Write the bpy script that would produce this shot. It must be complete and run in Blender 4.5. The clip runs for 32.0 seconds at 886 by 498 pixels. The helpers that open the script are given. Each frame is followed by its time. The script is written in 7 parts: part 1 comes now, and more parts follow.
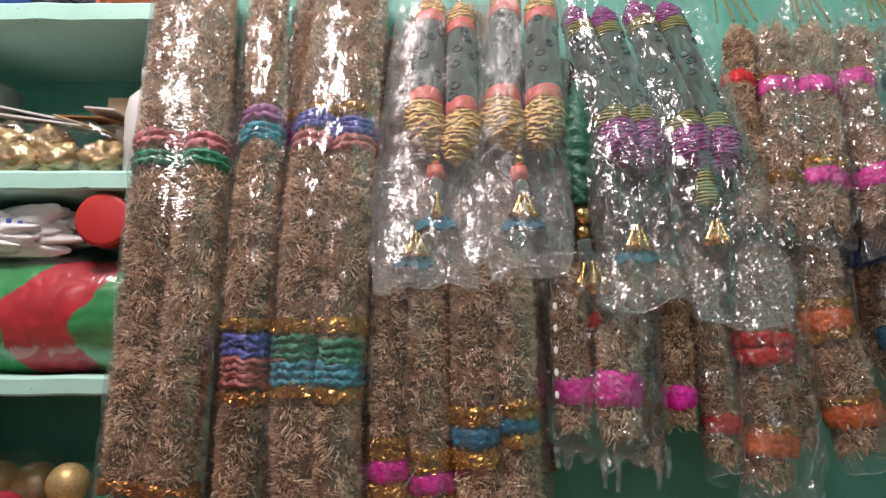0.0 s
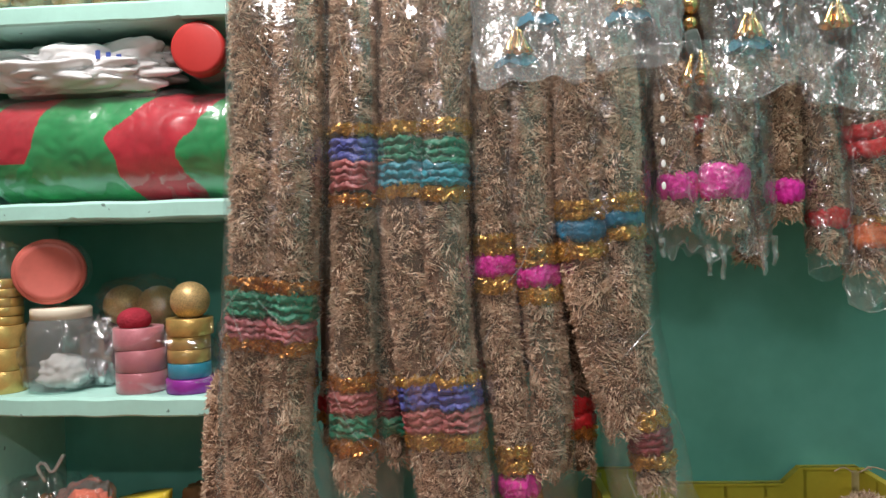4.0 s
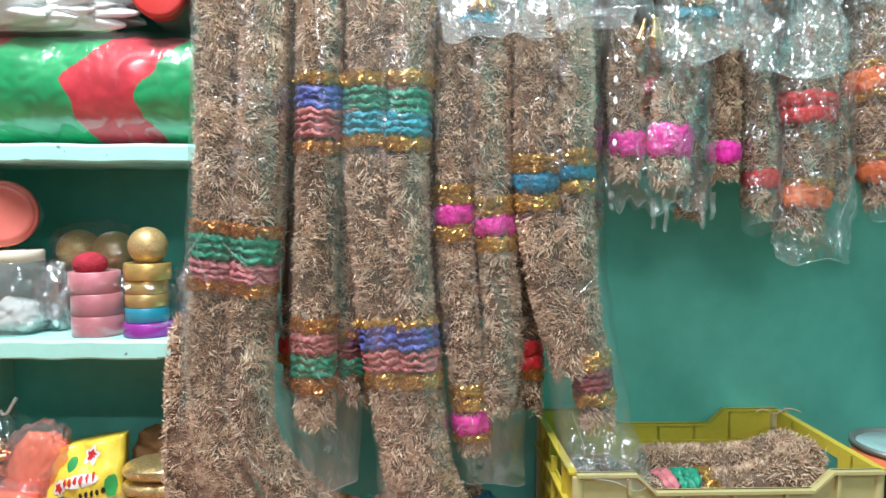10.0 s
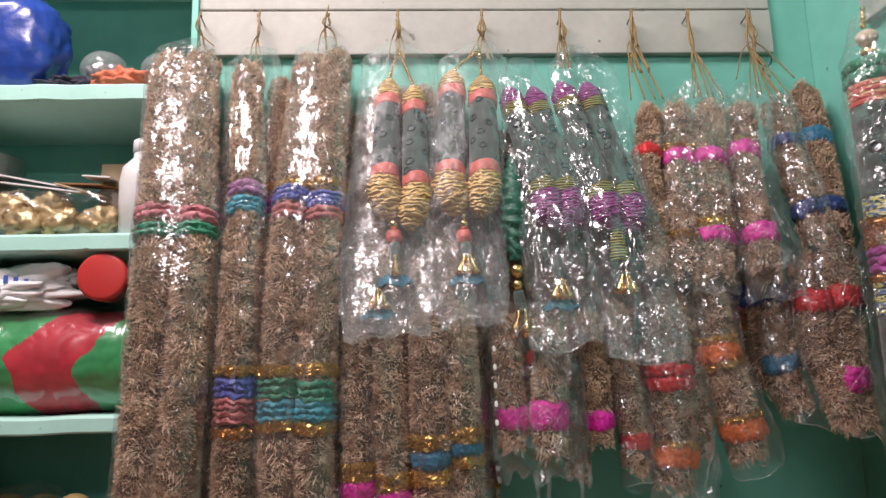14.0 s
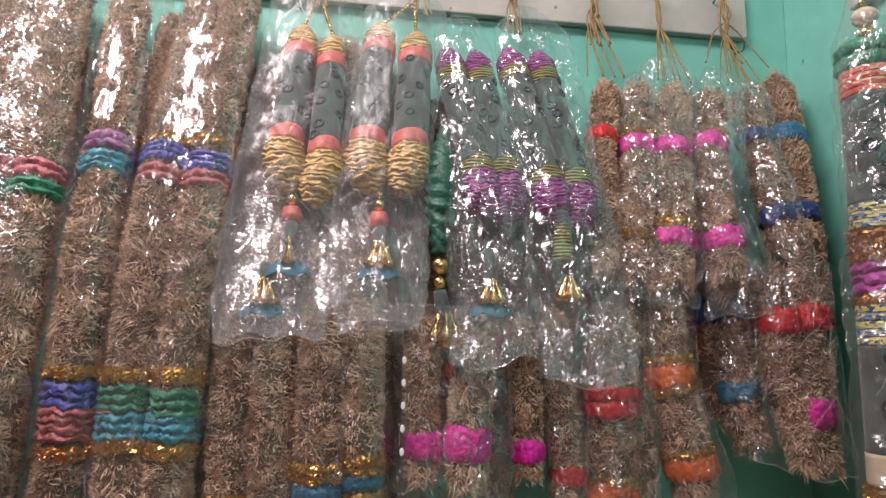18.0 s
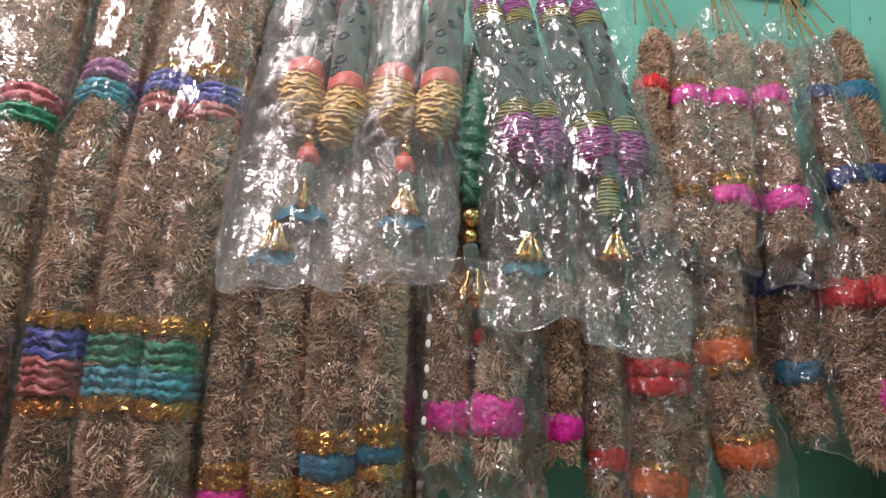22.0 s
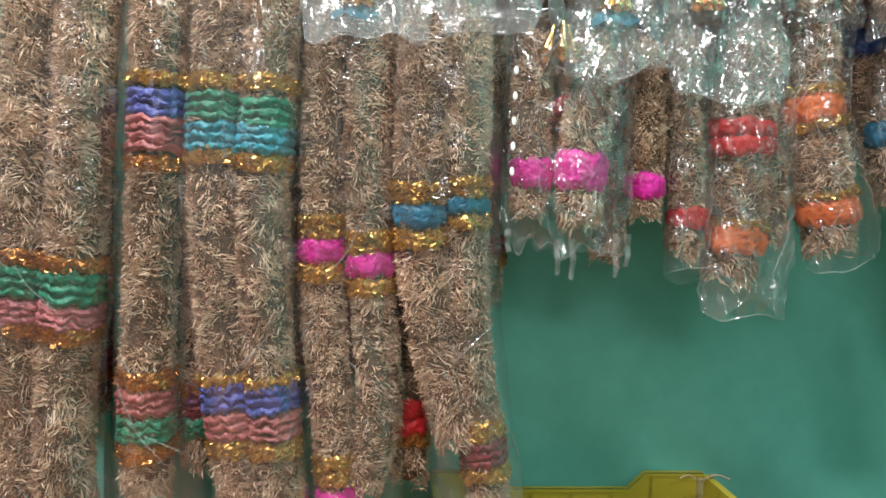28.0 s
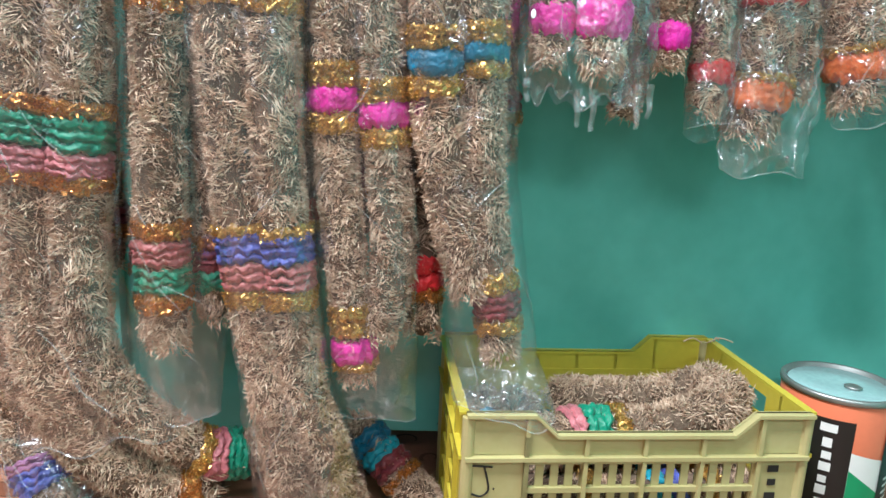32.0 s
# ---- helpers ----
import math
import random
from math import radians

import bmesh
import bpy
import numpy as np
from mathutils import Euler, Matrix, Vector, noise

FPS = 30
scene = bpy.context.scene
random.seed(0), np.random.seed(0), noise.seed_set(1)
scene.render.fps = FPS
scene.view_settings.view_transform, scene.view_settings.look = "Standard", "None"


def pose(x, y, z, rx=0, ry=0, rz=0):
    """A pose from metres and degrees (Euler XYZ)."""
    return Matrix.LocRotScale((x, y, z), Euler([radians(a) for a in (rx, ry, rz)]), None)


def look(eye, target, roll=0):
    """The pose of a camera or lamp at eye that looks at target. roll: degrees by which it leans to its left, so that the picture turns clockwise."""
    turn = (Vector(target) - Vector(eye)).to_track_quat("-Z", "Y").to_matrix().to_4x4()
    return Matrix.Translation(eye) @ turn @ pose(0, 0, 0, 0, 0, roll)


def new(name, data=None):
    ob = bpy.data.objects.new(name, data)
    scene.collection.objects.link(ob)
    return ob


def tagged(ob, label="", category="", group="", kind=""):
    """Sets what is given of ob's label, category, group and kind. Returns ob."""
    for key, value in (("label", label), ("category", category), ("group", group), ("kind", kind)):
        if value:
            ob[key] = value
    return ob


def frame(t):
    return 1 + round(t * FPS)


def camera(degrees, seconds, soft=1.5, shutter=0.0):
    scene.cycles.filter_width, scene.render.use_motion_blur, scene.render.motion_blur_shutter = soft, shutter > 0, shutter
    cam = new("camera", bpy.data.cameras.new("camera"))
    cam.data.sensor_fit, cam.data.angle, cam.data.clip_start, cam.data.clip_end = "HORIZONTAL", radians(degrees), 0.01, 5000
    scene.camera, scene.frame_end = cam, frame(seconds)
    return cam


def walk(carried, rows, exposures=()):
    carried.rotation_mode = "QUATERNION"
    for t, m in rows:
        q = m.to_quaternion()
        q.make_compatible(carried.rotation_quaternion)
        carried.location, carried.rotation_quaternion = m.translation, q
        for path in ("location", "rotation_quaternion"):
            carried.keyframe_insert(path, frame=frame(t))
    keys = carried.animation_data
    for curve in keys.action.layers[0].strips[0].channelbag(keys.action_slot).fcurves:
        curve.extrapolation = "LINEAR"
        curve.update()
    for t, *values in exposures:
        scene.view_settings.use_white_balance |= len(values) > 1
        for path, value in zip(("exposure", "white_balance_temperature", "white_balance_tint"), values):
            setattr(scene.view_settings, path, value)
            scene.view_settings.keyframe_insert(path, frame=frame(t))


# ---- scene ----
cam = camera(66.7, 32.0)
METRES, EYE, TILT, LEAN, TURN = 1.45, 0.89, 8.5, 0.0, 0.0
ROWS = [
    (0.0, 0.0, 0.0, 0.0, 0.0, 0.0, -0.0),
    (0.5, 0.0044, -0.0049, -0.0139, -0.31, -2.07, 0.2),
    (1.0, 0.0001, -0.0117, -0.026, -1.72, -2.85, 0.75),
    (1.5, -0.0095, -0.0122, -0.0486, -1.39, -5.43, 0.82),
    (2.0, -0.0184, -0.0134, -0.0604, -0.38, -6.32, 0.55),
    (2.5, -0.0245, -0.0136, -0.0753, 0.74, -7.62, 0.17),
    (3.0, -0.0369, -0.0115, -0.0819, 2.21, -8.07, 1.0),
    (3.5, -0.0467, -0.0136, -0.088, 3.36, -8.89, 1.68),
    (5.5, -0.0782, -0.0407, -0.1028, 5.48, -11.29, 1.93),
    (6.0, -0.0766, -0.0398, -0.1101, 1.44, -12.97, 0.27),
    (6.5, -0.075, -0.0396, -0.1206, 0.98, -14.02, 0.7),
    (7.0, -0.0742, -0.0388, -0.133, 0.93, -15.4, 0.79),
    (7.5, -0.0731, -0.0373, -0.1442, 0.81, -16.8, 0.05),
    (8.0, -0.0758, -0.038, -0.1533, 0.64, -17.89, -0.61),
    (8.5, -0.0759, -0.037, -0.1615, 0.83, -18.94, -0.41),
    (9.0, -0.0755, -0.036, -0.1616, 1.03, -18.74, -0.53),
    (9.5, -0.0723, -0.0414, -0.1386, 0.65, -16.05, -0.1),
    (10.0, -0.0708, -0.0568, -0.1048, 0.06, -12.49, -0.18),
    (10.5, -0.0687, -0.0703, -0.0691, -0.18, -9.14, 0.33),
    (11.0, -0.066, -0.083, -0.0368, -0.3, -6.09, 0.52),
    (11.5, -0.0666, -0.0938, -0.0136, -0.23, -4.08, 0.25),
    (12.0, -0.0567, -0.1052, 0.0103, -0.89, -1.4, 0.41),
    (12.5, -0.0459, -0.1129, 0.0309, -0.76, 0.03, 0.47),
    (13.0, -0.0249, -0.1216, 0.0405, -1.01, 1.34, 0.27),
    (13.5, -0.0044, -0.155, 0.0516, 1.02, 1.16, 0.91),
    (14.0, 0.015, -0.146, 0.0493, -2.66, 1.24, 1.15),
    (14.5, 0.0374, -0.1219, 0.0451, -9.15, 1.29, -2.26),
    (16.5, 0.06, -0.0094, 0.0644, -11.38, 1.46, -2.11),
    (17.0, 0.0571, 0.0128, 0.0581, -8.46, 1.67, -1.96),
    (17.5, 0.0544, 0.0167, 0.0533, -7.16, 1.07, -2.38),
    (18.0, 0.0616, 0.0156, 0.0487, -7.52, 0.57, -2.36),
    (18.5, 0.066, 0.0168, 0.0485, -8.11, 0.21, -2.49),
    (19.0, 0.0712, 0.0163, 0.047, -10.48, 0.04, -2.67),
    (19.5, 0.0775, 0.0173, 0.0439, -13.58, -0.32, -3.21),
    (20.0, 0.0786, 0.0161, 0.0396, -13.63, -0.6, -3.43),
    (20.5, 0.0777, 0.0157, 0.0167, -7.15, -1.98, -4.85),
    (21.0, 0.0755, 0.051, 0.0124, -7.95, -0.81, -5.11),
    (21.5, 0.0678, 0.0871, 0.0026, -7.28, 1.37, -4.13),
    (22.0, 0.0594, 0.0933, -0.0033, -6.18, 0.68, -3.93),
    (22.5, 0.0629, 0.089, -0.008, -7.24, 0.46, -3.43),
    (23.0, 0.0577, 0.0818, -0.0142, -6.08, -1.22, -3.07),
    (23.5, 0.0541, 0.0774, -0.0218, -6.46, -2.39, -2.58),
    (24.0, 0.0561, 0.074, -0.0298, -6.48, -3.12, -2.41),
    (24.5, 0.0534, 0.0729, -0.0381, -6.05, -4.73, -2.83),
    (25.0, 0.0491, 0.0736, -0.0456, -6.4, -5.83, -2.55),
    (25.5, 0.0467, 0.0767, -0.0588, -6.4, -7.23, -2.37),
    (26.0, 0.0412, 0.077, -0.0697, -5.07, -9.09, -2.83),
    (26.5, 0.0399, 0.0777, -0.08, -5.37, -10.7, -2.63),
    (28.5, 0.0189, 0.0789, -0.1007, -1.75, -12.93, -2.31),
    (29.0, 0.0153, 0.0793, -0.1123, -2.02, -14.21, -1.84),
    (29.5, 0.0155, 0.0802, -0.1165, -2.23, -14.76, -2.19),
    (30.0, 0.0138, 0.0796, -0.1198, -1.88, -15.31, -2.01),
    (30.5, 0.014, 0.0787, -0.1223, -1.8, -16.14, -2.17),
    (31.0, 0.0119, 0.0785, -0.1244, -1.99, -17.03, -2.74),
    (31.5, 0.0105, 0.0766, -0.1287, -2.02, -17.99, -2.96),
    (32.0, 0.0108, 0.0751, -0.1415, -2.51, -20.41, -2.97),
]
EXPOSURES = [(0.0, -0.05, 6850, 28), (2.0, 0.18, 6700, 18), (3.5, 0.35, 6650, 20), (6.0, 0.7, 6450, 15), (9.0, 1.18, 5750, 7), (10.0, 1.2, 5850, 9), (11.0, 0.42, 6400, 17), (12.0, 0.17, 6650, 24), (13.0, 0.02, 6750, 28), (20.0, 0.04, 6800, 33), (24.0, 0.15, 6800, 21), (26.5, 0.68, 6750, 14), (28.5, 0.95, 6150, 12), (32.0, 1.32, 5650, 8)]
walk(cam, [(t, pose(0, 0, EYE, TILT, LEAN, TURN) @ pose(METRES * x, METRES * y, METRES * z, 90 + pitch, roll, yaw)) for t, x, y, z, yaw, pitch, roll in ROWS], EXPOSURES)

# ---- world and lamps ----
world = bpy.data.worlds.new("world")
scene.world = world
world.use_nodes = True
world.node_tree.nodes["Background"].inputs[0].default_value = (0.8, 0.9, 1.0, 1)
world.node_tree.nodes["Background"].inputs[1].default_value = 0.03


def area_lamp(name, m, size_x, size_y, power, colour):
    data = bpy.data.lights.new(name, "AREA")
    data.shape, data.size, data.size_y, data.energy, data.color = "RECTANGLE", size_x, size_y, power, colour
    ob = new(name, data)
    ob.matrix_world = m
    return ob


area_lamp("tube_light", look((0.42, -1.2, 2.2), (0.25, 1.2, 0.9)), 1.2, 0.06, 10, (1.0, 0.975, 0.93))
area_lamp("ceiling_tube", look((-0.78, 0.15, 2.95), (-0.15, 1.1, 0.8)), 1.2, 0.10, 66, (1.0, 0.965, 0.90))
# broad weak fill added behind the camera, not a known source
area_lamp("shop_front", look((-0.6, -2.4, 1.6), (0.0, 1.2, 0.7)), 1.1, 1.0, 3, (0.95, 0.97, 1.0))

# ---- materials ----
MATS = {}


def mat(name, colour, rough=0.6, metal=0.0, vary=0.12, scale=8.0, bump=0.0, bump_scale=60.0, random_vary=0.0, sheen=0.0, coat=0.0, second=None, contrast=0.5):
    """A surface with two scales of colour change and fine relief."""
    if name in MATS:
        return MATS[name]
    m = bpy.data.materials.new(name)
    m.use_nodes = True
    MATS[name] = m
    nt = m.node_tree
    n, l = nt.nodes, nt.links
    p = n["Principled BSDF"]
    p.inputs["Roughness"].default_value = rough
    p.inputs["Metallic"].default_value = metal
    p.inputs["Sheen Weight"].default_value = sheen
    p.inputs["Coat Weight"].default_value = coat
    p.inputs["Coat Roughness"].default_value = 0.12
    tex = n.new("ShaderNodeTexCoord")
    big = n.new("ShaderNodeTexNoise")
    big.inputs["Scale"].default_value, big.inputs["Detail"].default_value = scale, 5
    fine = n.new("ShaderNodeTexNoise")
    fine.inputs["Scale"].default_value, fine.inputs["Detail"].default_value = scale * 9, 4
    for t in (big, fine):
        l.new(tex.outputs["Object"], t.inputs["Vector"])
    add = n.new("ShaderNodeMath")
    add.operation = "MULTIPLY_ADD"
    l.new(fine.outputs["Fac"], add.inputs[0])
    add.inputs[1].default_value = 0.45
    l.new(big.outputs["Fac"], add.inputs[2])
    ramp = n.new("ShaderNodeValToRGB")
    l.new(add.outputs[0], ramp.inputs["Fac"])
    c = Vector(colour)
    dark = c * (1 - vary) if second is None else Vector(second)
    light = Vector([min(0.92, v * (1 + vary)) for v in c]) if second is None else c
    ramp.color_ramp.elements[0].position, ramp.color_ramp.elements[1].position = 0.72 - contrast / 2, 0.72 + contrast / 2
    ramp.color_ramp.elements[0].color = (*dark, 1)
    ramp.color_ramp.elements[1].color = (*light, 1)
    out = ramp.outputs["Color"]
    if random_vary:
        info = n.new("ShaderNodeObjectInfo")
        hsv = n.new("ShaderNodeHueSaturation")
        mr = n.new("ShaderNodeMapRange")
        mr.inputs["To Min"].default_value, mr.inputs["To Max"].default_value = 1 - random_vary, 1 + random_vary
        l.new(info.outputs["Random"], mr.inputs["Value"])
        l.new(mr.outputs[0], hsv.inputs["Value"])
        l.new(out, hsv.inputs["Color"])
        out = hsv.outputs["Color"]
    l.new(out, p.inputs["Base Color"])
    if bump:
        bt = n.new("ShaderNodeTexNoise")
        bt.inputs["Scale"].default_value, bt.inputs["Detail"].default_value = bump_scale, 6
        l.new(tex.outputs["Object"], bt.inputs["Vector"])
        bn = n.new("ShaderNodeBump")
        bn.inputs["Strength"].default_value, bn.inputs["Distance"].default_value = bump, 0.004
        l.new(bt.outputs["Fac"], bn.inputs["Height"])
        l.new(bn.outputs["Normal"], p.inputs["Normal"])
    return m


def coir_mat(name, stops, rough=0.75):
    """Each fibre takes its own shade."""
    m = bpy.data.materials.new(name)
    m.use_nodes = True
    nt = m.node_tree
    n, l = nt.nodes, nt.links
    p = n["Principled BSDF"]
    p.inputs["Roughness"].default_value = rough
    geo = n.new("ShaderNodeNewGeometry")
    ramp = n.new("ShaderNodeValToRGB")
    while len(ramp.color_ramp.elements) < len(stops):
        ramp.color_ramp.elements.new(0.5)
    for e, (at, c) in zip(ramp.color_ramp.elements, stops):
        e.position, e.color = at, (*c, 1)
    tex = n.new("ShaderNodeTexCoord")
    patch = n.new("ShaderNodeTexNoise")
    patch.inputs["Scale"].default_value = 14
    l.new(tex.outputs["Object"], patch.inputs["Vector"])
    hsv = n.new("ShaderNodeHueSaturation")
    mr = n.new("ShaderNodeMapRange")
    mr.inputs["From Min"].default_value, mr.inputs["From Max"].default_value = 0.3, 0.7
    mr.inputs["To Min"].default_value, mr.inputs["To Max"].default_value = 0.78, 1.18
    l.new(geo.outputs["Random Per Island"], ramp.inputs["Fac"])
    l.new(ramp.outputs["Color"], hsv.inputs["Color"])
    l.new(patch.outputs["Fac"], mr.inputs["Value"])
    l.new(mr.outputs[0], hsv.inputs["Value"])
    l.new(hsv.outputs["Color"], p.inputs["Base Color"])
    return m


def film_mat(name, tint, haze, gloss, rough, crease, crease_scale, stretch, lean, blend=0.24, fine=0.0, fine_scale=100.0, chips=0.3, mist_gain=0.02, rough_crushed=None, sheen=0.012):
    """Thin clear plastic: light passes, sharp creases glint, a little milky haze."""
    m = bpy.data.materials.new(name)
    m.use_nodes = True
    nt = m.node_tree
    n, l = nt.nodes, nt.links
    n.remove(n["Principled BSDF"])
    out = n["Material Output"]
    clear = n.new("ShaderNodeBsdfTransparent")
    clear.inputs[0].default_value = (*tint, 1)
    milk = n.new("ShaderNodeBsdfDiffuse")
    milk.inputs[0].default_value = (0.85, 0.87, 0.88, 1)
    shine = n.new("ShaderNodeBsdfGlossy")
    shine.inputs["Roughness"].default_value = rough
    shine.inputs[0].default_value = (0.95, 0.97, 1.0, 1)
    tex = n.new("ShaderNodeTexCoord")
    geo = n.new("ShaderNodeNewGeometry")
    crush = n.new("ShaderNodeAttribute")
    crush.attribute_name = "crush"

    def vmath(op, x, y=None, k=None):
        v = n.new("ShaderNodeVectorMath")
        v.operation = op
        l.new(x, v.inputs[0])
        if k is not None:
            if op == "SCALE":
                v.inputs[3].default_value = k
            else:
                v.inputs[1].default_value = k
        elif y is not None:
            l.new(y, v.inputs[3] if op == "SCALE" else v.inputs[1])
        return v.outputs[0]

    warp = n.new("ShaderNodeTexNoise")
    warp.inputs["Scale"].default_value, warp.inputs["Detail"].default_value = crease_scale * 0.5, 2
    l.new(tex.outputs["Object"], warp.inputs["Vector"])
    bent = vmath("ADD", tex.outputs["Object"], vmath("SCALE", vmath("SUBTRACT", warp.outputs["Color"], k=(0.5, 0.5, 0.5)), k=0.7 / crease_scale))
    tilt, total = None, None
    for turn, size, weight in ((lean, 1.0, 0.8), (-lean * 0.8, 0.6, 1.0), (lean * 2.1, 0.38, 0.9)):
        mp = n.new("ShaderNodeMapping")
        mp.inputs["Rotation"].default_value = (0, radians(turn), 0)
        mp.inputs["Scale"].default_value = stretch
        l.new(bent, mp.inputs["Vector"])
        edge = n.new("ShaderNodeTexVoronoi")
        edge.feature = "DISTANCE_TO_EDGE"
        cell = n.new("ShaderNodeTexVoronoi")
        for v in (edge, cell):
            v.inputs["Scale"].default_value = crease_scale * size
            l.new(mp.outputs[0], v.inputs["Vector"])
        fold = n.new("ShaderNodeMapRange")
        fold.interpolation_type = "SMOOTHSTEP"
        fold.inputs["From Max"].default_value = 0.0026 * crease_scale * size
        fold.inputs["To Max"].default_value = weight
        l.new(edge.outputs["Distance"], fold.inputs["Value"])
        strip = n.new("ShaderNodeMapping")
        strip.inputs["Rotation"].default_value = (0, radians(turn * 1.3), 0)
        strip.inputs["Scale"].default_value = (3.4, 1.0, 0.75)
        l.new(bent, strip.inputs["Vector"])
        l.new(strip.outputs[0], cell.inputs["Vector"])
        away = vmath("SUBTRACT", cell.outputs["Color"], k=(0.5, 0.5, 0.5))
        facet = vmath("SCALE", vmath("MULTIPLY", away, vmath("ABSOLUTE", away)), k=weight * crease * 3.0)
        if tilt is None:
            tilt, total = facet, fold.outputs[0]
        else:
            tilt = vmath("ADD", tilt, facet)
            add = n.new("ShaderNodeMath")
            l.new(total, add.inputs[0])
            l.new(fold.outputs[0], add.inputs[1])
            total = add.outputs[0]
    pucker = None
    if fine:
        squeeze = n.new("ShaderNodeMapping")
        squeeze.inputs["Scale"].default_value = stretch
        l.new(bent, squeeze.inputs["Vector"])
        grit = n.new("ShaderNodeTexNoise")
        grit.inputs["Scale"].default_value, grit.inputs["Detail"].default_value, grit.inputs["Roughness"].default_value = fine_scale, 1.5, 0.5
        l.new(squeeze.outputs[0], grit.inputs["Vector"])
        grit.inputs["Distortion"].default_value = 0.5
        pucker = vmath("SUBTRACT", grit.outputs["Color"], k=(0.5, 0.5, 0.5))
        for size, weight in ((1.0, chips), (2.1, chips * 0.7)):
            chip = n.new("ShaderNodeTexVoronoi")
            chip.inputs["Scale"].default_value = fine_scale * size
            l.new(vmath("ADD", squeeze.outputs[0], vmath("SCALE", vmath("SUBTRACT", grit.outputs["Color"], k=(0.5, 0.5, 0.5)), k=1.1 / fine_scale)), chip.inputs["Vector"])
            pucker = vmath("ADD", pucker, vmath("SCALE", vmath("SUBTRACT", chip.outputs["Color"], k=(0.5, 0.5, 0.5)), k=weight))
        press = n.new("ShaderNodeMath")
        press.operation = "MULTIPLY_ADD"
        press.inputs[1].default_value, press.inputs[2].default_value = fine, 0.15 * fine
        l.new(crush.outputs["Fac"], press.inputs[0])
        pucker = vmath("SCALE", pucker, press.outputs[0])
    grow = n.new("ShaderNodeMath")
    grow.operation = "MULTIPLY_ADD"
    grow.inputs[1].default_value, grow.inputs[2].default_value = 0.95, 0.16
    l.new(crush.outputs["Fac"], grow.inputs[0])
    deep = n.new("ShaderNodeMath")
    deep.operation = "MULTIPLY"
    deep.inputs[1].default_value = 0.0022 * crease
    l.new(grow.outputs[0], deep.inputs[0])
    bump = n.new("ShaderNodeBump")
    l.new(total, bump.inputs["Height"])
    l.new(deep.outputs[0], bump.inputs["Distance"])
    bent_normal = vmath("ADD", bump.outputs["Normal"], vmath("SCALE", tilt, grow.outputs[0]))
    normal = vmath("NORMALIZE", vmath("ADD", bent_normal, pucker) if fine else bent_normal)
    if rough_crushed is not None:
        sharp = n.new("ShaderNodeMapRange")
        sharp.inputs["From Min"].default_value, sharp.inputs["From Max"].default_value = 0.15, 0.6
        sharp.inputs["To Min"].default_value, sharp.inputs["To Max"].default_value = rough, rough_crushed
        l.new(crush.outputs["Fac"], sharp.inputs["Value"])
        l.new(sharp.outputs[0], shine.inputs["Roughness"])
    l.new(normal, shine.inputs["Normal"])
    lw = n.new("ShaderNodeLayerWeight")
    lw.inputs["Blend"].default_value = blend
    l.new(normal, lw.inputs["Normal"])
    g = n.new("ShaderNodeMath")
    g.operation = "MULTIPLY_ADD"
    l.new(lw.outputs["Fresnel"], g.inputs[0])
    g.inputs[1].default_value, g.inputs[2].default_value = gloss, sheen
    if rough_crushed is not None:
        lively = n.new("ShaderNodeMapRange")
        lively.inputs["From Min"].default_value, lively.inputs["From Max"].default_value = 0.2, 0.7
        lively.inputs["To Min"].default_value, lively.inputs["To Max"].default_value = 0.12 * gloss, gloss
        l.new(crush.outputs["Fac"], lively.inputs["Value"])
        l.new(lively.outputs[0], g.inputs[1])
    cap = n.new("ShaderNodeMath")
    cap.operation = "MINIMUM"
    cap.inputs[1].default_value = 0.17
    l.new(g.outputs[0], cap.inputs[0])
    a = n.new("ShaderNodeMixShader")
    # white diffuse grows with crush, in place of the crumples' broad reflections
    mist = n.new("ShaderNodeMath")
    mist.operation = "MULTIPLY_ADD"
    mist.inputs[1].default_value, mist.inputs[2].default_value = mist_gain, haze
    l.new(crush.outputs["Fac"], mist.inputs[0])
    l.new(mist.outputs[0], a.inputs[0])
    l.new(clear.outputs[0], a.inputs[1])
    l.new(milk.outputs[0], a.inputs[2])
    b = n.new("ShaderNodeMixShader")
    l.new(cap.outputs[0], b.inputs[0])
    l.new(a.outputs[0], b.inputs[1])
    l.new(shine.outputs[0], b.inputs[2])
    l.new(b.outputs[0], out.inputs[0])
    return m


def glitter_mat(name, colour, rough=0.33, dark=0.25, metal=0.85):
    """Metal flakes, each at its own brightness."""
    m = bpy.data.materials.new(name)
    m.use_nodes = True
    nt = m.node_tree
    n, l = nt.nodes, nt.links
    p = n["Principled BSDF"]
    p.inputs["Roughness"].default_value, p.inputs["Metallic"].default_value = rough, metal
    tex = n.new("ShaderNodeTexCoord")
    v = n.new("ShaderNodeTexVoronoi")
    v.inputs["Scale"].default_value = 620
    l.new(tex.outputs["Object"], v.inputs["Vector"])
    ramp = n.new("ShaderNodeValToRGB")
    ramp.color_ramp.elements[0].color = (*(Vector(colour) * dark), 1)
    ramp.color_ramp.elements[1].color = (*colour, 1)
    l.new(v.outputs["Color"], ramp.inputs["Fac"])
    l.new(ramp.outputs["Color"], p.inputs["Base Color"])
    bn = n.new("ShaderNodeBump")
    bn.inputs["Strength"].default_value, bn.inputs["Distance"].default_value = 0.9, 0.003
    l.new(v.outputs["Color"], bn.inputs["Height"])
    l.new(bn.outputs["Normal"], p.inputs["Normal"])
    return m


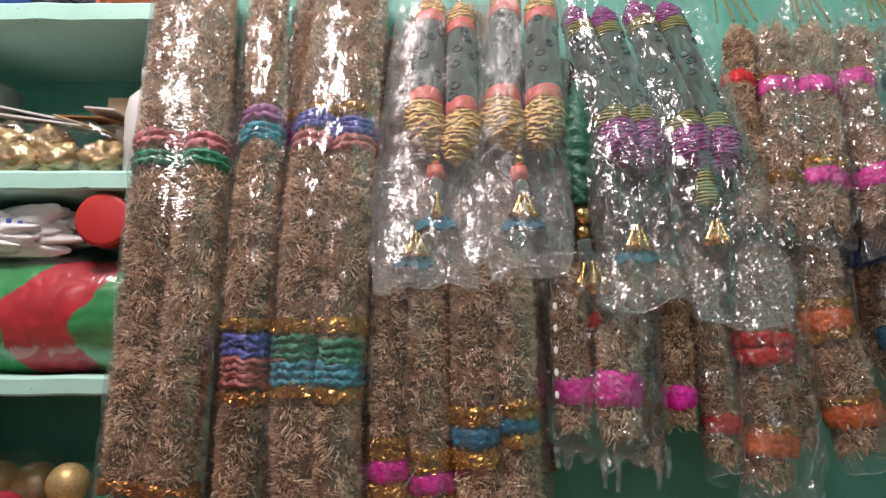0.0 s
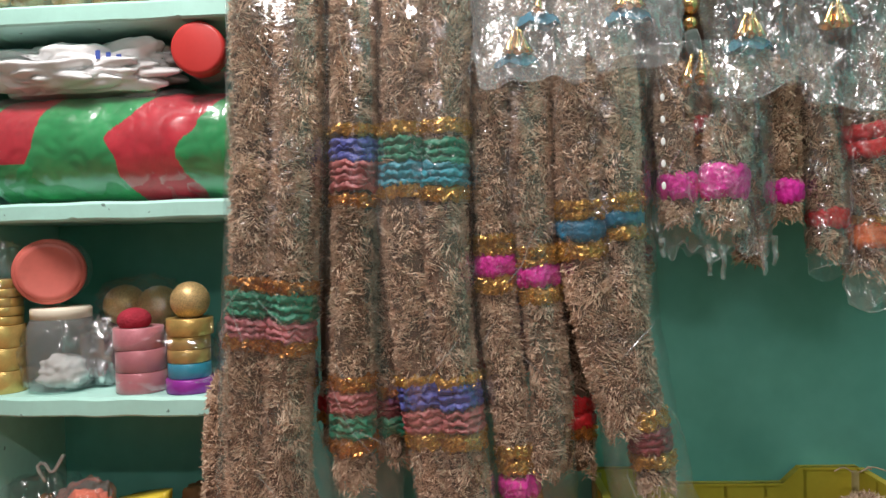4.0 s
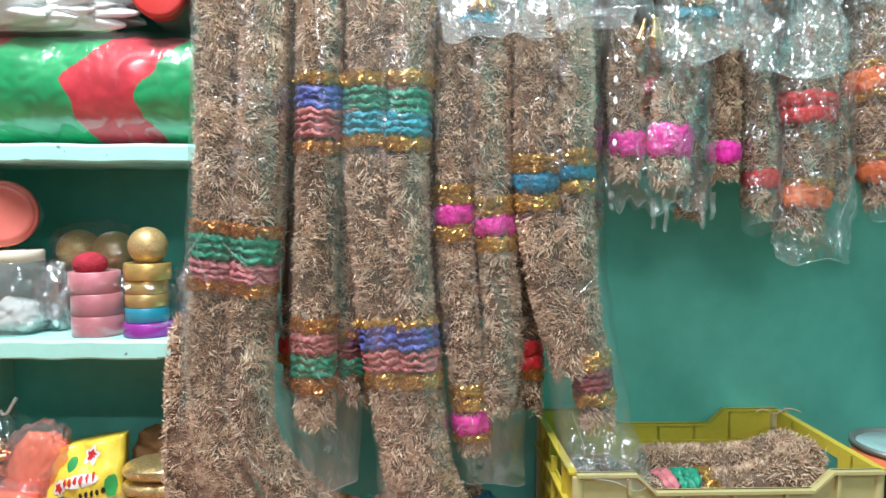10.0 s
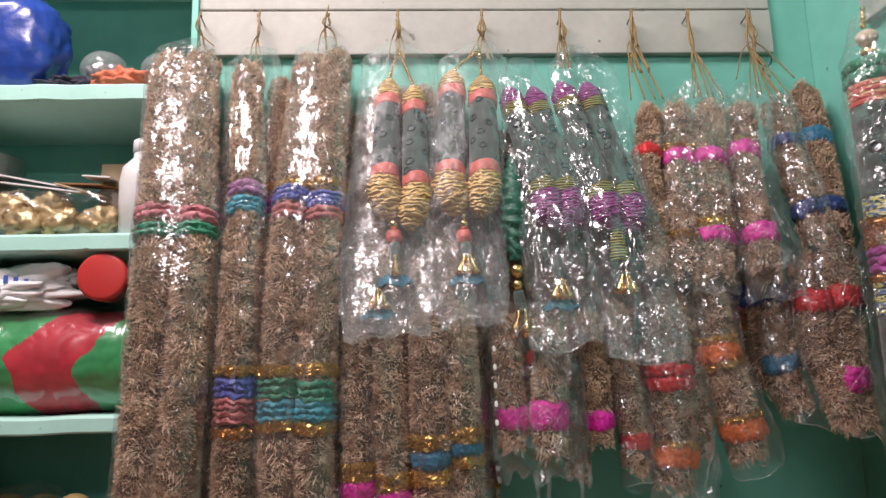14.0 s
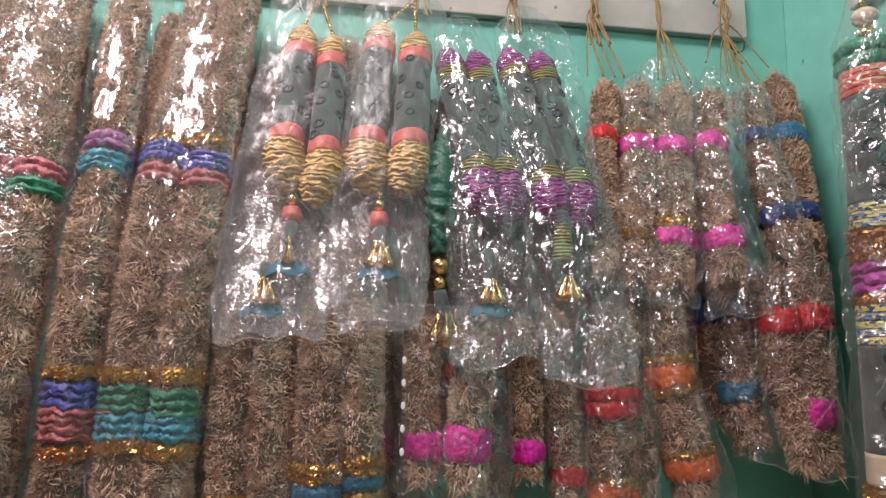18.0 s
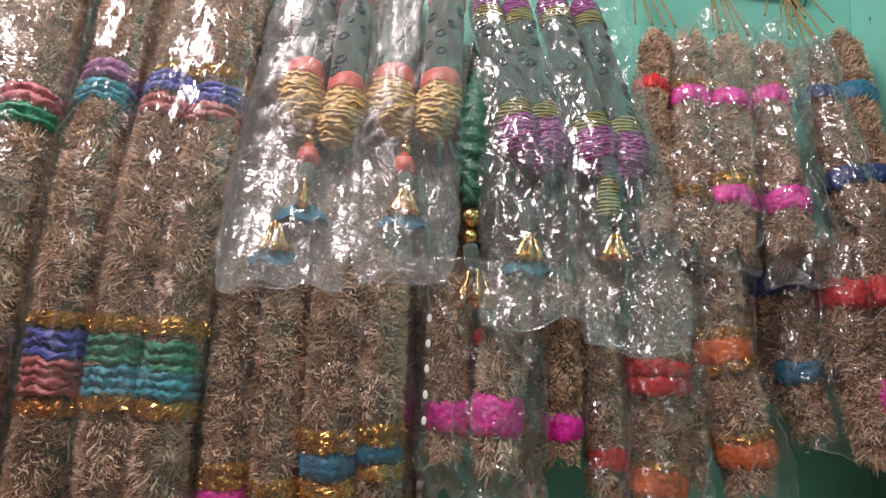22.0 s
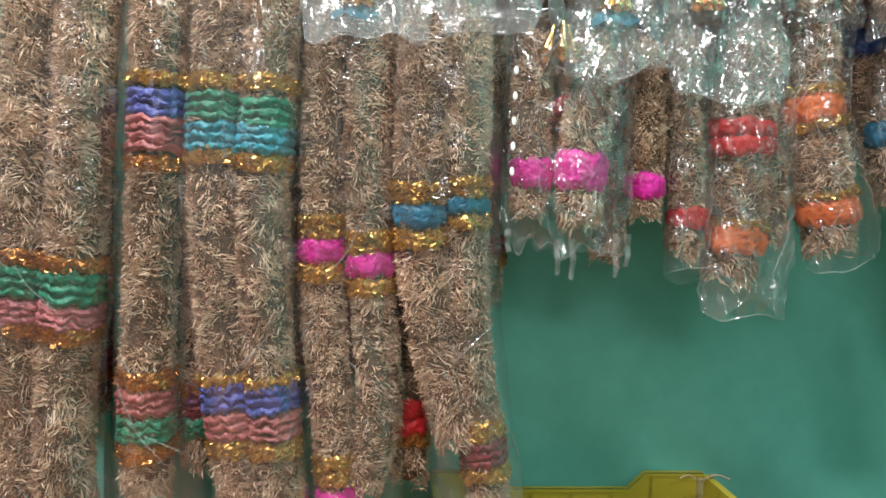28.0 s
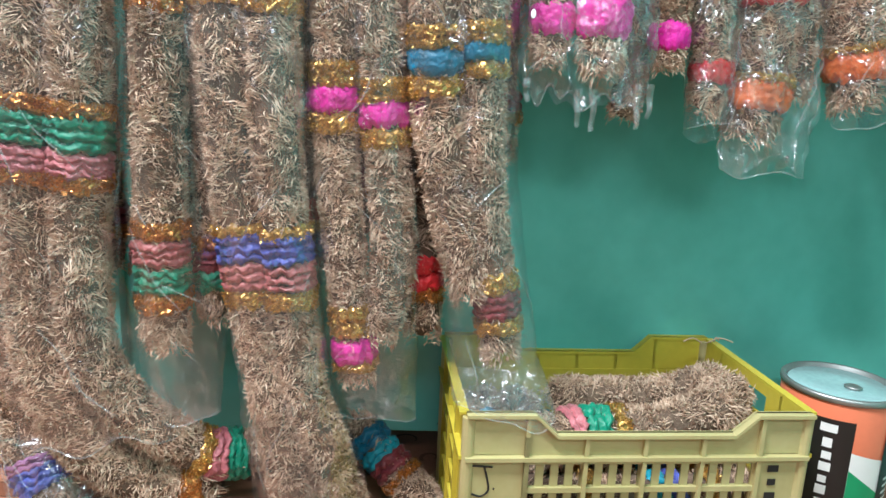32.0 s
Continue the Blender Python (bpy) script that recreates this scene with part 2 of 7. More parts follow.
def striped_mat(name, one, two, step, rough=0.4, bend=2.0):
    """Gathered ribbon: wavy stripes across its length, the second colour in the bump's troughs."""
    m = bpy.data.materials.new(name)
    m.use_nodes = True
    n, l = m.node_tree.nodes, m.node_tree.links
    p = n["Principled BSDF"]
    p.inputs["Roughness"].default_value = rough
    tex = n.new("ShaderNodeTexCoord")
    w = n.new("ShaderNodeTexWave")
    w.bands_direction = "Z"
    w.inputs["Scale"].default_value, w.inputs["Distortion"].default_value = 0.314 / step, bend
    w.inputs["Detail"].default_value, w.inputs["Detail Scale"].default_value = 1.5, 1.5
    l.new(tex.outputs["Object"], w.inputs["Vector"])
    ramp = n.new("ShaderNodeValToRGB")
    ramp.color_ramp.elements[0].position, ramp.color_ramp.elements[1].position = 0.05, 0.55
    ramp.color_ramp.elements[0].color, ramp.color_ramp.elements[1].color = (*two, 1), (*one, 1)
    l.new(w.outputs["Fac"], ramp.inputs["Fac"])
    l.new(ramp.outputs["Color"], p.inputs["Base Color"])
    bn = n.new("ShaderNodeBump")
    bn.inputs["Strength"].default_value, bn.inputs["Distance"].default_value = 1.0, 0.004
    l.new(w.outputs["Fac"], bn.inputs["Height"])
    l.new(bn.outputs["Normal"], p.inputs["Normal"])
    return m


COIR = coir_mat("coir_fibre", [(0.0, (0.44, 0.285, 0.195)), (0.3, (0.57, 0.395, 0.275)), (0.75, (0.69, 0.51, 0.365)), (1.0, (0.78, 0.605, 0.455))])
# core colour darkened to put shade into the hollows between tufts
COIR_CORE_SHADED = mat("coir_core", (0.15, 0.10, 0.068), 0.95, vary=0.35, scale=40, bump=0.6, bump_scale=300)
FILM = film_mat("clear_bag_film", (0.97, 0.97, 0.97), 0.014, 2.6, 0.16, 0.35, 55, (0.75, 1.0, 1.5), 65, fine=0.38, fine_scale=58, chips=0.55)
FILM_STREAK = film_mat("streaky_bag_film", (0.97, 0.97, 0.97), 0.022, 2.5, 0.15, 0.35, 42, (1.6, 1.0, 0.45), 12, fine=0.38, fine_scale=45, chips=0.45)
FILM_CRISP = film_mat("crackly_bag_film", (0.97, 0.98, 0.98), 0.012, 3.4, 0.17, 0.60, 26, (1.2, 1.0, 0.8), 34, fine=0.60, fine_scale=34, chips=0.45, mist_gain=0.03)
FILM_SCUFFED = film_mat("scuffed_bag_film", (0.96, 0.97, 0.97), 0.048, 1.8, 0.30, 0.5, 24, (1.2, 1.0, 0.8), 34, fine=0.75, fine_scale=30, chips=0.4, mist_gain=0.045, rough_crushed=0.17, sheen=0.0)
FILM_SMOOTH = film_mat("smooth_bag_film", (0.98, 0.98, 0.98), 0.012, 2.5, 0.12, 0.35, 24, (2.0, 1.0, 0.3), 8, fine=0.28, fine_scale=28, chips=0.3)
# whitish haze paints the glint of folds and hems into the film
FILM_CREASE = film_mat("creased_film", (0.95, 0.96, 0.96), 0.12, 1.6, 0.12, 0.3, 40, (1.0, 1.0, 1.0), 20)
TINSEL = glitter_mat("gold_tinsel", (1.0, 0.60, 0.17), 0.28, 0.22, 0.8)
TINSEL_ORANGE = glitter_mat("copper_tinsel", (0.90, 0.40, 0.11), 0.28, 0.2, 0.8)
BRASS = mat("brass", (0.80, 0.52, 0.22), 0.22, 1.0, vary=0.15, scale=60)
SATIN = {}
for _n, _c in dict(green=(0.01, 0.21, 0.12), teal=(0.02, 0.28, 0.37), blue=(0.075, 0.095, 0.38), coral=(0.42, 0.12, 0.12), pink=(0.78, 0.015, 0.34), maroon=(0.20, 0.03, 0.04), mauve=(0.34, 0.14, 0.30),
                   sky=(0.008, 0.14, 0.25), red=(0.60, 0.015, 0.02), orange=(0.82, 0.15, 0.03), magenta=(0.36, 0.05, 0.27), navy=(0.01, 0.04, 0.16), brown=(0.36, 0.16, 0.12), darkgreen=(0.008, 0.10, 0.065), rose=(0.48, 0.15, 0.17)).items():
    SATIN[_n] = mat("satin_" + _n, _c, 0.38, vary=0.35, scale=60, sheen=0.1, bump=0.6, bump_scale=200)
# gold and purple: the darker stripes paint fold shade into the satin colour
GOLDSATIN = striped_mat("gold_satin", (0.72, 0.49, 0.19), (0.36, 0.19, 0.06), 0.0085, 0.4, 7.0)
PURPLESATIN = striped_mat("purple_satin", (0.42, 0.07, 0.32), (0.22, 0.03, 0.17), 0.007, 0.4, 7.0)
CORALBAND = mat("coral_band", (0.58, 0.13, 0.11), 0.5, vary=0.3, scale=90)
FELT = mat("green_felt", (0.055, 0.080, 0.072), 0.9, vary=0.35, scale=30, bump=0.4, bump_scale=300, sheen=0.3)
EYELET = mat("eyelet_ring", (0.010, 0.018, 0.022), 0.5, 0.0, vary=0.2, scale=90)
MIRROR = mat("eyelet_hole", (0.012, 0.055, 0.065), 0.25, 0.0, vary=0.5, scale=60)
PAINT = mat("turquoise_paint", (0.19, 0.60, 0.51), 0.36, vary=0.10, scale=2.2, bump=0.12, bump_scale=25, second=(0.11, 0.42, 0.34), contrast=0.6)
PAINT_TOP = mat("pale_turquoise_paint", (0.42, 0.76, 0.68), 0.45, vary=0.08, scale=5, bump=0.15, bump_scale=40)
BOARD = mat("white_board", (0.49, 0.49, 0.45), 0.6, vary=0.10, scale=6, bump=0.1, second=(0.37, 0.38, 0.35))
STRING = mat("gold_string", (0.27, 0.18, 0.075), 0.5, 0.2, vary=0.3, scale=60)
IRON = mat("nail_iron", (0.08, 0.07, 0.07), 0.5, 0.8)
BLACKCORD = mat("black_cord", (0.02, 0.03, 0.03), 0.6)
TILE = mat("terracotta_tile", (0.36, 0.165, 0.10), 0.32, vary=0.2, scale=14, bump=0.15, bump_scale=80, random_vary=0.12)
TILE_RELIEF = mat("tile_relief", (0.17, 0.07, 0.045), 0.5, vary=0.3, scale=40)
GROUT = mat("dark_grout", (0.10, 0.055, 0.04), 0.9, vary=0.3, scale=30)
SHOP = mat("shop_clutter_wall", (0.20, 0.17, 0.14), 0.8, vary=0.3, scale=3, second=(0.11, 0.09, 0.08))
CEIL = mat("grey_ceiling", (0.20, 0.195, 0.185), 0.8, vary=0.06, scale=2)


def specks(m, scale, edge, colour):
    """Small chips and dirt marks over a painted surface."""
    n, l = m.node_tree.nodes, m.node_tree.links
    p = n["Principled BSDF"]
    old = p.inputs["Base Color"].links[0].from_socket
    tex = n.new("ShaderNodeTexCoord")
    ns = n.new("ShaderNodeTexNoise")
    ns.inputs["Scale"].default_value, ns.inputs["Detail"].default_value = scale, 3
    l.new(tex.outputs["Object"], ns.inputs["Vector"])
    ramp = n.new("ShaderNodeValToRGB")
    ramp.color_ramp.elements[0].position, ramp.color_ramp.elements[1].position = edge, edge + 0.02
    l.new(ns.outputs["Fac"], ramp.inputs["Fac"])
    mix = n.new("ShaderNodeMix")
    mix.data_type = "RGBA"
    l.new(ramp.outputs["Color"], mix.inputs[0])
    l.new(old, mix.inputs[6])
    mix.inputs[7].default_value = (*colour, 1)
    l.new(mix.outputs[2], p.inputs["Base Color"])


specks(PAINT, 26, 0.735, (0.05, 0.13, 0.11))
specks(PAINT_TOP, 40, 0.72, (0.16, 0.28, 0.25))
specks(BOARD, 30, 0.72, (0.22, 0.22, 0.20))

# ---- mesh helpers ----
R0 = np.random.RandomState(7)


def mesh_of(name, verts, faces, smooth=True):
    me = bpy.data.meshes.new(name)
    me.from_pydata([tuple(v) for v in verts], [], [tuple(f) for f in faces])
    if smooth:
        me.polygons.foreach_set("use_smooth", [True] * len(me.polygons))
    me.update()
    return me


def part(name, data, material, parent, label=""):
    """Links a mesh or a bmesh as ONE object, under a thing or a part."""
    if isinstance(data, bmesh.types.BMesh):
        me = bpy.data.meshes.new(name)
        data.to_mesh(me)
        data.free()
        data = me
    ob = new(name, data)
    if material is not None:
        data.materials.clear()
        data.materials.append(material)
    ob.parent = parent
    if label:
        ob["label"] = label
    return ob


def thing(name, at, label, category, group="", kind="", turn=0.0):
    ob = new(name)
    ob.empty_display_size = 0.05
    ob.matrix_world = pose(*at, 0, 0, turn)
    return tagged(ob, label, category, group, kind)


def box(sx, sy, sz, bevel=0.003, at=(0, 0, 0), segments=2):
    bm = bmesh.new()
    bmesh.ops.create_cube(bm, size=1.0)
    bmesh.ops.scale(bm, vec=(sx, sy, sz), verts=bm.verts)
    if bevel:
        bmesh.ops.bevel(bm, geom=bm.edges[:], offset=bevel, segments=segments, affect="EDGES", profile=0.5)
    bmesh.ops.translate(bm, vec=at, verts=bm.verts)
    for f in bm.faces:
        f.smooth = False
    return bm


def slab(name, x0, x1, y0, y1, z0, z1, material, label, category, bevel=0.002):
    ob = part(name, box(x1 - x0, y1 - y0, z1 - z0, bevel, ((x0 + x1) / 2, (y0 + y1) / 2, (z0 + z1) / 2)), material, None)
    return tagged(ob, label, category, kind="structure")


def curve_points(ctrl, step=0.008):
    """A smooth line through the control points, at even steps."""
    p = [Vector(c) for c in ctrl]
    p = [p[0] * 2 - p[1]] + p + [p[-1] * 2 - p[-2]]
    fine = []
    for i in range(1, len(p) - 2):
        for k in range(24):
            u = k / 24
            a, b, c, d = p[i - 1], p[i], p[i + 1], p[i + 2]
            fine.append(0.5 * ((2 * b) + (c - a) * u + (2 * a - 5 * b + 4 * c - d) * u * u + (3 * b - a - 3 * c + d) * u ** 3))
    fine.append(p[-2])
    q = np.array([tuple(v) for v in fine])
    s = np.concatenate([[0], np.cumsum(np.linalg.norm(np.diff(q, axis=0), axis=1))])
    n = max(6, int(s[-1] / step))
    at = np.linspace(0, s[-1], n + 1)
    return np.stack([np.interp(at, s, q[:, k]) for k in range(3)], 1), at


def frames_of(pts):
    t = np.gradient(pts, axis=0)
    t /= np.linalg.norm(t, axis=1)[:, None]
    ref = np.array([0.0, 1.0, 0.0])
    n = ref - (t @ ref)[:, None] * t
    n /= np.linalg.norm(n, axis=1)[:, None]
    return t, n, np.cross(t, n)


def lathe_along(pts, radii, ring=24, squash=1.0, closed_ends=True):
    """A tube along a line, with a radius at each point (array n, or n x ring)."""
    t, n, b = frames_of(pts)
    th = np.linspace(0, 2 * np.pi, ring, endpoint=False)
    r = np.asarray(radii)
    r = r[:, None] * np.ones(ring) if r.ndim == 1 else r
    v = pts[:, None] + r[..., None] * (np.cos(th)[None, :, None] * n[:, None] * squash + np.sin(th)[None, :, None] * b[:, None])
    v = v.reshape(-1, 3)
    m = len(pts)
    f = [(i * ring + j, i * ring + (j + 1) % ring, (i + 1) * ring + (j + 1) % ring, (i + 1) * ring + j) for i in range(m - 1) for j in range(ring)]
    if closed_ends:
        f.append(tuple(range(ring))[::-1])
        f.append(tuple(range((m - 1) * ring, m * ring)))
    return v, f


def lathe(profile, ring=28, wobble=0.0, seed=0.0):
    """A turned body round z from (radius, height) pairs."""
    v, f = [], []
    for r, z in profile:
        for j in range(ring):
            a = 2 * math.pi * j / ring
            k = 1 + wobble * noise.noise((math.cos(a) * 1.5 + seed, math.sin(a) * 1.5, z * 12 + seed))
            v.append((r * k * math.cos(a), r * k * math.sin(a), z))
    m = len(profile)
    f = [(i * ring + j, i * ring + (j + 1) % ring, (i + 1) * ring + (j + 1) % ring, (i + 1) * ring + j) for i in range(m - 1) for j in range(ring)]
    f += [tuple(range(ring))[::-1], tuple(range((m - 1) * ring, m * ring))]
    return v, f


def moved(v, m):
    return [tuple(m @ Vector(p)) for p in v]


def arc_at_z(pts, at, z):
    return float(at[int(np.argmin(np.abs(pts[:, 2] - z)))])


# ---- coir strands and their bands ----
def coir_mesh(name, pts, at, radius, per_metre=26000, seed=0, flare=0.0, skip=()):
    """Tufts of stiff fibres standing out from a twisted core."""
    rs = np.random.RandomState(seed)
    length = at[-1]
    t, n, b = frames_of(pts)
    clusters = int(length * per_metre * 1.3 / 24)
    sc = rs.uniform(0.0, length, clusters)
    for s0, s1 in skip:
        sc = sc[(sc < s0) | (sc > s1)]
    clusters = len(sc)
    th = rs.uniform(0, 2 * np.pi, clusters)
    tall = rs.uniform(0.55, 1.12, clusters) + 0.10 * np.sin(sc * 140 + th * 2)
    lean = rs.normal(0, 0.65, (clusters, 2))
    k = 24
    sc, th, tall, lean = np.repeat(sc, k), np.repeat(th, k), np.repeat(tall, k), np.repeat(lean, k, axis=0)
    m = len(sc)
    idx = np.clip(sc / length * (len(pts) - 1), 0, len(pts) - 1.001)
    i0 = idx.astype(int)
    w = (idx - i0)[:, None]
    c = pts[i0] * (1 - w) + pts[np.minimum(i0 + 1, len(pts) - 1)] * w
    T, N, B = t[i0], n[i0], b[i0]
    end = np.minimum(sc, length - sc)
    taper = np.sqrt(np.clip(1 - (1 - np.clip(end / (radius * 0.9), 0, 1)) ** 2, 0.02, 1))
    low = length - sc < radius
    taper[low] = 0.86 + 0.14 * np.clip((length - sc[low]) / radius, 0, 1)
    rad = np.cos(th)[:, None] * N + np.sin(th)[:, None] * B
    tan = -np.sin(th)[:, None] * N + np.cos(th)[:, None] * B
    R = radius * taper
    base = c + rad * ((0.48 + 0.19 * tall) * R)[:, None] + (T * rs.normal(0, 0.16, m)[:, None] + tan * rs.normal(0, 0.16, m)[:, None]) * radius
    side = (lean[:, :1] * 0.75 + rs.normal(0, 0.30, (m, 1))) * T + (lean[:, 1:] + rs.normal(0, 0.30, (m, 1))) * tan
    d = rad * (tall * rs.uniform(0.16, 0.36, m) * R)[:, None] + side * radius * 0.38
    tip = base + d
    stray = rs.uniform(0, 1, m) < 0.05
    tip[stray] += rad[stray] * radius * 0.20
    if flare:
        near = (length - sc) < radius * 1.2
        tip[near] += T[near] * (rs.uniform(0.2, 1.0, near.sum())[:, None] * radius * flare * 0.24)
    # the film presses the tips back to one radius
    off = tip - c
    off -= T * (off * T).sum(1)[:, None]
    far = np.maximum(1.0, np.linalg.norm(off, axis=1) / (R * np.where(stray, 1.10, 0.99)))
    tip -= off * (1 - 1 / far)[:, None]
    d = tip - base
    ln = np.maximum(np.linalg.norm(d, axis=1)[:, None], 1e-5)
    wd = np.cross(d / ln, rad + rs.normal(0, 0.7, (m, 3)))
    wd /= np.maximum(np.linalg.norm(wd, axis=1)[:, None], 1e-6)
    half = rs.uniform(0.0005, 0.0012, m)[:, None]
    bend = base + d * 0.5 + rad * 0.0012 + rs.normal(0, 0.0014, (m, 3))
    fv = np.stack([base, bend + wd * half, tip, bend - wd * half], 1).reshape(-1, 3)
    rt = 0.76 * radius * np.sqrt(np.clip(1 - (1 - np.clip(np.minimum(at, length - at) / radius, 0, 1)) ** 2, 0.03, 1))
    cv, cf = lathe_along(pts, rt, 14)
    nv = len(cv)
    verts = np.concatenate([cv, fv]).astype(np.float32)
    quads = [f for f in cf if len(f) == 4]
    caps = [f for f in cf if len(f) != 4]
    fq = nv + 4 * np.arange(m)[:, None] + np.arange(4)
    loops = np.concatenate([np.array(quads).ravel(), np.array([v for f in caps for v in f]), fq.ravel()]).astype(np.int32)
    sizes = np.concatenate([np.full(len(quads), 4), [len(f) for f in caps], np.full(m, 4)]).astype(np.int32)
    me = bpy.data.meshes.new(name)
    me.vertices.add(len(verts))
    me.vertices.foreach_set("co", verts.ravel())
    me.loops.add(len(loops))
    me.loops.foreach_set("vertex_index", loops)
    me.polygons.add(len(sizes))
    me.polygons.foreach_set("loop_start", np.concatenate([[0], np.cumsum(sizes)[:-1]]).astype(np.int32))
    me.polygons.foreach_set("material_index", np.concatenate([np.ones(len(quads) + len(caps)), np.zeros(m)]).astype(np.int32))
    me.update(calc_edges=True)
    me.validate()
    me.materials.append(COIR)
    me.materials.append(COIR_CORE_SHADED)
    return me


def pleated_ring(pts, at, s0, s1, radius, thick, seed, pleat=0.12, ring=64, rows=8, sway=0.55):
    """One gathered roll of ribbon round a strand."""
    rows = max(rows, int((s1 - s0) / 0.0028))
    s = np.linspace(s0, s1, rows)
    p = np.stack([np.interp(s, at, pts[:, k]) for k in range(3)], 1)
    t, n, b = frames_of(p)
    u = np.linspace(-1, 1, rows)
    prof = radius - thick + thick * (1 - np.abs(u) ** (1.9 if s1 - s0 < 0.022 else 4.0))
    th = np.linspace(0, 2 * np.pi, ring, endpoint=False)
    v = []
    for i in range(rows):
        for j in range(ring):
            a = th[j]
            q = noise.noise((math.cos(a) * 3.2 + seed, math.sin(a) * 3.2, seed * 1.7 + u[i] * 0.35))
            q2 = noise.noise((math.cos(a) * 9 + seed, math.sin(a) * 9, seed + u[i] * 0.8))
            q3 = abs(noise.noise((math.cos(a) * 15 + seed, math.sin(a) * 15, seed + u[i] * (s1 - s0) * 110))) * 2 - 0.5
            r = prof[i] * (1 + pleat * (0.6 * q2 + 0.5 * q) - 0.10 * q3)
            off = min(s1 - s0, 0.014) * sway * (q + 0.35 * q2)
            v.append(p[i] + r * (math.cos(a) * n[i] + math.sin(a) * b[i]) + t[i] * off)
    f = [(i * ring + j, i * ring + (j + 1) % ring, (i + 1) * ring + (j + 1) % ring, (i + 1) * ring + j) for i in range(rows - 1) for j in range(ring)]
    return v, f


def tinsel_ring(pts, at, s0, s1, radius, seed, chips=420):
    """A fuzzy roll of metal tinsel: a knobbly ring with loose chips."""
    v, f = pleated_ring(pts, at, s0, s1, radius * 0.97, 0.006, seed, 0.16, 44, 7)
    v = [tuple(x) for x in v]
    rs = np.random.RandomState(int(seed * 10) % 9999)
    s = rs.uniform(s0, s1, chips)
    c = np.stack([np.interp(s, at, pts[:, k]) for k in range(3)], 1)
    tt, n, b = frames_of(np.stack([np.interp(np.linspace(s0, s1, 4), at, pts[:, k]) for k in range(3)], 1))
    a = rs.uniform(0, 2 * np.pi, chips)
    rad = np.cos(a)[:, None] * n[1] + np.sin(a)[:, None] * b[1]
    o = c + rad * radius * rs.uniform(0.94, 1.08, chips)[:, None]
    d1 = rs.normal(0, 0.0016, (chips, 3))
    d2 = rs.normal(0, 0.0012, (chips, 3))
    for k in range(chips):
        e = len(v)
        v += [tuple(o[k] - d1[k]), tuple(o[k] + d2[k]), tuple(o[k] + d1[k]), tuple(o[k] - d2[k])]
        f.append((e, e + 1, e + 2, e + 3))
    return v, f


SEED = [1]


def strand(parent, ctrl, radius, bands=(), flare=0.5, per_metre=26000, name="coir_strand", label="tufted brown coir rope"):
    """A coir strand with its ribbon bands; a band is (z or arc, height, colour, rolls)."""
    SEED[0] += 1
    pts, at = curve_points(ctrl)
    inv = parent.matrix_world.inverted()
    made = []
    skip = []
    for where, height, colour, rolls in bands:
        s = (where[0] if where[0] >= 0 else at[-1] + where[0]) if isinstance(where, tuple) else arc_at_z(pts, at, where)
        skip.append((s - height * 0.42, s + height * 0.42))
        made.append((s, height, colour, rolls))
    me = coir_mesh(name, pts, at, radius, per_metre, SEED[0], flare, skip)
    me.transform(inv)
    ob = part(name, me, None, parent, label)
    for s, height, colour, rolls in made:
        if colour in ("green", "teal", "blue", "coral", "rose", "mauve", "maroon", "magenta"):
            rolls = max(rolls, round(height / 0.0125))
        h = height / rolls
        for k in range(rolls):
            SEED[0] += 1
            a, b = s - height / 2 + k * h, s - height / 2 + (k + 1) * h
            if colour in ("gold", "copper"):
                v, f = tinsel_ring(pts, at, a, b, radius * 0.97, SEED[0] * 0.37)
                part("tinsel_band", mesh_of("tinsel_band", moved(v, inv), f, False), TINSEL if colour == "gold" else TINSEL_ORANGE, ob, "glittering gold tinsel roll" if colour == "gold" else "coppery tinsel roll")
            else:
                v, f = pleated_ring(pts, at, a - 0.001, b + 0.001, radius * 0.98, min(0.008, h * 0.48), SEED[0] * 0.37)
                part("satin_band", mesh_of("satin_band", moved(v, inv), f), SATIN[colour], ob, "gathered %s satin ribbon" % colour)
    return ob


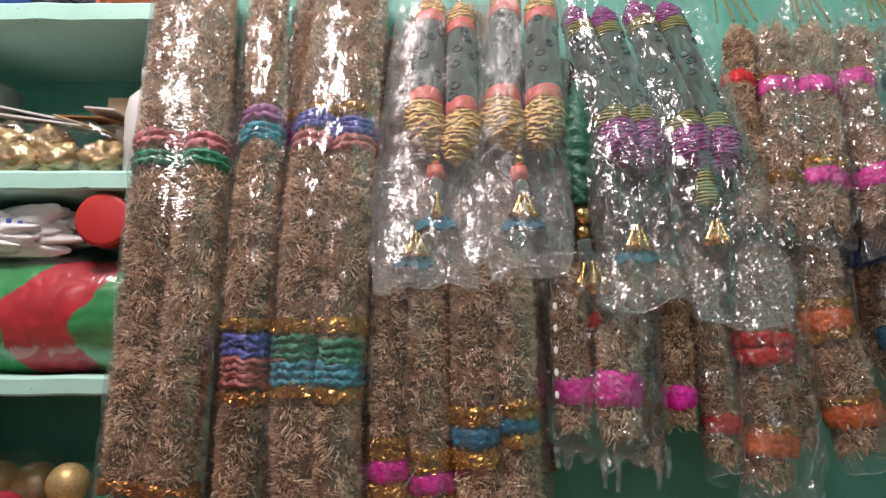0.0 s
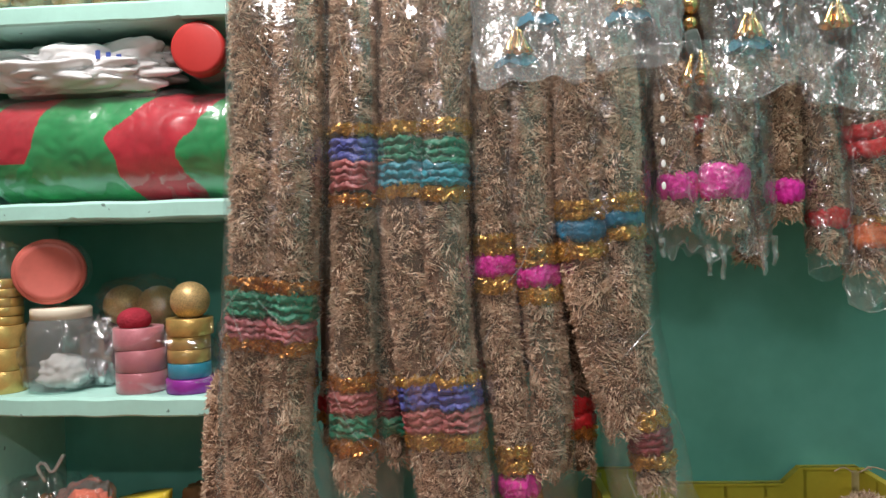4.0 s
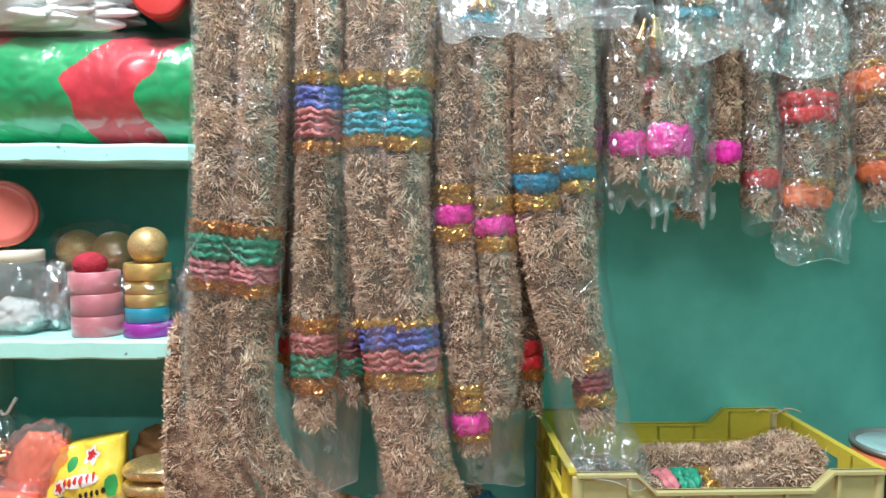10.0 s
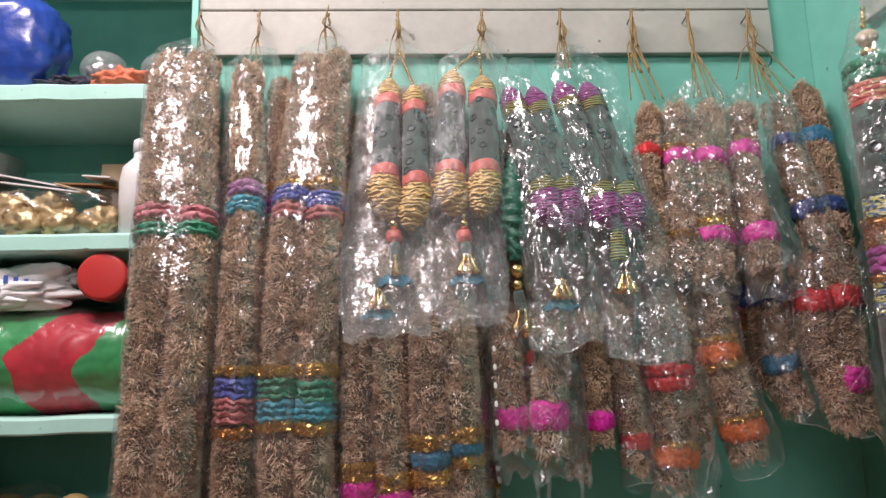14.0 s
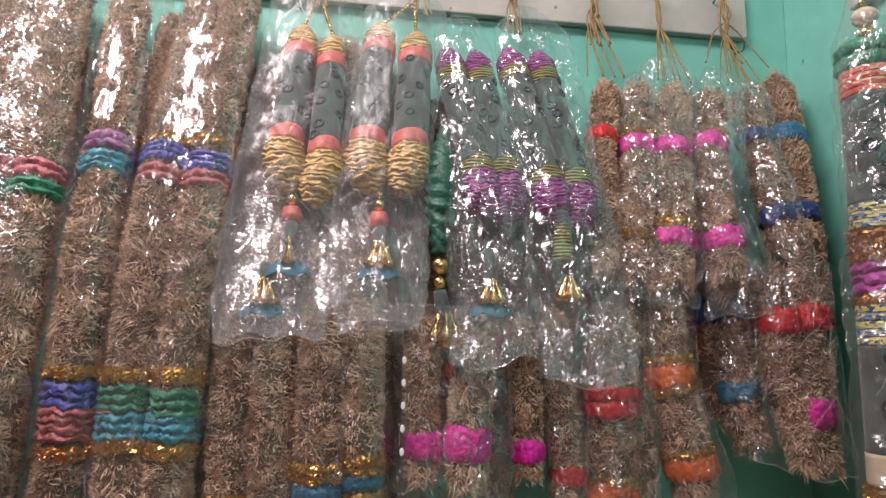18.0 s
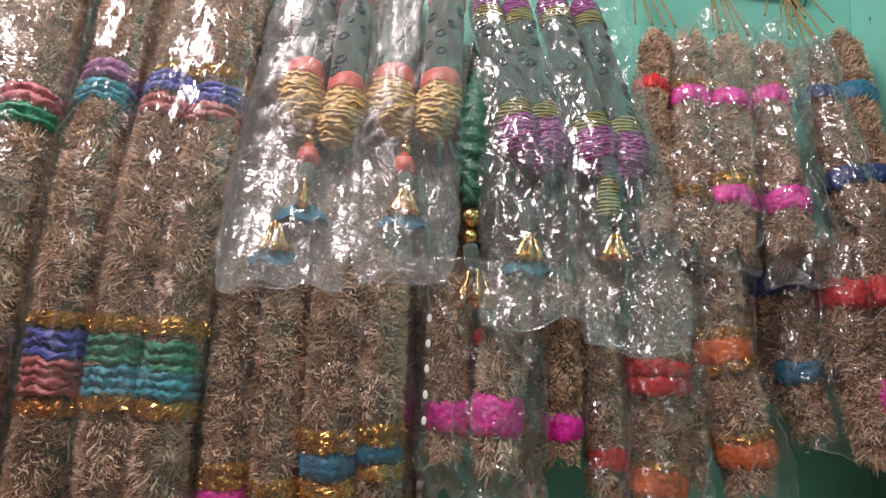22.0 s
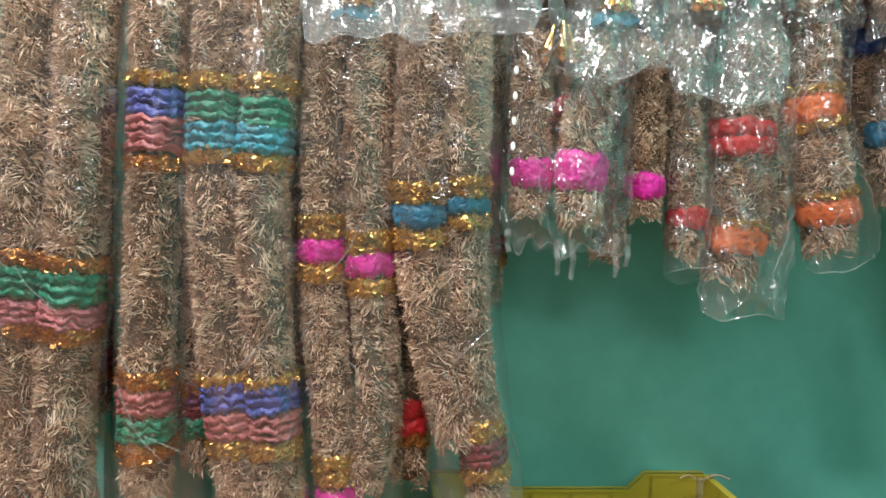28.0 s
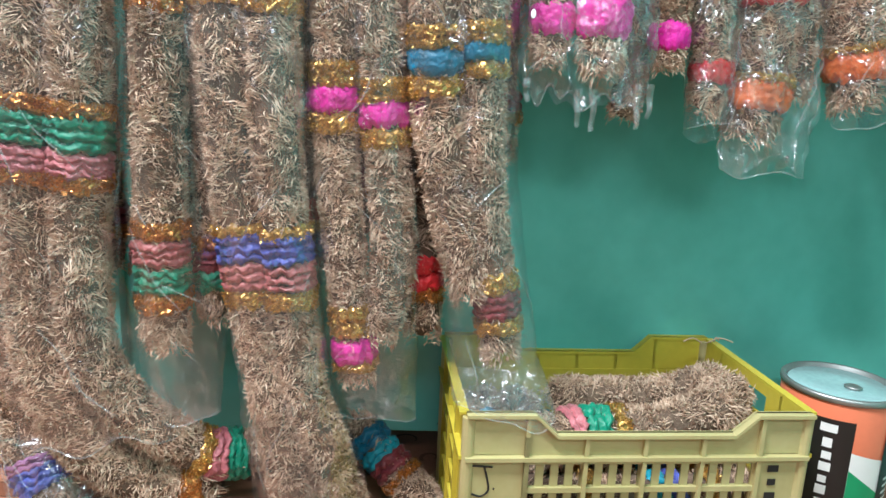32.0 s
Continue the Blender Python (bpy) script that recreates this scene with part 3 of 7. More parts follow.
def bag(parent, rows, material, name="plastic_bag", label="clear plastic bag", crinkle=0.004, ring=72, step=0.009, square=2.15, freq=22.0, smooth=True, crush=(), folds=None, ragged=0.040, rag_freq=17):
    """A bag of thin film: rows of (z, x left, x right, y front, depth); crush gives (z, how crumpled)."""
    SEED[0] += 1
    sd = SEED[0] * 3.1
    if material in (FILM_CRISP, FILM_SCUFFED):
        ring, step = 130, 0.005
    rows = sorted(rows, key=lambda r: -r[0])
    zs = np.array([r[0] for r in rows])
    n = int((zs[0] - zs[-1]) / step) + 2
    z = np.linspace(zs[0], zs[-1], n)
    col = [np.interp(-z, -zs, [r[k] for r in rows]) for k in range(1, 5)]
    cz = sorted(crush) or [(0.0, 0.55 if material is FILM_CRISP else 0.35)]
    amount = np.interp(z, [c[0] for c in cz], [c[1] for c in cz])
    pz_lean = math.sin(sd)
    inv = parent.matrix_world.inverted()
    v = []
    for i in range(n):
        x0, x1, y0, dep = (c[i] for c in col)
        if material in (FILM, FILM_STREAK, FILM_SMOOTH):
            x0, x1, y0, dep = x0 - 0.005, x1 + 0.005, y0 - 0.010, dep + 0.014
        cx, hw, cy, hd = (x0 + x1) / 2, (x1 - x0) / 2 - (0.0 if material in (FILM_CRISP, FILM_SCUFFED) else min(0.006, (x1 - x0) * 0.1)), y0 + dep / 2, dep / 2
        for j in range(ring):
            a = 2 * math.pi * j / ring
            ca, sa = math.cos(a), math.sin(a)
            px = cx + hw * math.copysign(abs(ca) ** (2 / square), ca)
            py = cy + hd * math.copysign(abs(sa) ** (2 / square), sa)
            q = Vector((px * freq + sd, py * freq * 0.6, z[i] * freq * 0.55))
            d = abs(noise.noise(q)) * 1.6 - 0.5 + 0.55 * (abs(noise.noise(q * 2.7)) * 1.6 - 0.4)
            d *= crinkle
            if material in (FILM_CRISP, FILM_SCUFFED):
                w = noise.voronoi(Vector((px * 27 + pz_lean * z[i] * 14 + sd, py * 20, z[i] * 15)))[0]
                d += (0.2 + 0.8 * amount[i]) * 0.0060 * min(1.0, (w[1] - w[0]) * 2.2)
            rag = 0.0
            if i >= n - 3:
                rag = (i - n + 4) / 3 * ragged * noise.noise((px * rag_freq + sd, py * 17, sd))
            v.append(inv @ Vector((px + ca * d * 0.8, py + math.copysign(1, sa) * d, z[i] + rag + 0.4 * d * noise.noise(q * 0.8))))
    f = [(i * ring + j, i * ring + (j + 1) % ring, (i + 1) * ring + (j + 1) % ring, (i + 1) * ring + j) for i in range(n - 1) for j in range(ring)]
    f.append(tuple(range(ring))[::-1])
    me = mesh_of(name, v, f, smooth)
    if crush or material in (FILM_CRISP, FILM_SMOOTH, FILM_STREAK):
        q = np.repeat(amount, ring)
        q = q * np.array([0.75 + 0.9 * noise.noise((p[0] * 30 + sd, p[1] * 30, p[2] * 30)) for p in v])
        me.attributes.new("crush", "FLOAT", "POINT").data.foreach_set("value", np.clip(q, 0, 1.2).astype(np.float32))
    film = part(name, me, material, parent, label)
    # sharp pressed folds standing a little proud of the film, and its welded hem; their white stands in for glints
    pick = random.Random(SEED[0])
    lines = []
    for k in range(folds if folds is not None else (20 if material is FILM_CRISP else 24 if material in (FILM, FILM_STREAK) else 10)):
        span = pick.randint(4, 16)
        i, j, drift = pick.uniform(0, max(1, n - span - 1)), pick.uniform(0.55, 0.95) * ring, pick.gauss(0, 1.0)
        lines.append([(i + q, j + drift * q + 0.5 * math.sin(q * 0.7 + k)) for q in range(span)])
    lines.append([(n - 1, ring * (0.5 + 0.5 * q / 40)) for q in range(41)])
    fv, ff = [], []
    for line in lines:
        kept = []
        for i, j in line:
            i0, j0 = min(n - 1, max(0, int(i))), int(j) % ring
            a, b = v[i0 * ring + j0], v[i0 * ring + (j0 + 1) % ring]
            a2 = v[min(n - 1, i0 + 1) * ring + j0]
            kept.append(a.lerp(b, j - int(j)) + (a2 - a) * (i - int(i)))
        side = Vector((pick.uniform(-1, 1), 0, pick.uniform(-1, 1)))
        for k, p in enumerate(kept):
            d = (kept[min(k + 1, len(kept) - 1)] - kept[max(k - 1, 0)])
            across = d.cross(Vector((side.x * 0.35, -1, side.z * 0.35)))
            across = across.normalized() * 0.0010 * (0.35 + math.sin(math.pi * (k + 0.5) / len(kept))) if across.length > 1e-7 else Vector((0.0005, 0, 0))
            fv += [p + across + Vector((0, -0.0004, 0)), p + Vector((0, -0.0018, 0)), p - across + Vector((0, -0.0004, 0))]
        e = len(fv) - 3 * len(kept)
        for k in range(len(kept) - 1):
            for q in (0, 1):
                ff.append((e + 3 * k + q, e + 3 * k + q + 1, e + 3 * k + q + 4, e + 3 * k + q + 3))
    tagged(part("creases", mesh_of("creases", fv, ff, False), FILM_CREASE, film, "sharp folds and hem of the film, whitened as glints"), kind="stuff")
    return film


def cord(parent, ctrl, radius, material, name="hanging_string", label="", ring=6):
    pts, at = curve_points(ctrl, 0.01)
    v, f = lathe_along(pts, np.full(len(pts), radius), ring)
    return part(name, mesh_of(name, moved(v, parent.matrix_world.inverted()) if parent else v, f), material, parent, label)


def front(z):
    return float(np.interp(z, [0, 0.4, 0.9, 1.1, 1.27, 1.53, 1.7], [1.06, 1.04, 1.023, 1.033, 1.075, 1.185, 1.266]))


def hang(zx, radius, dy=0.0, extra=()):
    """Control points of a hanging strand whose front follows the row of garlands."""
    return [(x, front(z) + radius + dy, z) for z, x in zx] + list(extra)


# ---- room ----
WALL_Y, SHELF_Y = 1.345, 1.287
tagged(slab("wall_north", -0.49, 1.05, WALL_Y, 1.45, 0.085, 3.1, PAINT, "glossy turquoise painted plaster wall", "wall"), kind="structure")
slab("wall_recess", -0.49, 1.05, 1.62, 1.66, 0.0, 0.3, PAINT, "turquoise wall at the back of a low recess", "wall")
slab("wall_east", 1.05, 1.15, -2.6, 1.45, 0.0, 3.1, PAINT, "turquoise painted side wall", "wall")
# west wall, south wall and ceiling: unseen, added to set reflections and fill
slab("wall_west", -2.3, -2.2, -2.6, 1.75, 0.0, 3.1, SHOP, "unseen dull brownish side wall added to close the room", "wall")
slab("wall_south", -2.3, 1.15, -2.7, -2.6, 0.0, 3.1, SHOP, "unseen dull brownish wall added behind the visitor", "wall")
slab("ceiling", -2.3, 1.15, -2.7, 1.75, 3.1, 3.2, CEIL, "unseen grey ceiling added to close the room", "ceiling")
slab("floor", -2.3, 1.15, -2.7, 1.75, -0.1, -0.006, GROUT, "dark mortar bed under terracotta tiles", "floor")
# the shelf niche
slab("niche_back", -2.2, -0.40, 1.60, 1.66, 0.0, 3.1, PAINT, "turquoise back of the wall niche", "wall")
slab("niche_pillar", -0.50, -0.49 + 0.006, SHELF_Y + 0.03, 1.60, 0.0, 3.1, PAINT, "turquoise painted side of the niche", "wall")
slab("niche_upright", -1.40, -1.175, SHELF_Y + 0.004, 1.60, 0.0, 3.1, PAINT_TOP, "pale turquoise painted upright between shelves", "wall")
slab("niche_upright_far", -2.2, -1.40, SHELF_Y + 0.012, 1.62, 0.0, 3.1, PAINT, "turquoise painted wall beside the shelves", "wall")


def ledge(name, z0, z1, seed):
    """A concrete shelf with a chipped, uneven front edge."""
    v, f = [], []
    xs = np.linspace(-1.175, -0.494, 90)
    prof = [(1.60, z0), (SHELF_Y + 0.004, z0), (SHELF_Y, z0 + 0.004), (SHELF_Y, z1 - 0.006), (SHELF_Y + 0.006, z1), (1.60, z1)]
    for x in xs:
        for k, (y, z) in enumerate(prof):
            dz = 0.0025 * noise.noise((x * 14, seed, 0.0)) + (max(0, noise.noise((x * 38, seed, 5.0)) - 0.35) * 0.012 if k in (1, 2) else 0)
            v.append((x, y + 0.002 * noise.noise((x * 9, seed, z * 20)), z + dz))
    m = len(prof)
    f = [(i * m + k, (i + 1) * m + k, (i + 1) * m + (k + 1) % m, i * m + (k + 1) % m) for i in range(len(xs) - 1) for k in range(m)]
    f += [tuple(range(m)), tuple(range((len(xs) - 1) * m, len(xs) * m))[::-1]]
    ob = part(name, mesh_of(name, v, f, False), PAINT_TOP, None)
    return tagged(ob, "pale turquoise concrete shelf with a chipped front edge", "shelf", kind="structure")


for _i, (_a, _b) in enumerate(((0.406, 0.446), (0.804, 0.841), (1.20, 1.24), (1.552, 1.594), (1.98, 2.02))):
    ledge("shelf_%d" % (_i + 1), _a, _b, 3.7 * _i)
slab("niche_base", -1.175, -0.494, 1.247, 1.60, 0.0, 0.026, GROUT, "raised tiled base of the niche", "step")


BOARD_OB = thing("nail_board", (0.22, 1.335, 1.68), "long white painted wooden board fixed to the wall", "board", kind="")
part("plank", box(1.445, 0.02, 0.115, 0.003, (0, 0, 0.0575)), BOARD, BOARD_OB)
part("upper_plank", box(1.445, 0.018, 0.07, 0.003, (0, 0.001, 0.155)), BOARD, BOARD_OB, "second white board above a narrow gap")
NAILS = (-0.47, -0.333, -0.168, -0.001, 0.203, 0.395, 0.572, 0.712, 0.863)
for _x in NAILS:
    v, f = lathe([(0.0015, 0), (0.0015, 0.035), (0.004, 0.035), (0.004, 0.037), (0.001, 0.0375)], 10)
    part("nail", mesh_of("nail", moved(v, pose(_x - 0.22, -0.008, 0.077, 78, 0, 0)), f), IRON, BOARD_OB)

# ---- the long coir garlands ----
def strings(parent, x, z_top, z_low, n=5, spread=0.03, y=1.30):
    """Loops of gold string over a nail, bunched and crossing on their way down."""
    for k in range(n):
        u = (k / max(1, n - 1) - 0.5) * 2
        h = (z_top + z_low) / 2

        def w(i):
            return 0.016 * noise.noise((x * 40 + k * 3.1, z_low * 9 + i * 1.7, 0.5))
        cord(parent, [(x + u * 0.004, y - 0.006 - 0.004 * (k % 2), z_top + 0.012 * (k % 3) - 0.006), (x - u * 0.007 + w(1), y - 0.014, z_top * 0.7 + z_low * 0.3), (x + u * spread * 0.35 + w(2), (y - 0.012 + front(h)) / 2 + 0.02, h), (x + u * spread + w(3) * 1.5, front(z_low) + 0.045, z_low + abs(w(3)))], 0.0016 + 0.0005 * (k % 2), STRING)


def garland(x, z, label, group="long coir garlands in plastic bags"):
    return thing("coir_garland", (x, 1.30, z), label, "garland", group)


r = 0.043
g1 = garland(-0.47, 1.75, "long brown coir garland with green and rose bands, in clear plastic")
UPPER = [(1.229, 0.03, "rose", 2), (1.194, 0.026, "green", 2), (0.688, 0.022, "copper", 1), (0.654, 0.042, "green", 2), (0.616, 0.032, "rose", 2), (0.588, 0.026, "copper", 1)]
strand(g1, hang([(1.655, -0.53), (1.56, -0.522), (1.3, -0.487), (1.09, -0.472), (0.78, -0.479), (0.58, -0.492), (0.45, -0.502)], r, 0, [(-0.500, 1.082, 0.334), (-0.484, 1.085, 0.254), (-0.450, 1.092, 0.179), (-0.392, 1.105, 0.127), (-0.329, 1.125, 0.100), (-0.280, 1.145, 0.103)]), r,
       UPPER + [((-0.035,), 0.030, "copper", 1)], 0.3)
strand(g1, hang([(1.66, -0.452), (1.56, -0.447), (1.3, -0.41), (1.09, -0.394), (0.78, -0.408), (0.58, -0.424), (0.45, -0.432)], r, -0.005, [(-0.432, 1.085, 0.335), (-0.400, 1.095, 0.263), (-0.350, 1.115, 0.196), (-0.298, 1.142, 0.148), (-0.243, 1.170, 0.131), (-0.195, 1.190, 0.138)]), r,
       [(z - 0.005, h, c, n) for z, h, c, n in UPPER] + [((-0.118,), 0.024, "gold", 1), ((-0.092,), 0.028, "rose", 2), ((-0.060,), 0.036, "green", 2)], 0.6)
bag(g1, [(1.69, -0.50, -0.46, 1.265, 0.02), (1.66, -0.56, -0.42, 1.235, 0.05), (1.60, -0.575, -0.405, 1.20, 0.10), (1.3, -0.533, -0.362, 1.08, 0.11), (1.09, -0.517, -0.346, 1.026, 0.11), (0.78, -0.528, -0.358, 1.016, 0.115), (0.58, -0.541, -0.375, 1.022, 0.115), (0.45, -0.553, -0.383, 1.03, 0.115), (0.30, -0.565, -0.345, 1.03, 0.13), (0.20, -0.55, -0.31, 1.045, 0.13)], FILM, crinkle=0.004, crush=((1.70, 0.6), (1.45, 0.8), (1.2, 0.5), (1.0, 0.3), (0.2, 0.35)))
gc = garland(-0.53, 0.55, "end of a coir garland with mauve and blue bands in plastic")
strand(gc, [(-0.555, 1.14, 0.52), (-0.570, 1.14, 0.36), (-0.573, 1.14, 0.228), (-0.557, 1.135, 0.145), (-0.517, 1.11, 0.085), (-0.470, 1.085, 0.052), (-0.40, 1.075, 0.044)], 0.040,
       [((-0.195,), 0.022, "mauve", 1), ((-0.165,), 0.042, "blue", 2)], 0.8)
wrap_rows = [(0.19, -0.60, -0.47, 1.075, 0.13), (0.11, -0.585, -0.43, 1.055, 0.14), (0.05, -0.565, -0.405, 1.035, 0.13), (0.012, -0.53, -0.40, 1.03, 0.12)]
bag(gc, wrap_rows, FILM_CRISP, crinkle=0.007, freq=14, crush=((0.2, 0.1), (0.08, 0.5), (0.0, 1.0)))
strings(g1, -0.47, 1.765, 1.68, 3, 0.012)

r = 0.040
g2 = garland(-0.333, 1.75, "brown coir garland with blue, rose and green bands, plastic bagged")
strand(g2, hang([(1.625, -0.350), (1.5, -0.338), (1.3, -0.313), (1.09, -0.31), (0.87, -0.31), (0.68, -0.318), (0.5, -0.325), (0.345, -0.325)], r, 0.012), r,
       [(1.281, 0.03, "mauve", 2), (1.243, 0.036, "teal", 2), (0.925, 0.016, "gold", 1), (0.899, 0.036, "blue", 2), (0.855, 0.050, "coral", 3), (0.820, 0.02, "copper", 1), (0.518, 0.026, "copper", 1), (0.488, 0.033, "coral", 2), (0.452, 0.036, "green", 2), (0.42, 0.03, "copper", 1)], 0.8)
strand(g2, hang([(1.61, -0.285), (1.5, -0.275), (1.3, -0.262), (1.09, -0.258), (0.87, -0.256), (0.68, -0.262), (0.5, -0.268), (0.37, -0.266)], 0.034, 0.075), 0.034,
       [(1.30, 0.02, "copper", 1), (1.254, 0.03, "magenta", 2), (1.222, 0.03, "green", 2), (0.90, 0.036, "blue", 2), (0.86, 0.045, "coral", 2), (0.49, 0.02, "copper", 1), (0.464, 0.034, "maroon", 2), (0.432, 0.032, "green", 2)], 0.6)
bag(g2, [(1.66, -0.36, -0.28, 1.25, 0.03), (1.60, -0.395, -0.26, 1.20, 0.09), (1.46, -0.378, -0.262, 1.14, 0.10), (1.3, -0.365, -0.255, 1.085, 0.11), (1.09, -0.360, -0.252, 1.035, 0.11), (0.87, -0.36, -0.25, 1.026, 0.115), (0.5, -0.372, -0.24, 1.045, 0.115), (0.36, -0.372, -0.24, 1.06, 0.10), (0.25, -0.36, -0.25, 1.09, 0.03), (0.235, -0.36, -0.25, 1.10, 0.01)], FILM_SMOOTH, crinkle=0.003, crush=((1.6, 0.5), (1.2, 0.4), (0.9, 0.1), (0.4, 0.1), (0.3, 0.8), (0.2, 1.0)))
strings(g2, -0.333, 1.765, 1.62, 3, 0.02)

r = 0.0395
g3 = garland(-0.168, 1.75, "long coir garland with green, teal and blue bands, clear bag")
strand(g3, hang([(1.645, -0.205), (1.55, -0.212), (1.3, -0.215), (1.09, -0.222), (0.78, -0.230), (0.6, -0.218), (0.5, -0.207), (0.31, -0.178), (0.15, -0.15)], r, 0, [(-0.135, 1.12, 0.06), (-0.09, 1.15, 0.045)]), r,
       [(1.287, 0.016, "gold", 1), (1.260, 0.034, "blue", 2), (1.226, 0.030, "coral", 2), (0.928, 0.024, "gold", 1), (0.895, 0.038, "green", 2), (0.857, 0.038, "teal", 2), (0.827, 0.024, "gold", 1), (0.529, 0.018, "gold", 1), (0.499, 0.040, "blue", 2), (0.461, 0.036, "coral", 2), (0.430, 0.028, "gold", 1)], 0.3)
strand(g3, hang([(1.655, -0.145), (1.55, -0.147), (1.3, -0.147), (1.09, -0.152), (0.78, -0.163), (0.6, -0.157), (0.5, -0.148), (0.31, -0.13), (0.2, -0.095)], r, -0.004, [(-0.065, 1.11, 0.09), (-0.055, 1.14, 0.045)]), r,
       [(1.285, 0.016, "gold", 1), (1.253, 0.034, "blue", 2), (1.220, 0.028, "coral", 2), (0.926, 0.024, "gold", 1), (0.89, 0.038, "green", 2), (0.852, 0.038, "teal", 2), (0.822, 0.024, "gold", 1), (0.527, 0.018, "gold", 1), (0.501, 0.040, "blue", 2), (0.463, 0.036, "coral", 2), (0.433, 0.028, "gold", 1)], 0.3)
bag(g3, [(1.70, -0.185, -0.15, 1.28, 0.015), (1.66, -0.235, -0.115, 1.24, 0.05), (1.6, -0.252, -0.10, 1.20, 0.10), (1.3, -0.258, -0.098, 1.075, 0.11), (1.09, -0.268, -0.105, 1.02, 0.11), (0.78, -0.276, -0.115, 1.014, 0.115), (0.6, -0.262, -0.108, 1.02, 0.11), (0.5, -0.245, -0.103, 1.03, 0.105), (0.31, -0.222, -0.085, 1.03, 0.11), (0.12, -0.208, -0.03, 1.04, 0.14), (0.045, -0.20, -0.022, 1.055, 0.14), (0.012, -0.17, -0.05, 1.09, 0.07)], FILM_STREAK, crinkle=0.004)
strings(g3, -0.168, 1.775, 1.67, 4, 0.02)

r = 0.0345
g4 = garland(-0.05, 1.75, "coir garland with bright pink and gold bands in a clear bag")
strand(g4, hang([(1.58, -0.045), (1.25, -0.075)], r, 0.09) + hang([(0.98, -0.083), (0.76, -0.084), (0.6, -0.078), (0.45, -0.062), (0.30, -0.048)], r, 0.02), r,
       [(0.741, 0.034, "gold", 2), (0.706, 0.036, "pink", 1), (0.674, 0.028, "gold", 1), (0.395, 0.045, "gold", 2), (0.352, 0.040, "pink", 1), (0.327, 0.014, "gold", 1)], 0.9)
strand(g4, hang([(1.58, 0.015), (1.25, -0.015)], r, 0.09) + hang([(0.98, -0.022), (0.76, -0.020), (0.6, -0.006), (0.5, 0.002), (0.42, -0.005), (0.365, -0.018)], 0.036, 0.016), 0.036,
       [(0.722, 0.032, "gold", 2), (0.690, 0.034, "pink", 1), (0.659, 0.026, "gold", 1)], 0.4)
bag(g4, [(1.58, -0.10, 0.07, 1.29, 0.06), (1.25, -0.12, 0.03, 1.15, 0.11), (1.02, -0.128, 0.012, 1.035, 0.11), (0.78, -0.126, 0.022, 1.036, 0.11), (0.5, -0.116, 0.04, 1.05, 0.11), (0.36, -0.10, 0.045, 1.055, 0.10), (0.27, -0.085, 0.045, 1.08, 0.06), (0.245, -0.08, 0.045, 1.10, 0.012)], FILM, crinkle=0.004, crush=((1.0, 0.35), (0.4, 0.25), (0.29, 0.8), (0.2, 1.0)))
gb = garland(0.03, 1.70, "dark coir garland with red and copper bands hanging behind others", "coir garlands behind")
strand(gb, [(0.05, 1.24, 1.55), (0.05, 1.20, 1.2), (0.045, 1.17, 0.8), (0.04, 1.16, 0.6), (0.045, 1.15, 0.45), (0.05, 1.15, 0.35)], 0.036,
       [(0.455, 0.05, "red", 2), (0.42, 0.025, "copper", 1)], 0.6, 14000)

r = 0.040
g5 = garland(0.08, 1.75, "long coir garland with blue, maroon and gold bands, clear bag")
strand(g5, hang([(1.58, 0.058), (1.25, 0.05)], r, 0.08) + hang([(0.97, 0.048), (0.76, 0.052), (0.66, 0.062), (0.57, 0.082), (0.48, 0.108), (0.44, 0.118)], r, -0.004), r,
       [(0.796, 0.030, "gold", 2), (0.762, 0.034, "sky", 1), (0.729, 0.028, "gold", 1)], 0.5)
strand(g5, hang([(1.58, 0.118), (1.25, 0.112)], r, 0.08) + hang([(0.97, 0.11), (0.76, 0.114), (0.6, 0.125), (0.5, 0.14), (0.42, 0.155), (0.35, 0.165)], 0.036, 0.004), 0.036,
       [(0.805, 0.030, "gold", 2), (0.778, 0.024, "sky", 1), (0.755, 0.022, "gold", 1), (0.461, 0.030, "gold", 1), (0.427, 0.038, "maroon", 1), (0.396, 0.022, "gold", 1)], 0.9)
bag(g5, [(1.58, 0.0, 0.17, 1.28, 0.06), (1.25, 0.0, 0.16, 1.145, 0.11), (1.02, 0.003, 0.155, 1.012, 0.11), (0.78, 0.008, 0.162, 1.012, 0.115), (0.6, 0.036, 0.175, 1.02, 0.11), (0.46, 0.072, 0.198, 1.015, 0.105), (0.36, 0.082, 0.215, 1.005, 0.08), (0.31, 0.088, 0.235, 0.99, 0.05), (0.285, 0.095, 0.235, 0.985, 0.03)], FILM, crinkle=0.004, crush=((1.0, 0.35), (0.42, 0.25), (0.36, 0.7), (0.28, 1.2)))

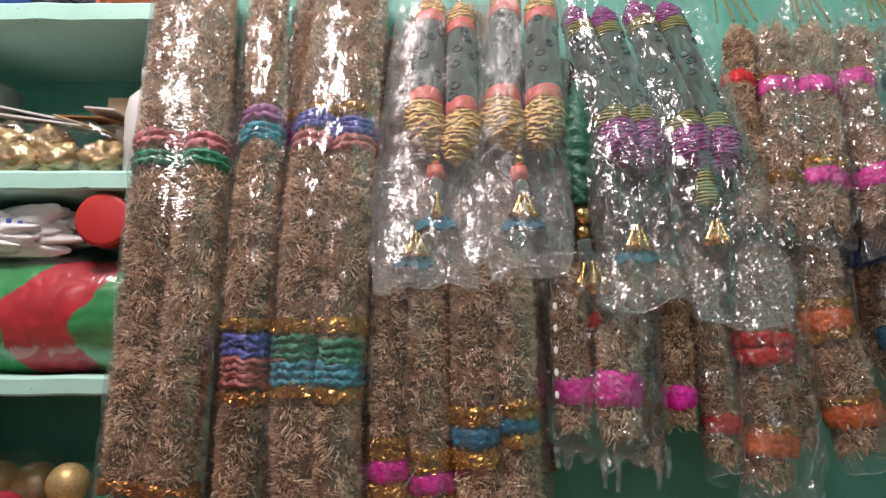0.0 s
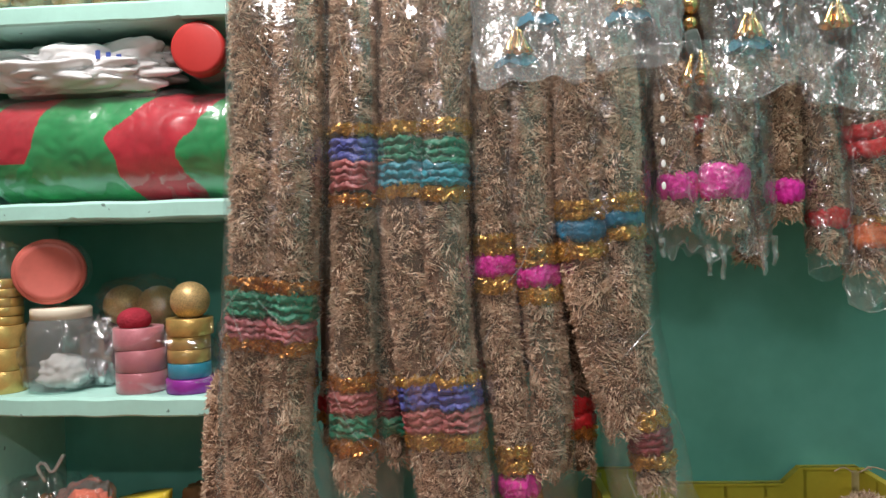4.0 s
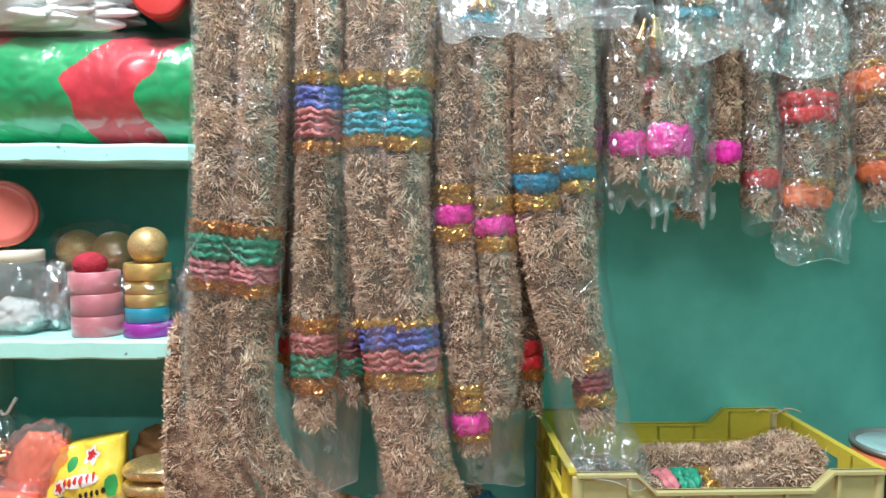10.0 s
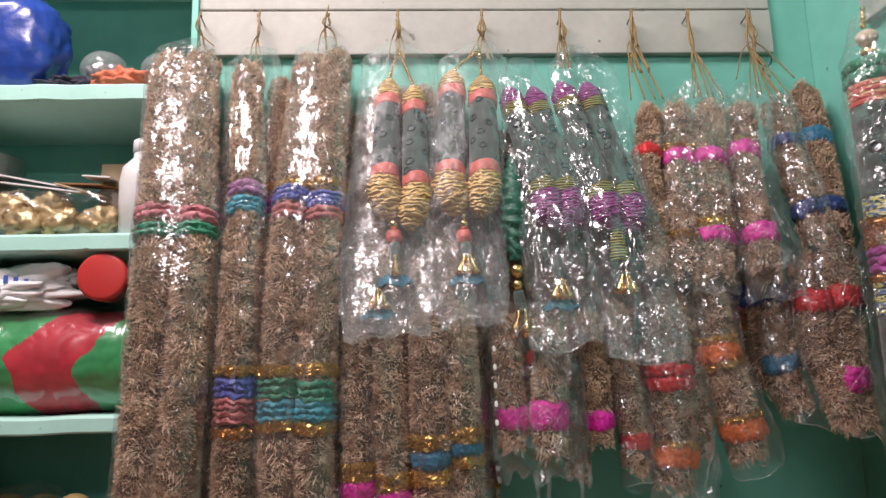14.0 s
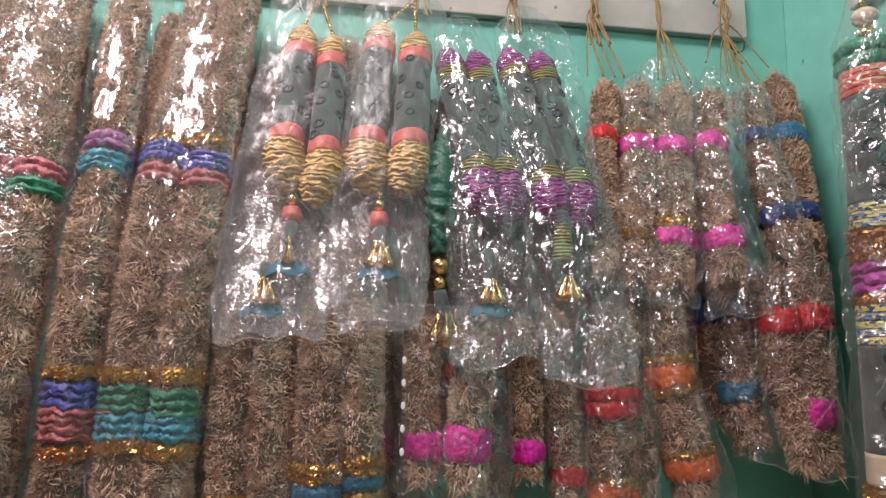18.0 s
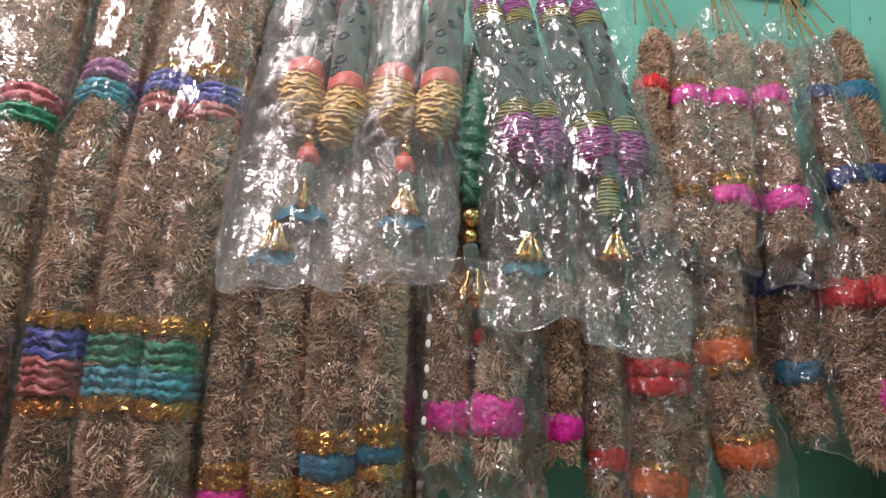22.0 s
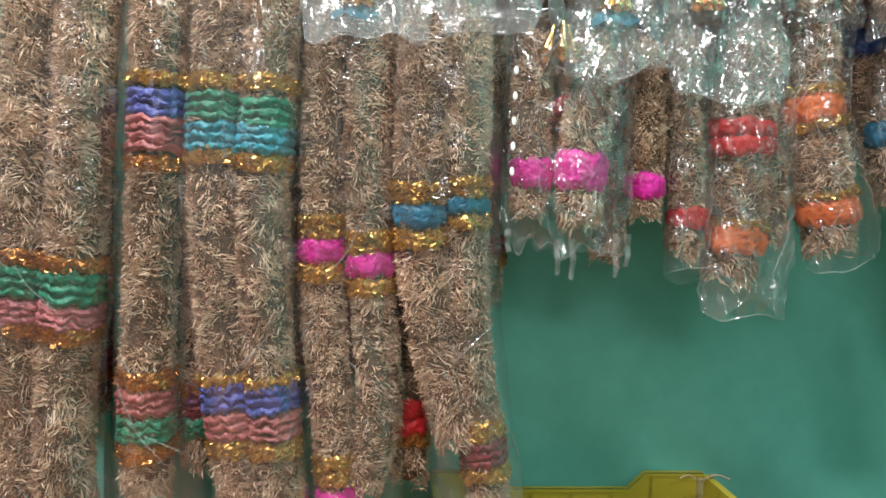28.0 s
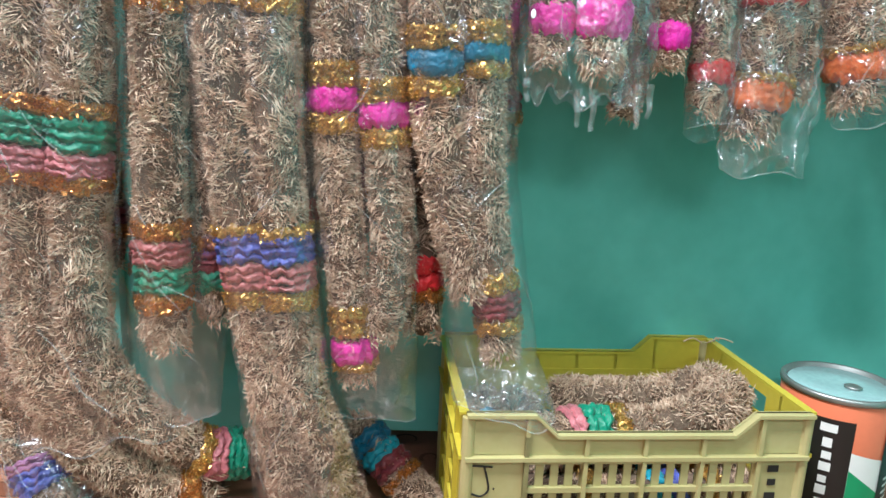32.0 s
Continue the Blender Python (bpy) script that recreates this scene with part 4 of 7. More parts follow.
# garlands of the same coir, added behind the front row to keep its gaps dark
for _x, _z0, _z1, _c in ((-0.455, 1.55, 0.42, "maroon"), (-0.375, 1.50, 0.36, "red"), (-0.245, 1.55, 0.40, "maroon"), (-0.11, 1.50, 0.44, "red"), (0.155, 1.45, 0.62, "maroon"), (-0.315, 1.50, 0.50, "maroon"), (-0.185, 1.52, 0.45, "maroon"), (-0.048, 1.45, 0.50, "maroon"), (0.095, 1.45, 0.55, "maroon"),
                           (0.225, 1.46, 0.80, "maroon"), (0.30, 1.42, 0.84, "red"), (0.385, 1.44, 0.86, "maroon"), (0.47, 1.42, 0.88, "maroon"), (0.555, 1.40, 0.86, "red"), (0.635, 1.40, 0.88, "navy"), (0.715, 1.40, 0.92, "maroon"), (0.795, 1.40, 0.94, "navy")):
    _g = garland(_x, 1.62, "coir garland added close to the wall to darken gaps", "coir garlands behind")
    strand(_g, [(_x + 0.01, 1.27, _z0), (_x, 1.235, (_z0 * 2 + _z1) / 3), (_x - 0.004, 1.215, (_z0 + 2 * _z1) / 3), (_x, 1.205, _z1)], 0.040, [(_z1 + 0.10, 0.03, _c, 1), (_z1 + 0.07, 0.02, "copper", 1)], 0.5, 7000)

# ---- felt tube garlands in crackly bags ----
def along(parent, name, ctrl, radii, material, label="", ring=24, squash=1.0, step=0.006, ribs=None):
    pts, at = curve_points(ctrl, step)
    u = at / at[-1]
    rr = np.interp(u, np.linspace(0, 1, len(radii)), radii)
    if ribs:
        count, depth, twist = ribs
        th = np.linspace(0, 2 * np.pi, ring, endpoint=False)
        wave = np.sin(u[:, None] * count * 2 * np.pi + th[None] * twist + 1.2 * np.sin(th[None] * 3 + u[:, None] * 9))
        rr = rr[:, None] * (1 + depth * wave)
    v, f = lathe_along(pts, rr, ring, squash)
    return part(name, mesh_of(name, moved(v, parent.matrix_world.inverted()), f), material, parent, label)


def sphere(parent, name, c, radius, material, label="", squash=1.0, ring=16):
    prof = [(max(0.0004, radius * math.sin(math.pi * k / 10)), -radius * squash * math.cos(math.pi * k / 10)) for k in range(11)]
    v, f = lathe(prof, ring)
    return part(name, mesh_of(name, moved(v, parent.matrix_world.inverted() @ Matrix.Translation(c)), f), material, parent, label)


def bell(parent, c, size, tilt=0.0):
    prof = [(0.05, 1.0), (0.13, 0.95), (0.16, 0.75), (0.24, 0.5), (0.34, 0.22), (0.50, 0.0), (0.44, 0.02), (0.28, 0.24)]
    v, f = lathe([(a * size * 0.8, b * size * 1.5) for a, b in prof], 16)
    m = parent.matrix_world.inverted() @ Matrix.Translation(c) @ pose(0, 0, 0, 0, tilt, 0)
    return part("bell", mesh_of("bell", moved(v, m), f), BRASS, parent, "small brass bell")


EYE_V, EYE_F = [], []
for _j in range(18):
    for _r, _z in ((0.55, 0.0), (0.60, 0.22), (0.85, 0.26), (1.0, 0.0)):
        _a = 2 * math.pi * _j / 18
        EYE_V.append((_r * math.cos(_a), _r * math.sin(_a), _z))
EYE_F = [(j * 4 + k, ((j + 1) % 18) * 4 + k, ((j + 1) % 18) * 4 + k + 1, j * 4 + k + 1) for j in range(18) for k in range(3)]
EYE_ME = mesh_of("eyelet", EYE_V, EYE_F)
EYE_ME.materials.append(EYELET)
_v = [(0.58 * math.cos(2 * math.pi * k / 18), 0.58 * math.sin(2 * math.pi * k / 18), 0.05) for k in range(18)]
DISC_ME = mesh_of("eyelet_disc", _v, [tuple(range(18))])
DISC_ME.materials.append(MIRROR)


def eyelets(tube, a, b, radius, n, seed, size=0.0088, root=None):
    """Small ringed holes set over the front of a tube from a to b."""
    rs = random.Random(seed)
    a, b = Vector(a), Vector(b)
    t = (b - a).normalized()
    inv = tube.matrix_world.inverted() if root is None else root.matrix_world.inverted()
    for k in range(n):
        u = (k + 0.5 + rs.uniform(-0.25, 0.25)) / n
        ang = rs.choice((-0.75, -0.3, 0.25, 0.7)) + rs.uniform(-0.15, 0.15)
        out = Vector((math.sin(ang), -math.cos(ang), 0))
        out = (out - t * out.dot(t)).normalized()
        c = a.lerp(b, u) + out * (radius - 0.0008)
        q = out.to_track_quat("Z", "Y").to_matrix().to_4x4()
        s = size * rs.uniform(0.85, 1.2)
        for me in (EYE_ME, DISC_ME):
            ob = new(me.name, me)
            ob.parent = tube
            ob.matrix_local = inv @ Matrix.Translation(c) @ q @ Matrix.Diagonal((s, s, s, 1))


def felt_tube(root, x0, z0, x1, z1, radius, caps, end, seed, band="coral", dy=0.0, end_to=None, holes=8):
    """A felt tube hung in line with the others: striped cap above, a gathered knob below."""
    y0, y1 = front(z0) + radius + dy, front(z1) + radius + dy
    d = (Vector((x1, y1, z1)) - Vector((x0, y0, z0))).normalized()
    a, b = Vector((x0, y0, z0)), Vector((x1, y1, z1))
    tube = along(root, "felt_tube", [a, a.lerp(b, 0.5), b], [radius * 0.93, radius, radius], FELT, "dark green felt tube set with eyelets", 28)
    eyelets(tube, a, b, radius, holes, seed, root=root)
    band_mat = CORALBAND if band == "coral" else OLIVE
    along(root, "band", [a - d * 0.026, a - d * 0.012, a + d * 0.003], [radius * 0.98, radius * 1.04, radius * 0.98], band_mat, "coral band" if band == "coral" else "olive striped band", ribs=(2, 0.03, 0))
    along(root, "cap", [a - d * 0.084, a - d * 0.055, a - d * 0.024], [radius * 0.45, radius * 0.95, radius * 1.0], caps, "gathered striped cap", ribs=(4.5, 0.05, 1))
    if band == "coral":
        along(root, "band", [b - d * 0.003, b + d * 0.012, b + d * 0.026], [radius * 1.0, radius * 1.06, radius * 1.0], band_mat, "coral band", ribs=(2, 0.03, 0))
    else:
        along(root, "band", [b - d * 0.003, b + d * 0.014, b + d * 0.030], [radius * 1.0, radius * 1.04, radius * 1.0], OLIVE, "olive striped band", ribs=(3, 0.05, 0))
    tgt = Vector(end_to) if end_to else b + d * 0.09
    s = b + d * 0.024
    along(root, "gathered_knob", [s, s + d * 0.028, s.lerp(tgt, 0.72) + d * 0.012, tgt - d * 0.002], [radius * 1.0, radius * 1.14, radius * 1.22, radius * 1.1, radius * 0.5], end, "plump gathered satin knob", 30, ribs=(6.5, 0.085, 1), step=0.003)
    return tube


OLIVE = striped_mat("olive_stripe", (0.40, 0.33, 0.09), (0.05, 0.07, 0.03), 0.006, 0.5, 1.0)
BLUEFELT = mat("blue_felt", (0.012, 0.13, 0.20), 0.85, vary=0.3, scale=40, bump=0.3, bump_scale=250)
PURPLE = PURPLESATIN
GREENSATIN = SATIN["green"]


def tassel(root, x, z, dy=0.0, collar=True, beads=True, bells=3, bell_z=None, fall=0.07):
    y = front(z) + 0.03 + dy
    if beads:
        sphere(root, "gold_bead", (x, y, z), 0.0105, BRASS, "round gold bead")
        sphere(root, "gold_bead", (x, y, z + 0.017), 0.006, BRASS)
        along(root, "coral_ring", [(x, y, z - 0.012), (x, y, z - 0.024), (x + 0.001, y, z - 0.038)], [0.012, 0.017, 0.014], CORALBAND, "coral ribbon ring", ribs=(2, 0.08, 0))
    zb = bell_z if bell_z else z - fall - 0.045
    yb = front(zb) + 0.025 + dy
    along(root, "tassel_neck", [(x, y, z - 0.036), (x + 0.002, (y + yb) / 2, (z + zb) / 2), (x + 0.002, yb, zb + 0.03)], [0.010, 0.011, 0.007], FELT, "dark felt tassel neck", 14)
    for k in range(bells):
        u = k - (bells - 1) / 2
        bell(root, (x + 0.002 + u * 0.016, yb - 0.012 + abs(u) * 0.006, zb), 0.027, -u * 17)
    if collar:
        v, f = [], []
        for i in range(16):
            for k in range(6):
                a = math.pi * 2 * i / 16
                rr = 0.017 + k * 0.0030
                v.append((x + 0.002 + rr * 1.15 * math.cos(a), yb + rr * 0.6 * math.sin(a), zb - k * 0.0030 + 0.0045 * math.sin(a * 5 + k) - (0.003 if k == 5 else 0)))
        f = [(i * 6 + k, ((i + 1) % 16) * 6 + k, ((i + 1) % 16) * 6 + k + 1, i * 6 + k + 1) for i in range(16) for k in range(5)]
        part("collar", mesh_of("collar", moved(v, root.matrix_world.inverted()), f), BLUEFELT, root, "frilled blue felt collar")


PACK = "felt tube garlands in crackly bags"
fp1 = thing("felt_tube_garland", (0.0, 1.30, 1.75), "pair of dark green felt tubes with gold knobs and bells, bagged", "garland", PACK)
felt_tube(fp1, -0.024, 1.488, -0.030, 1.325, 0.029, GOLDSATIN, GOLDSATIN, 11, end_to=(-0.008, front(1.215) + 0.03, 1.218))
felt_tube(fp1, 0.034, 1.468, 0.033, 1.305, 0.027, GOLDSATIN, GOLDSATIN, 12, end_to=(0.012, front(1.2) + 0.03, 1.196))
tassel(fp1, -0.012, 1.205, bell_z=1.098, bells=1)
tassel(fp1, -0.045, 1.13, beads=False, bell_z=1.035, bells=3)
fp2 = thing("felt_tube_garland", (0.203, 1.30, 1.75), "pair of dark green felt tubes with gold knobs and bells, bagged", "garland", PACK)
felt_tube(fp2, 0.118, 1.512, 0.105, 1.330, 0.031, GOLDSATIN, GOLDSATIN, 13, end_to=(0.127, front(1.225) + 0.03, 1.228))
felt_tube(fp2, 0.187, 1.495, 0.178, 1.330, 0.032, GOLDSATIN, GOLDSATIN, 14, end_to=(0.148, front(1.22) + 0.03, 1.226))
tassel(fp2, 0.127, 1.203, bell_z=1.098, bells=3)
fp3 = thing("felt_tube_garland", (0.395, 1.30, 1.75), "felt tube garland with mauve knobs in a crumpled shiny bag", "garland", PACK)
felt_tube(fp3, 0.262, 1.468, 0.292, 1.290, 0.029, PURPLE, PURPLE, 15, "mauve", 0.01, end_to=(0.315, front(1.2) + 0.035, 1.195))
felt_tube(fp3, 0.316, 1.468, 0.338, 1.290, 0.028, PURPLE, PURPLE, 16, "mauve", 0.014, end_to=(0.322, front(1.19) + 0.035, 1.19))
tassel(fp3, 0.305, 1.17, beads=False, bell_z=1.045, bells=3)
fp4 = thing("felt_tube_garland", (0.572, 1.30, 1.75), "felt tube garland with olive bands and mauve knobs, bagged", "garland", PACK)
felt_tube(fp4, 0.382, 1.478, 0.412, 1.275, 0.030, PURPLE, PURPLE, 17, "mauve", 0.005, end_to=(0.428, front(1.19) + 0.03, 1.19))
felt_tube(fp4, 0.440, 1.478, 0.463, 1.275, 0.029, PURPLE, PURPLE, 18, "mauve", 0.01, end_to=(0.438, front(1.19) + 0.03, 1.19))
along(fp4, "striped_bead", [(0.432, front(1.18) + 0.03, 1.185), (0.431, front(1.15) + 0.03, 1.15), (0.431, front(1.12) + 0.03, 1.12)], [0.012, 0.016, 0.018], OLIVE, "olive striped bead", ribs=(4, 0.1, 0))
tassel(fp4, 0.431, 1.12, beads=False, collar=False, bell_z=1.055, bells=3)

bag(fp1, [(1.66, -0.03, 0.025, 1.215, 0.02), (1.60, -0.08, 0.088, 1.148, 0.11), (1.45, -0.092, 0.078, 1.102, 0.11), (1.26, -0.106, 0.066, 1.052, 0.09), (1.12, -0.112, 0.058, 1.010, 0.08), (1.03, -0.112, 0.06, 0.990, 0.06), (0.985, -0.105, 0.055, 0.99, 0.02)], FILM_SCUFFED, crinkle=0.006, freq=13, crush=((1.66, 0.15), (1.35, 0.1), (1.20, 0.15), (1.13, 0.7), (0.98, 1.0)))
bag(fp2, [(1.66, 0.165, 0.22, 1.215, 0.02), (1.60, 0.088, 0.246, 1.148, 0.11), (1.45, 0.072, 0.232, 1.102, 0.11), (1.26, 0.056, 0.21, 1.050, 0.09), (1.12, 0.048, 0.205, 1.008, 0.08), (1.03, 0.058, 0.20, 0.988, 0.06), (0.995, 0.075, 0.185, 0.986, 0.02)], FILM_SCUFFED, crinkle=0.006, freq=13, crush=((1.66, 0.15), (1.35, 0.1), (1.20, 0.15), (1.13, 0.6), (0.98, 1.0)))
bag(fp3, [(1.62, 0.26, 0.31, 1.22, 0.02), (1.56, 0.228, 0.335, 1.185, 0.07), (1.40, 0.225, 0.365, 1.12, 0.08), (1.24, 0.232, 0.378, 1.055, 0.085), (1.10, 0.235, 0.378, 1.012, 0.08), (0.99, 0.24, 0.38, 1.0, 0.05), (0.95, 0.24, 0.37, 1.0, 0.015)], FILM_CRISP, crinkle=0.006, freq=13, crush=((1.62, 0.2), (1.48, 0.25), (1.40, 0.8), (1.2, 0.9), (0.94, 1.0)))
bag(fp4, [(1.66, 0.39, 0.43, 1.235, 0.02), (1.60, 0.345, 0.50, 1.20, 0.06), (1.40, 0.345, 0.508, 1.112, 0.08), (1.24, 0.355, 0.515, 1.045, 0.085), (1.10, 0.365, 0.522, 1.005, 0.08), (0.99, 0.372, 0.525, 0.99, 0.05), (0.94, 0.378, 0.52, 0.99, 0.015)], FILM_CRISP, crinkle=0.006, freq=13, crush=((1.66, 0.3), (1.35, 0.25), (1.20, 0.3), (1.13, 0.7), (0.93, 1.0)))
for _ob, _x, _z in ((fp1, -0.001, 1.60), (fp2, 0.203, 1.60), (fp3, 0.395, 1.57), (fp4, 0.572, 1.56)):
    strings(_ob, _x, 1.762, _z + 0.04, 7, 0.02)
for _ob, _x, _caps in ((fp1, -0.001, ((-0.022, 1.572), (0.034, 1.552))), (fp2, 0.19, ((0.124, 1.596), (0.190, 1.579)))):
    for _cx, _cz in _caps:
        _a, _b = Vector((_x, 1.268, 1.665)), Vector((_cx, front(_cz) + 0.028, _cz))
        _n = int((_b - _a).length / 0.0095)
        for _k in range(_n + 1):
            sphere(_ob, "chain_bead", _a.lerp(_b, _k / _n), 0.0042, BRASS, ring=8)

gt = thing("bell_tassel", (0.24, 1.14, 1.35), "green ribbon tassel with two brass beads and brass bells", "tassel")
along(gt, "green_ribbon", [(0.235, 1.14, 1.36), (0.228, 1.10, 1.27), (0.226, 1.08, 1.18), (0.226, 1.075, 1.125)], [0.006, 0.020, 0.024, 0.012], SATIN["darkgreen"], "gathered dark green ribbon", ribs=(11, 0.22, 3))
sphere(gt, "gold_bead", (0.226, 1.072, 1.105), 0.015, BRASS, "round brass bead")
sphere(gt, "gold_bead", (0.226, 1.072, 1.077), 0.012, BRASS)
along(gt, "neck", [(0.227, 1.072, 1.065), (0.230, 1.07, 1.045), (0.233, 1.07, 1.02)], [0.010, 0.012, 0.008], FELT)
for _dx, _dy in ((-0.020, 0.0), (0.0, -0.014), (0.020, 0.0)):
    bell(gt, (0.235 + _dx, 1.062 + _dy, 0.985), 0.030, -_dx * 700)
    sphere(gt, "clapper", (0.235 + _dx, 1.062 + _dy, 0.985), 0.011, BRASS, "brass ball", ring=12)

# ---- the short coir garlands: upper row ----
SHORT = "short coir garlands in small bags"


def short(x, z, label):
    return thing("short_coir_garland", (x, 1.28, z), label, "garland", SHORT)


def tidy(zx, radius, dy):
    return hang(zx, radius, dy)


r1 = short(0.56, 1.72, "short coir garland with a thin red band")
strand(r1, tidy([(1.50, 0.575), (1.37, 0.540), (1.245, 0.523), (1.11, 0.518)], 0.031, 0.03), 0.031, [(1.372, 0.03, "red", 1)], 0.5)
r2 = short(0.66, 1.72, "short double coir garland with pink bands in a clear bag")
strand(r2, tidy([(1.505, 0.643), (1.36, 0.610), (1.245, 0.585), (1.085, 0.565)], 0.038, 0.03), 0.038, [(1.372, 0.012, "gold", 1), (1.352, 0.036, "pink", 1), (1.175, 0.014, "gold", 1)], 0.8)
strand(r2, tidy([(1.508, 0.720), (1.36, 0.678), (1.245, 0.655), (1.085, 0.632)], 0.040, 0.025), 0.040, [(1.352, 0.036, "pink", 1), (1.195, 0.026, "gold", 1), (1.168, 0.034, "pink", 1)], 0.8)
bag(r2, [(1.56, 0.66, 0.73, 1.20, 0.02), (1.50, 0.595, 0.765, 1.185, 0.07), (1.36, 0.57, 0.725, 1.13, 0.085), (1.245, 0.545, 0.70, 1.085, 0.085), (1.10, 0.53, 0.68, 1.055, 0.08), (1.06, 0.55, 0.66, 1.06, 0.03)], FILM_CRISP, crinkle=0.006, crush=((1.56, 0.6), (1.3, 0.8), (1.05, 1.0)))
r3 = short(0.78, 1.72, "short coir garland with two pink bands in a clear bag")
strand(r3, tidy([(1.50, 0.797), (1.37, 0.757), (1.245, 0.737), (1.17, 0.742), (1.09, 0.735)], 0.038, 0.03), 0.038, [(1.388, 0.016, "gold", 1), (1.37, 0.042, "pink", 1), (1.175, 0.042, "pink", 1)], 0.8)
bag(r3, [(1.55, 0.78, 0.82, 1.21, 0.02), (1.50, 0.75, 0.85, 1.185, 0.06), (1.36, 0.71, 0.82, 1.13, 0.085), (1.245, 0.69, 0.80, 1.085, 0.085), (1.10, 0.68, 0.81, 1.055, 0.08), (1.03, 0.69, 0.80, 1.07, 0.02)], FILM_CRISP, crinkle=0.006, crush=((1.56, 0.5), (1.3, 0.8), (1.05, 1.0)))
r4 = short(0.87, 1.72, "short coir garland with dark blue bands in a clear bag")
strand(r4, tidy([(1.52, 0.887), (1.40, 0.876), (1.245, 0.872), (1.16, 0.872)], 0.034, 0.055), 0.034, [(1.40, 0.036, "navy", 1), (1.232, 0.036, "navy", 1)], 0.6)
bag(r4, [(1.53, 0.86, 0.91, 1.21, 0.05), (1.40, 0.842, 0.91, 1.165, 0.075), (1.245, 0.835, 0.91, 1.11, 0.075), (1.14, 0.835, 0.91, 1.08, 0.05)], FILM_CRISP, crinkle=0.007)
r5 = short(0.95, 1.72, "coir garland with two blue bands hanging in the wall corner")
strand(r5, tidy([(1.57, 0.978), (1.41, 0.950), (1.245, 0.918), (1.13, 0.905), (1.03, 0.90)], 0.041, 0.05), 0.041, [(1.407, 0.042, "sky", 1), (1.233, 0.036, "navy", 1)], 0.6)
strand(r5, tidy([(1.55, 1.005), (1.41, 0.975), (1.245, 0.945), (1.1, 0.93)], 0.03, 0.085), 0.03, [(1.40, 0.036, "navy", 1)], 0.5, 16000)
for _ob, _x, _z, _n in ((r1, 0.572, 1.515, 4), (r2, 0.712, 1.515, 6), (r3, 0.863, 1.515, 7)):
    strings(_ob, _x, 1.762, _z, _n, 0.04)
strings(r5, 0.870, 1.762, 1.575, 3, 0.075, 1.30)
cord(r3, [(0.875, 1.295, 1.70), (0.872, 1.29, 1.655), (0.886, 1.285, 1.625), (0.905, 1.285, 1.63), (0.912, 1.29, 1.66)], 0.0017, BLACKCORD, "black_cord")
cord(r3, [(0.886, 1.285, 1.625), (0.882, 1.283, 1.605), (0.875, 1.28, 1.60)], 0.0017, BLACKCORD, "black_cord")

# ---- the short coir garlands: lower row ----
l0 = short(0.25, 1.15, "short coir garland with bright pink pompom band in ribbed bag")
strand(l0, tidy([(1.02, 0.205), (0.91, 0.203), (0.83, 0.208), (0.77, 0.205)], 0.032, 0.035), 0.032, [(0.83, 0.042, "pink", 1)], 0.9)
strand(l0, tidy([(1.02, 0.285), (0.91, 0.282), (0.83, 0.275), (0.765, 0.278)], 0.038, 0.015), 0.038, [(0.83, 0.052, "pink", 1)], 1.0)
bag(l0, [(1.04, 0.155, 0.34, 1.03, 0.08), (0.91, 0.157, 0.345, 1.022, 0.095), (0.80, 0.16, 0.345, 1.02, 0.10), (0.755, 0.163, 0.342, 1.03, 0.08), (0.72, 0.175, 0.338, 1.05, 0.03)], FILM_CRISP, crinkle=0.005, crush=((1.04, 0.8), (0.9, 0.6), (0.7, 0.9)), folds=22, ragged=0.03, rag_freq=60)
for _x, _z, _l in ((0.172, 0.745, 0.03), (0.242, 0.735, 0.05), (0.262, 0.735, 0.055), (0.322, 0.745, 0.06), (0.338, 0.745, 0.045)):
    v, f = [], []
    for _k in range(9):
        _u = _k / 8
        for _w in (-1, -0.2, 0.35, 1):
            v.append(l0.matrix_world.inverted() @ Vector((_x + 0.005 * _w * (1 - 0.3 * _u) + 0.0012 * math.sin(_u * 5 + _x * 90), 1.042 + 0.004 * abs(_w) + 0.003 * math.sin(_u * 9 + _x * 50), _z - _l * _u)))
    f = [(4 * a + b, 4 * a + b + 1, 4 * a + b + 5, 4 * a + b + 4) for a in range(8) for b in range(3)]
    part("film_strip", mesh_of("film_strip", v, f, False), FILM_CREASE, l0, "loose creased strip of clear film")
ZIP = mat("white_print", (0.85, 0.86, 0.86), 0.4, vary=0.05)
for _k in range(5):
    v, f = lathe([(0.0045, -0.001), (0.0065, -0.001), (0.0065, 0.001), (0.0045, 0.001)], 14)
    part("punched_hole", mesh_of("punched_hole", moved(v, l0.matrix_world.inverted() @ Matrix.Translation((0.170, 1.024, 0.955 - 0.033 * _k)) @ pose(0, 0, 0, 90, 0, 0) @ Matrix.Diagonal((0.5, 0.9, 1, 1))), f), ZIP, l0, "white reinforced punch hole in the bag edge")
l1 = short(0.385, 1.15, "short coir garland with a pink band, half hidden by its neighbours")
strand(l1, tidy([(1.02, 0.372), (0.93, 0.378), (0.83, 0.380), (0.775, 0.385)], 0.030, 0.06), 0.030, [(0.812, 0.036, "pink", 1)], 0.9)
strand(l1, tidy([(1.02, 0.335), (0.93, 0.340), (0.80, 0.345), (0.70, 0.34)], 0.03, 0.10), 0.03, [(0.98, 0.04, "maroon", 1)], 0.9, 14000)
l2 = short(0.44, 1.15, "short thin coir garland with a small red band")
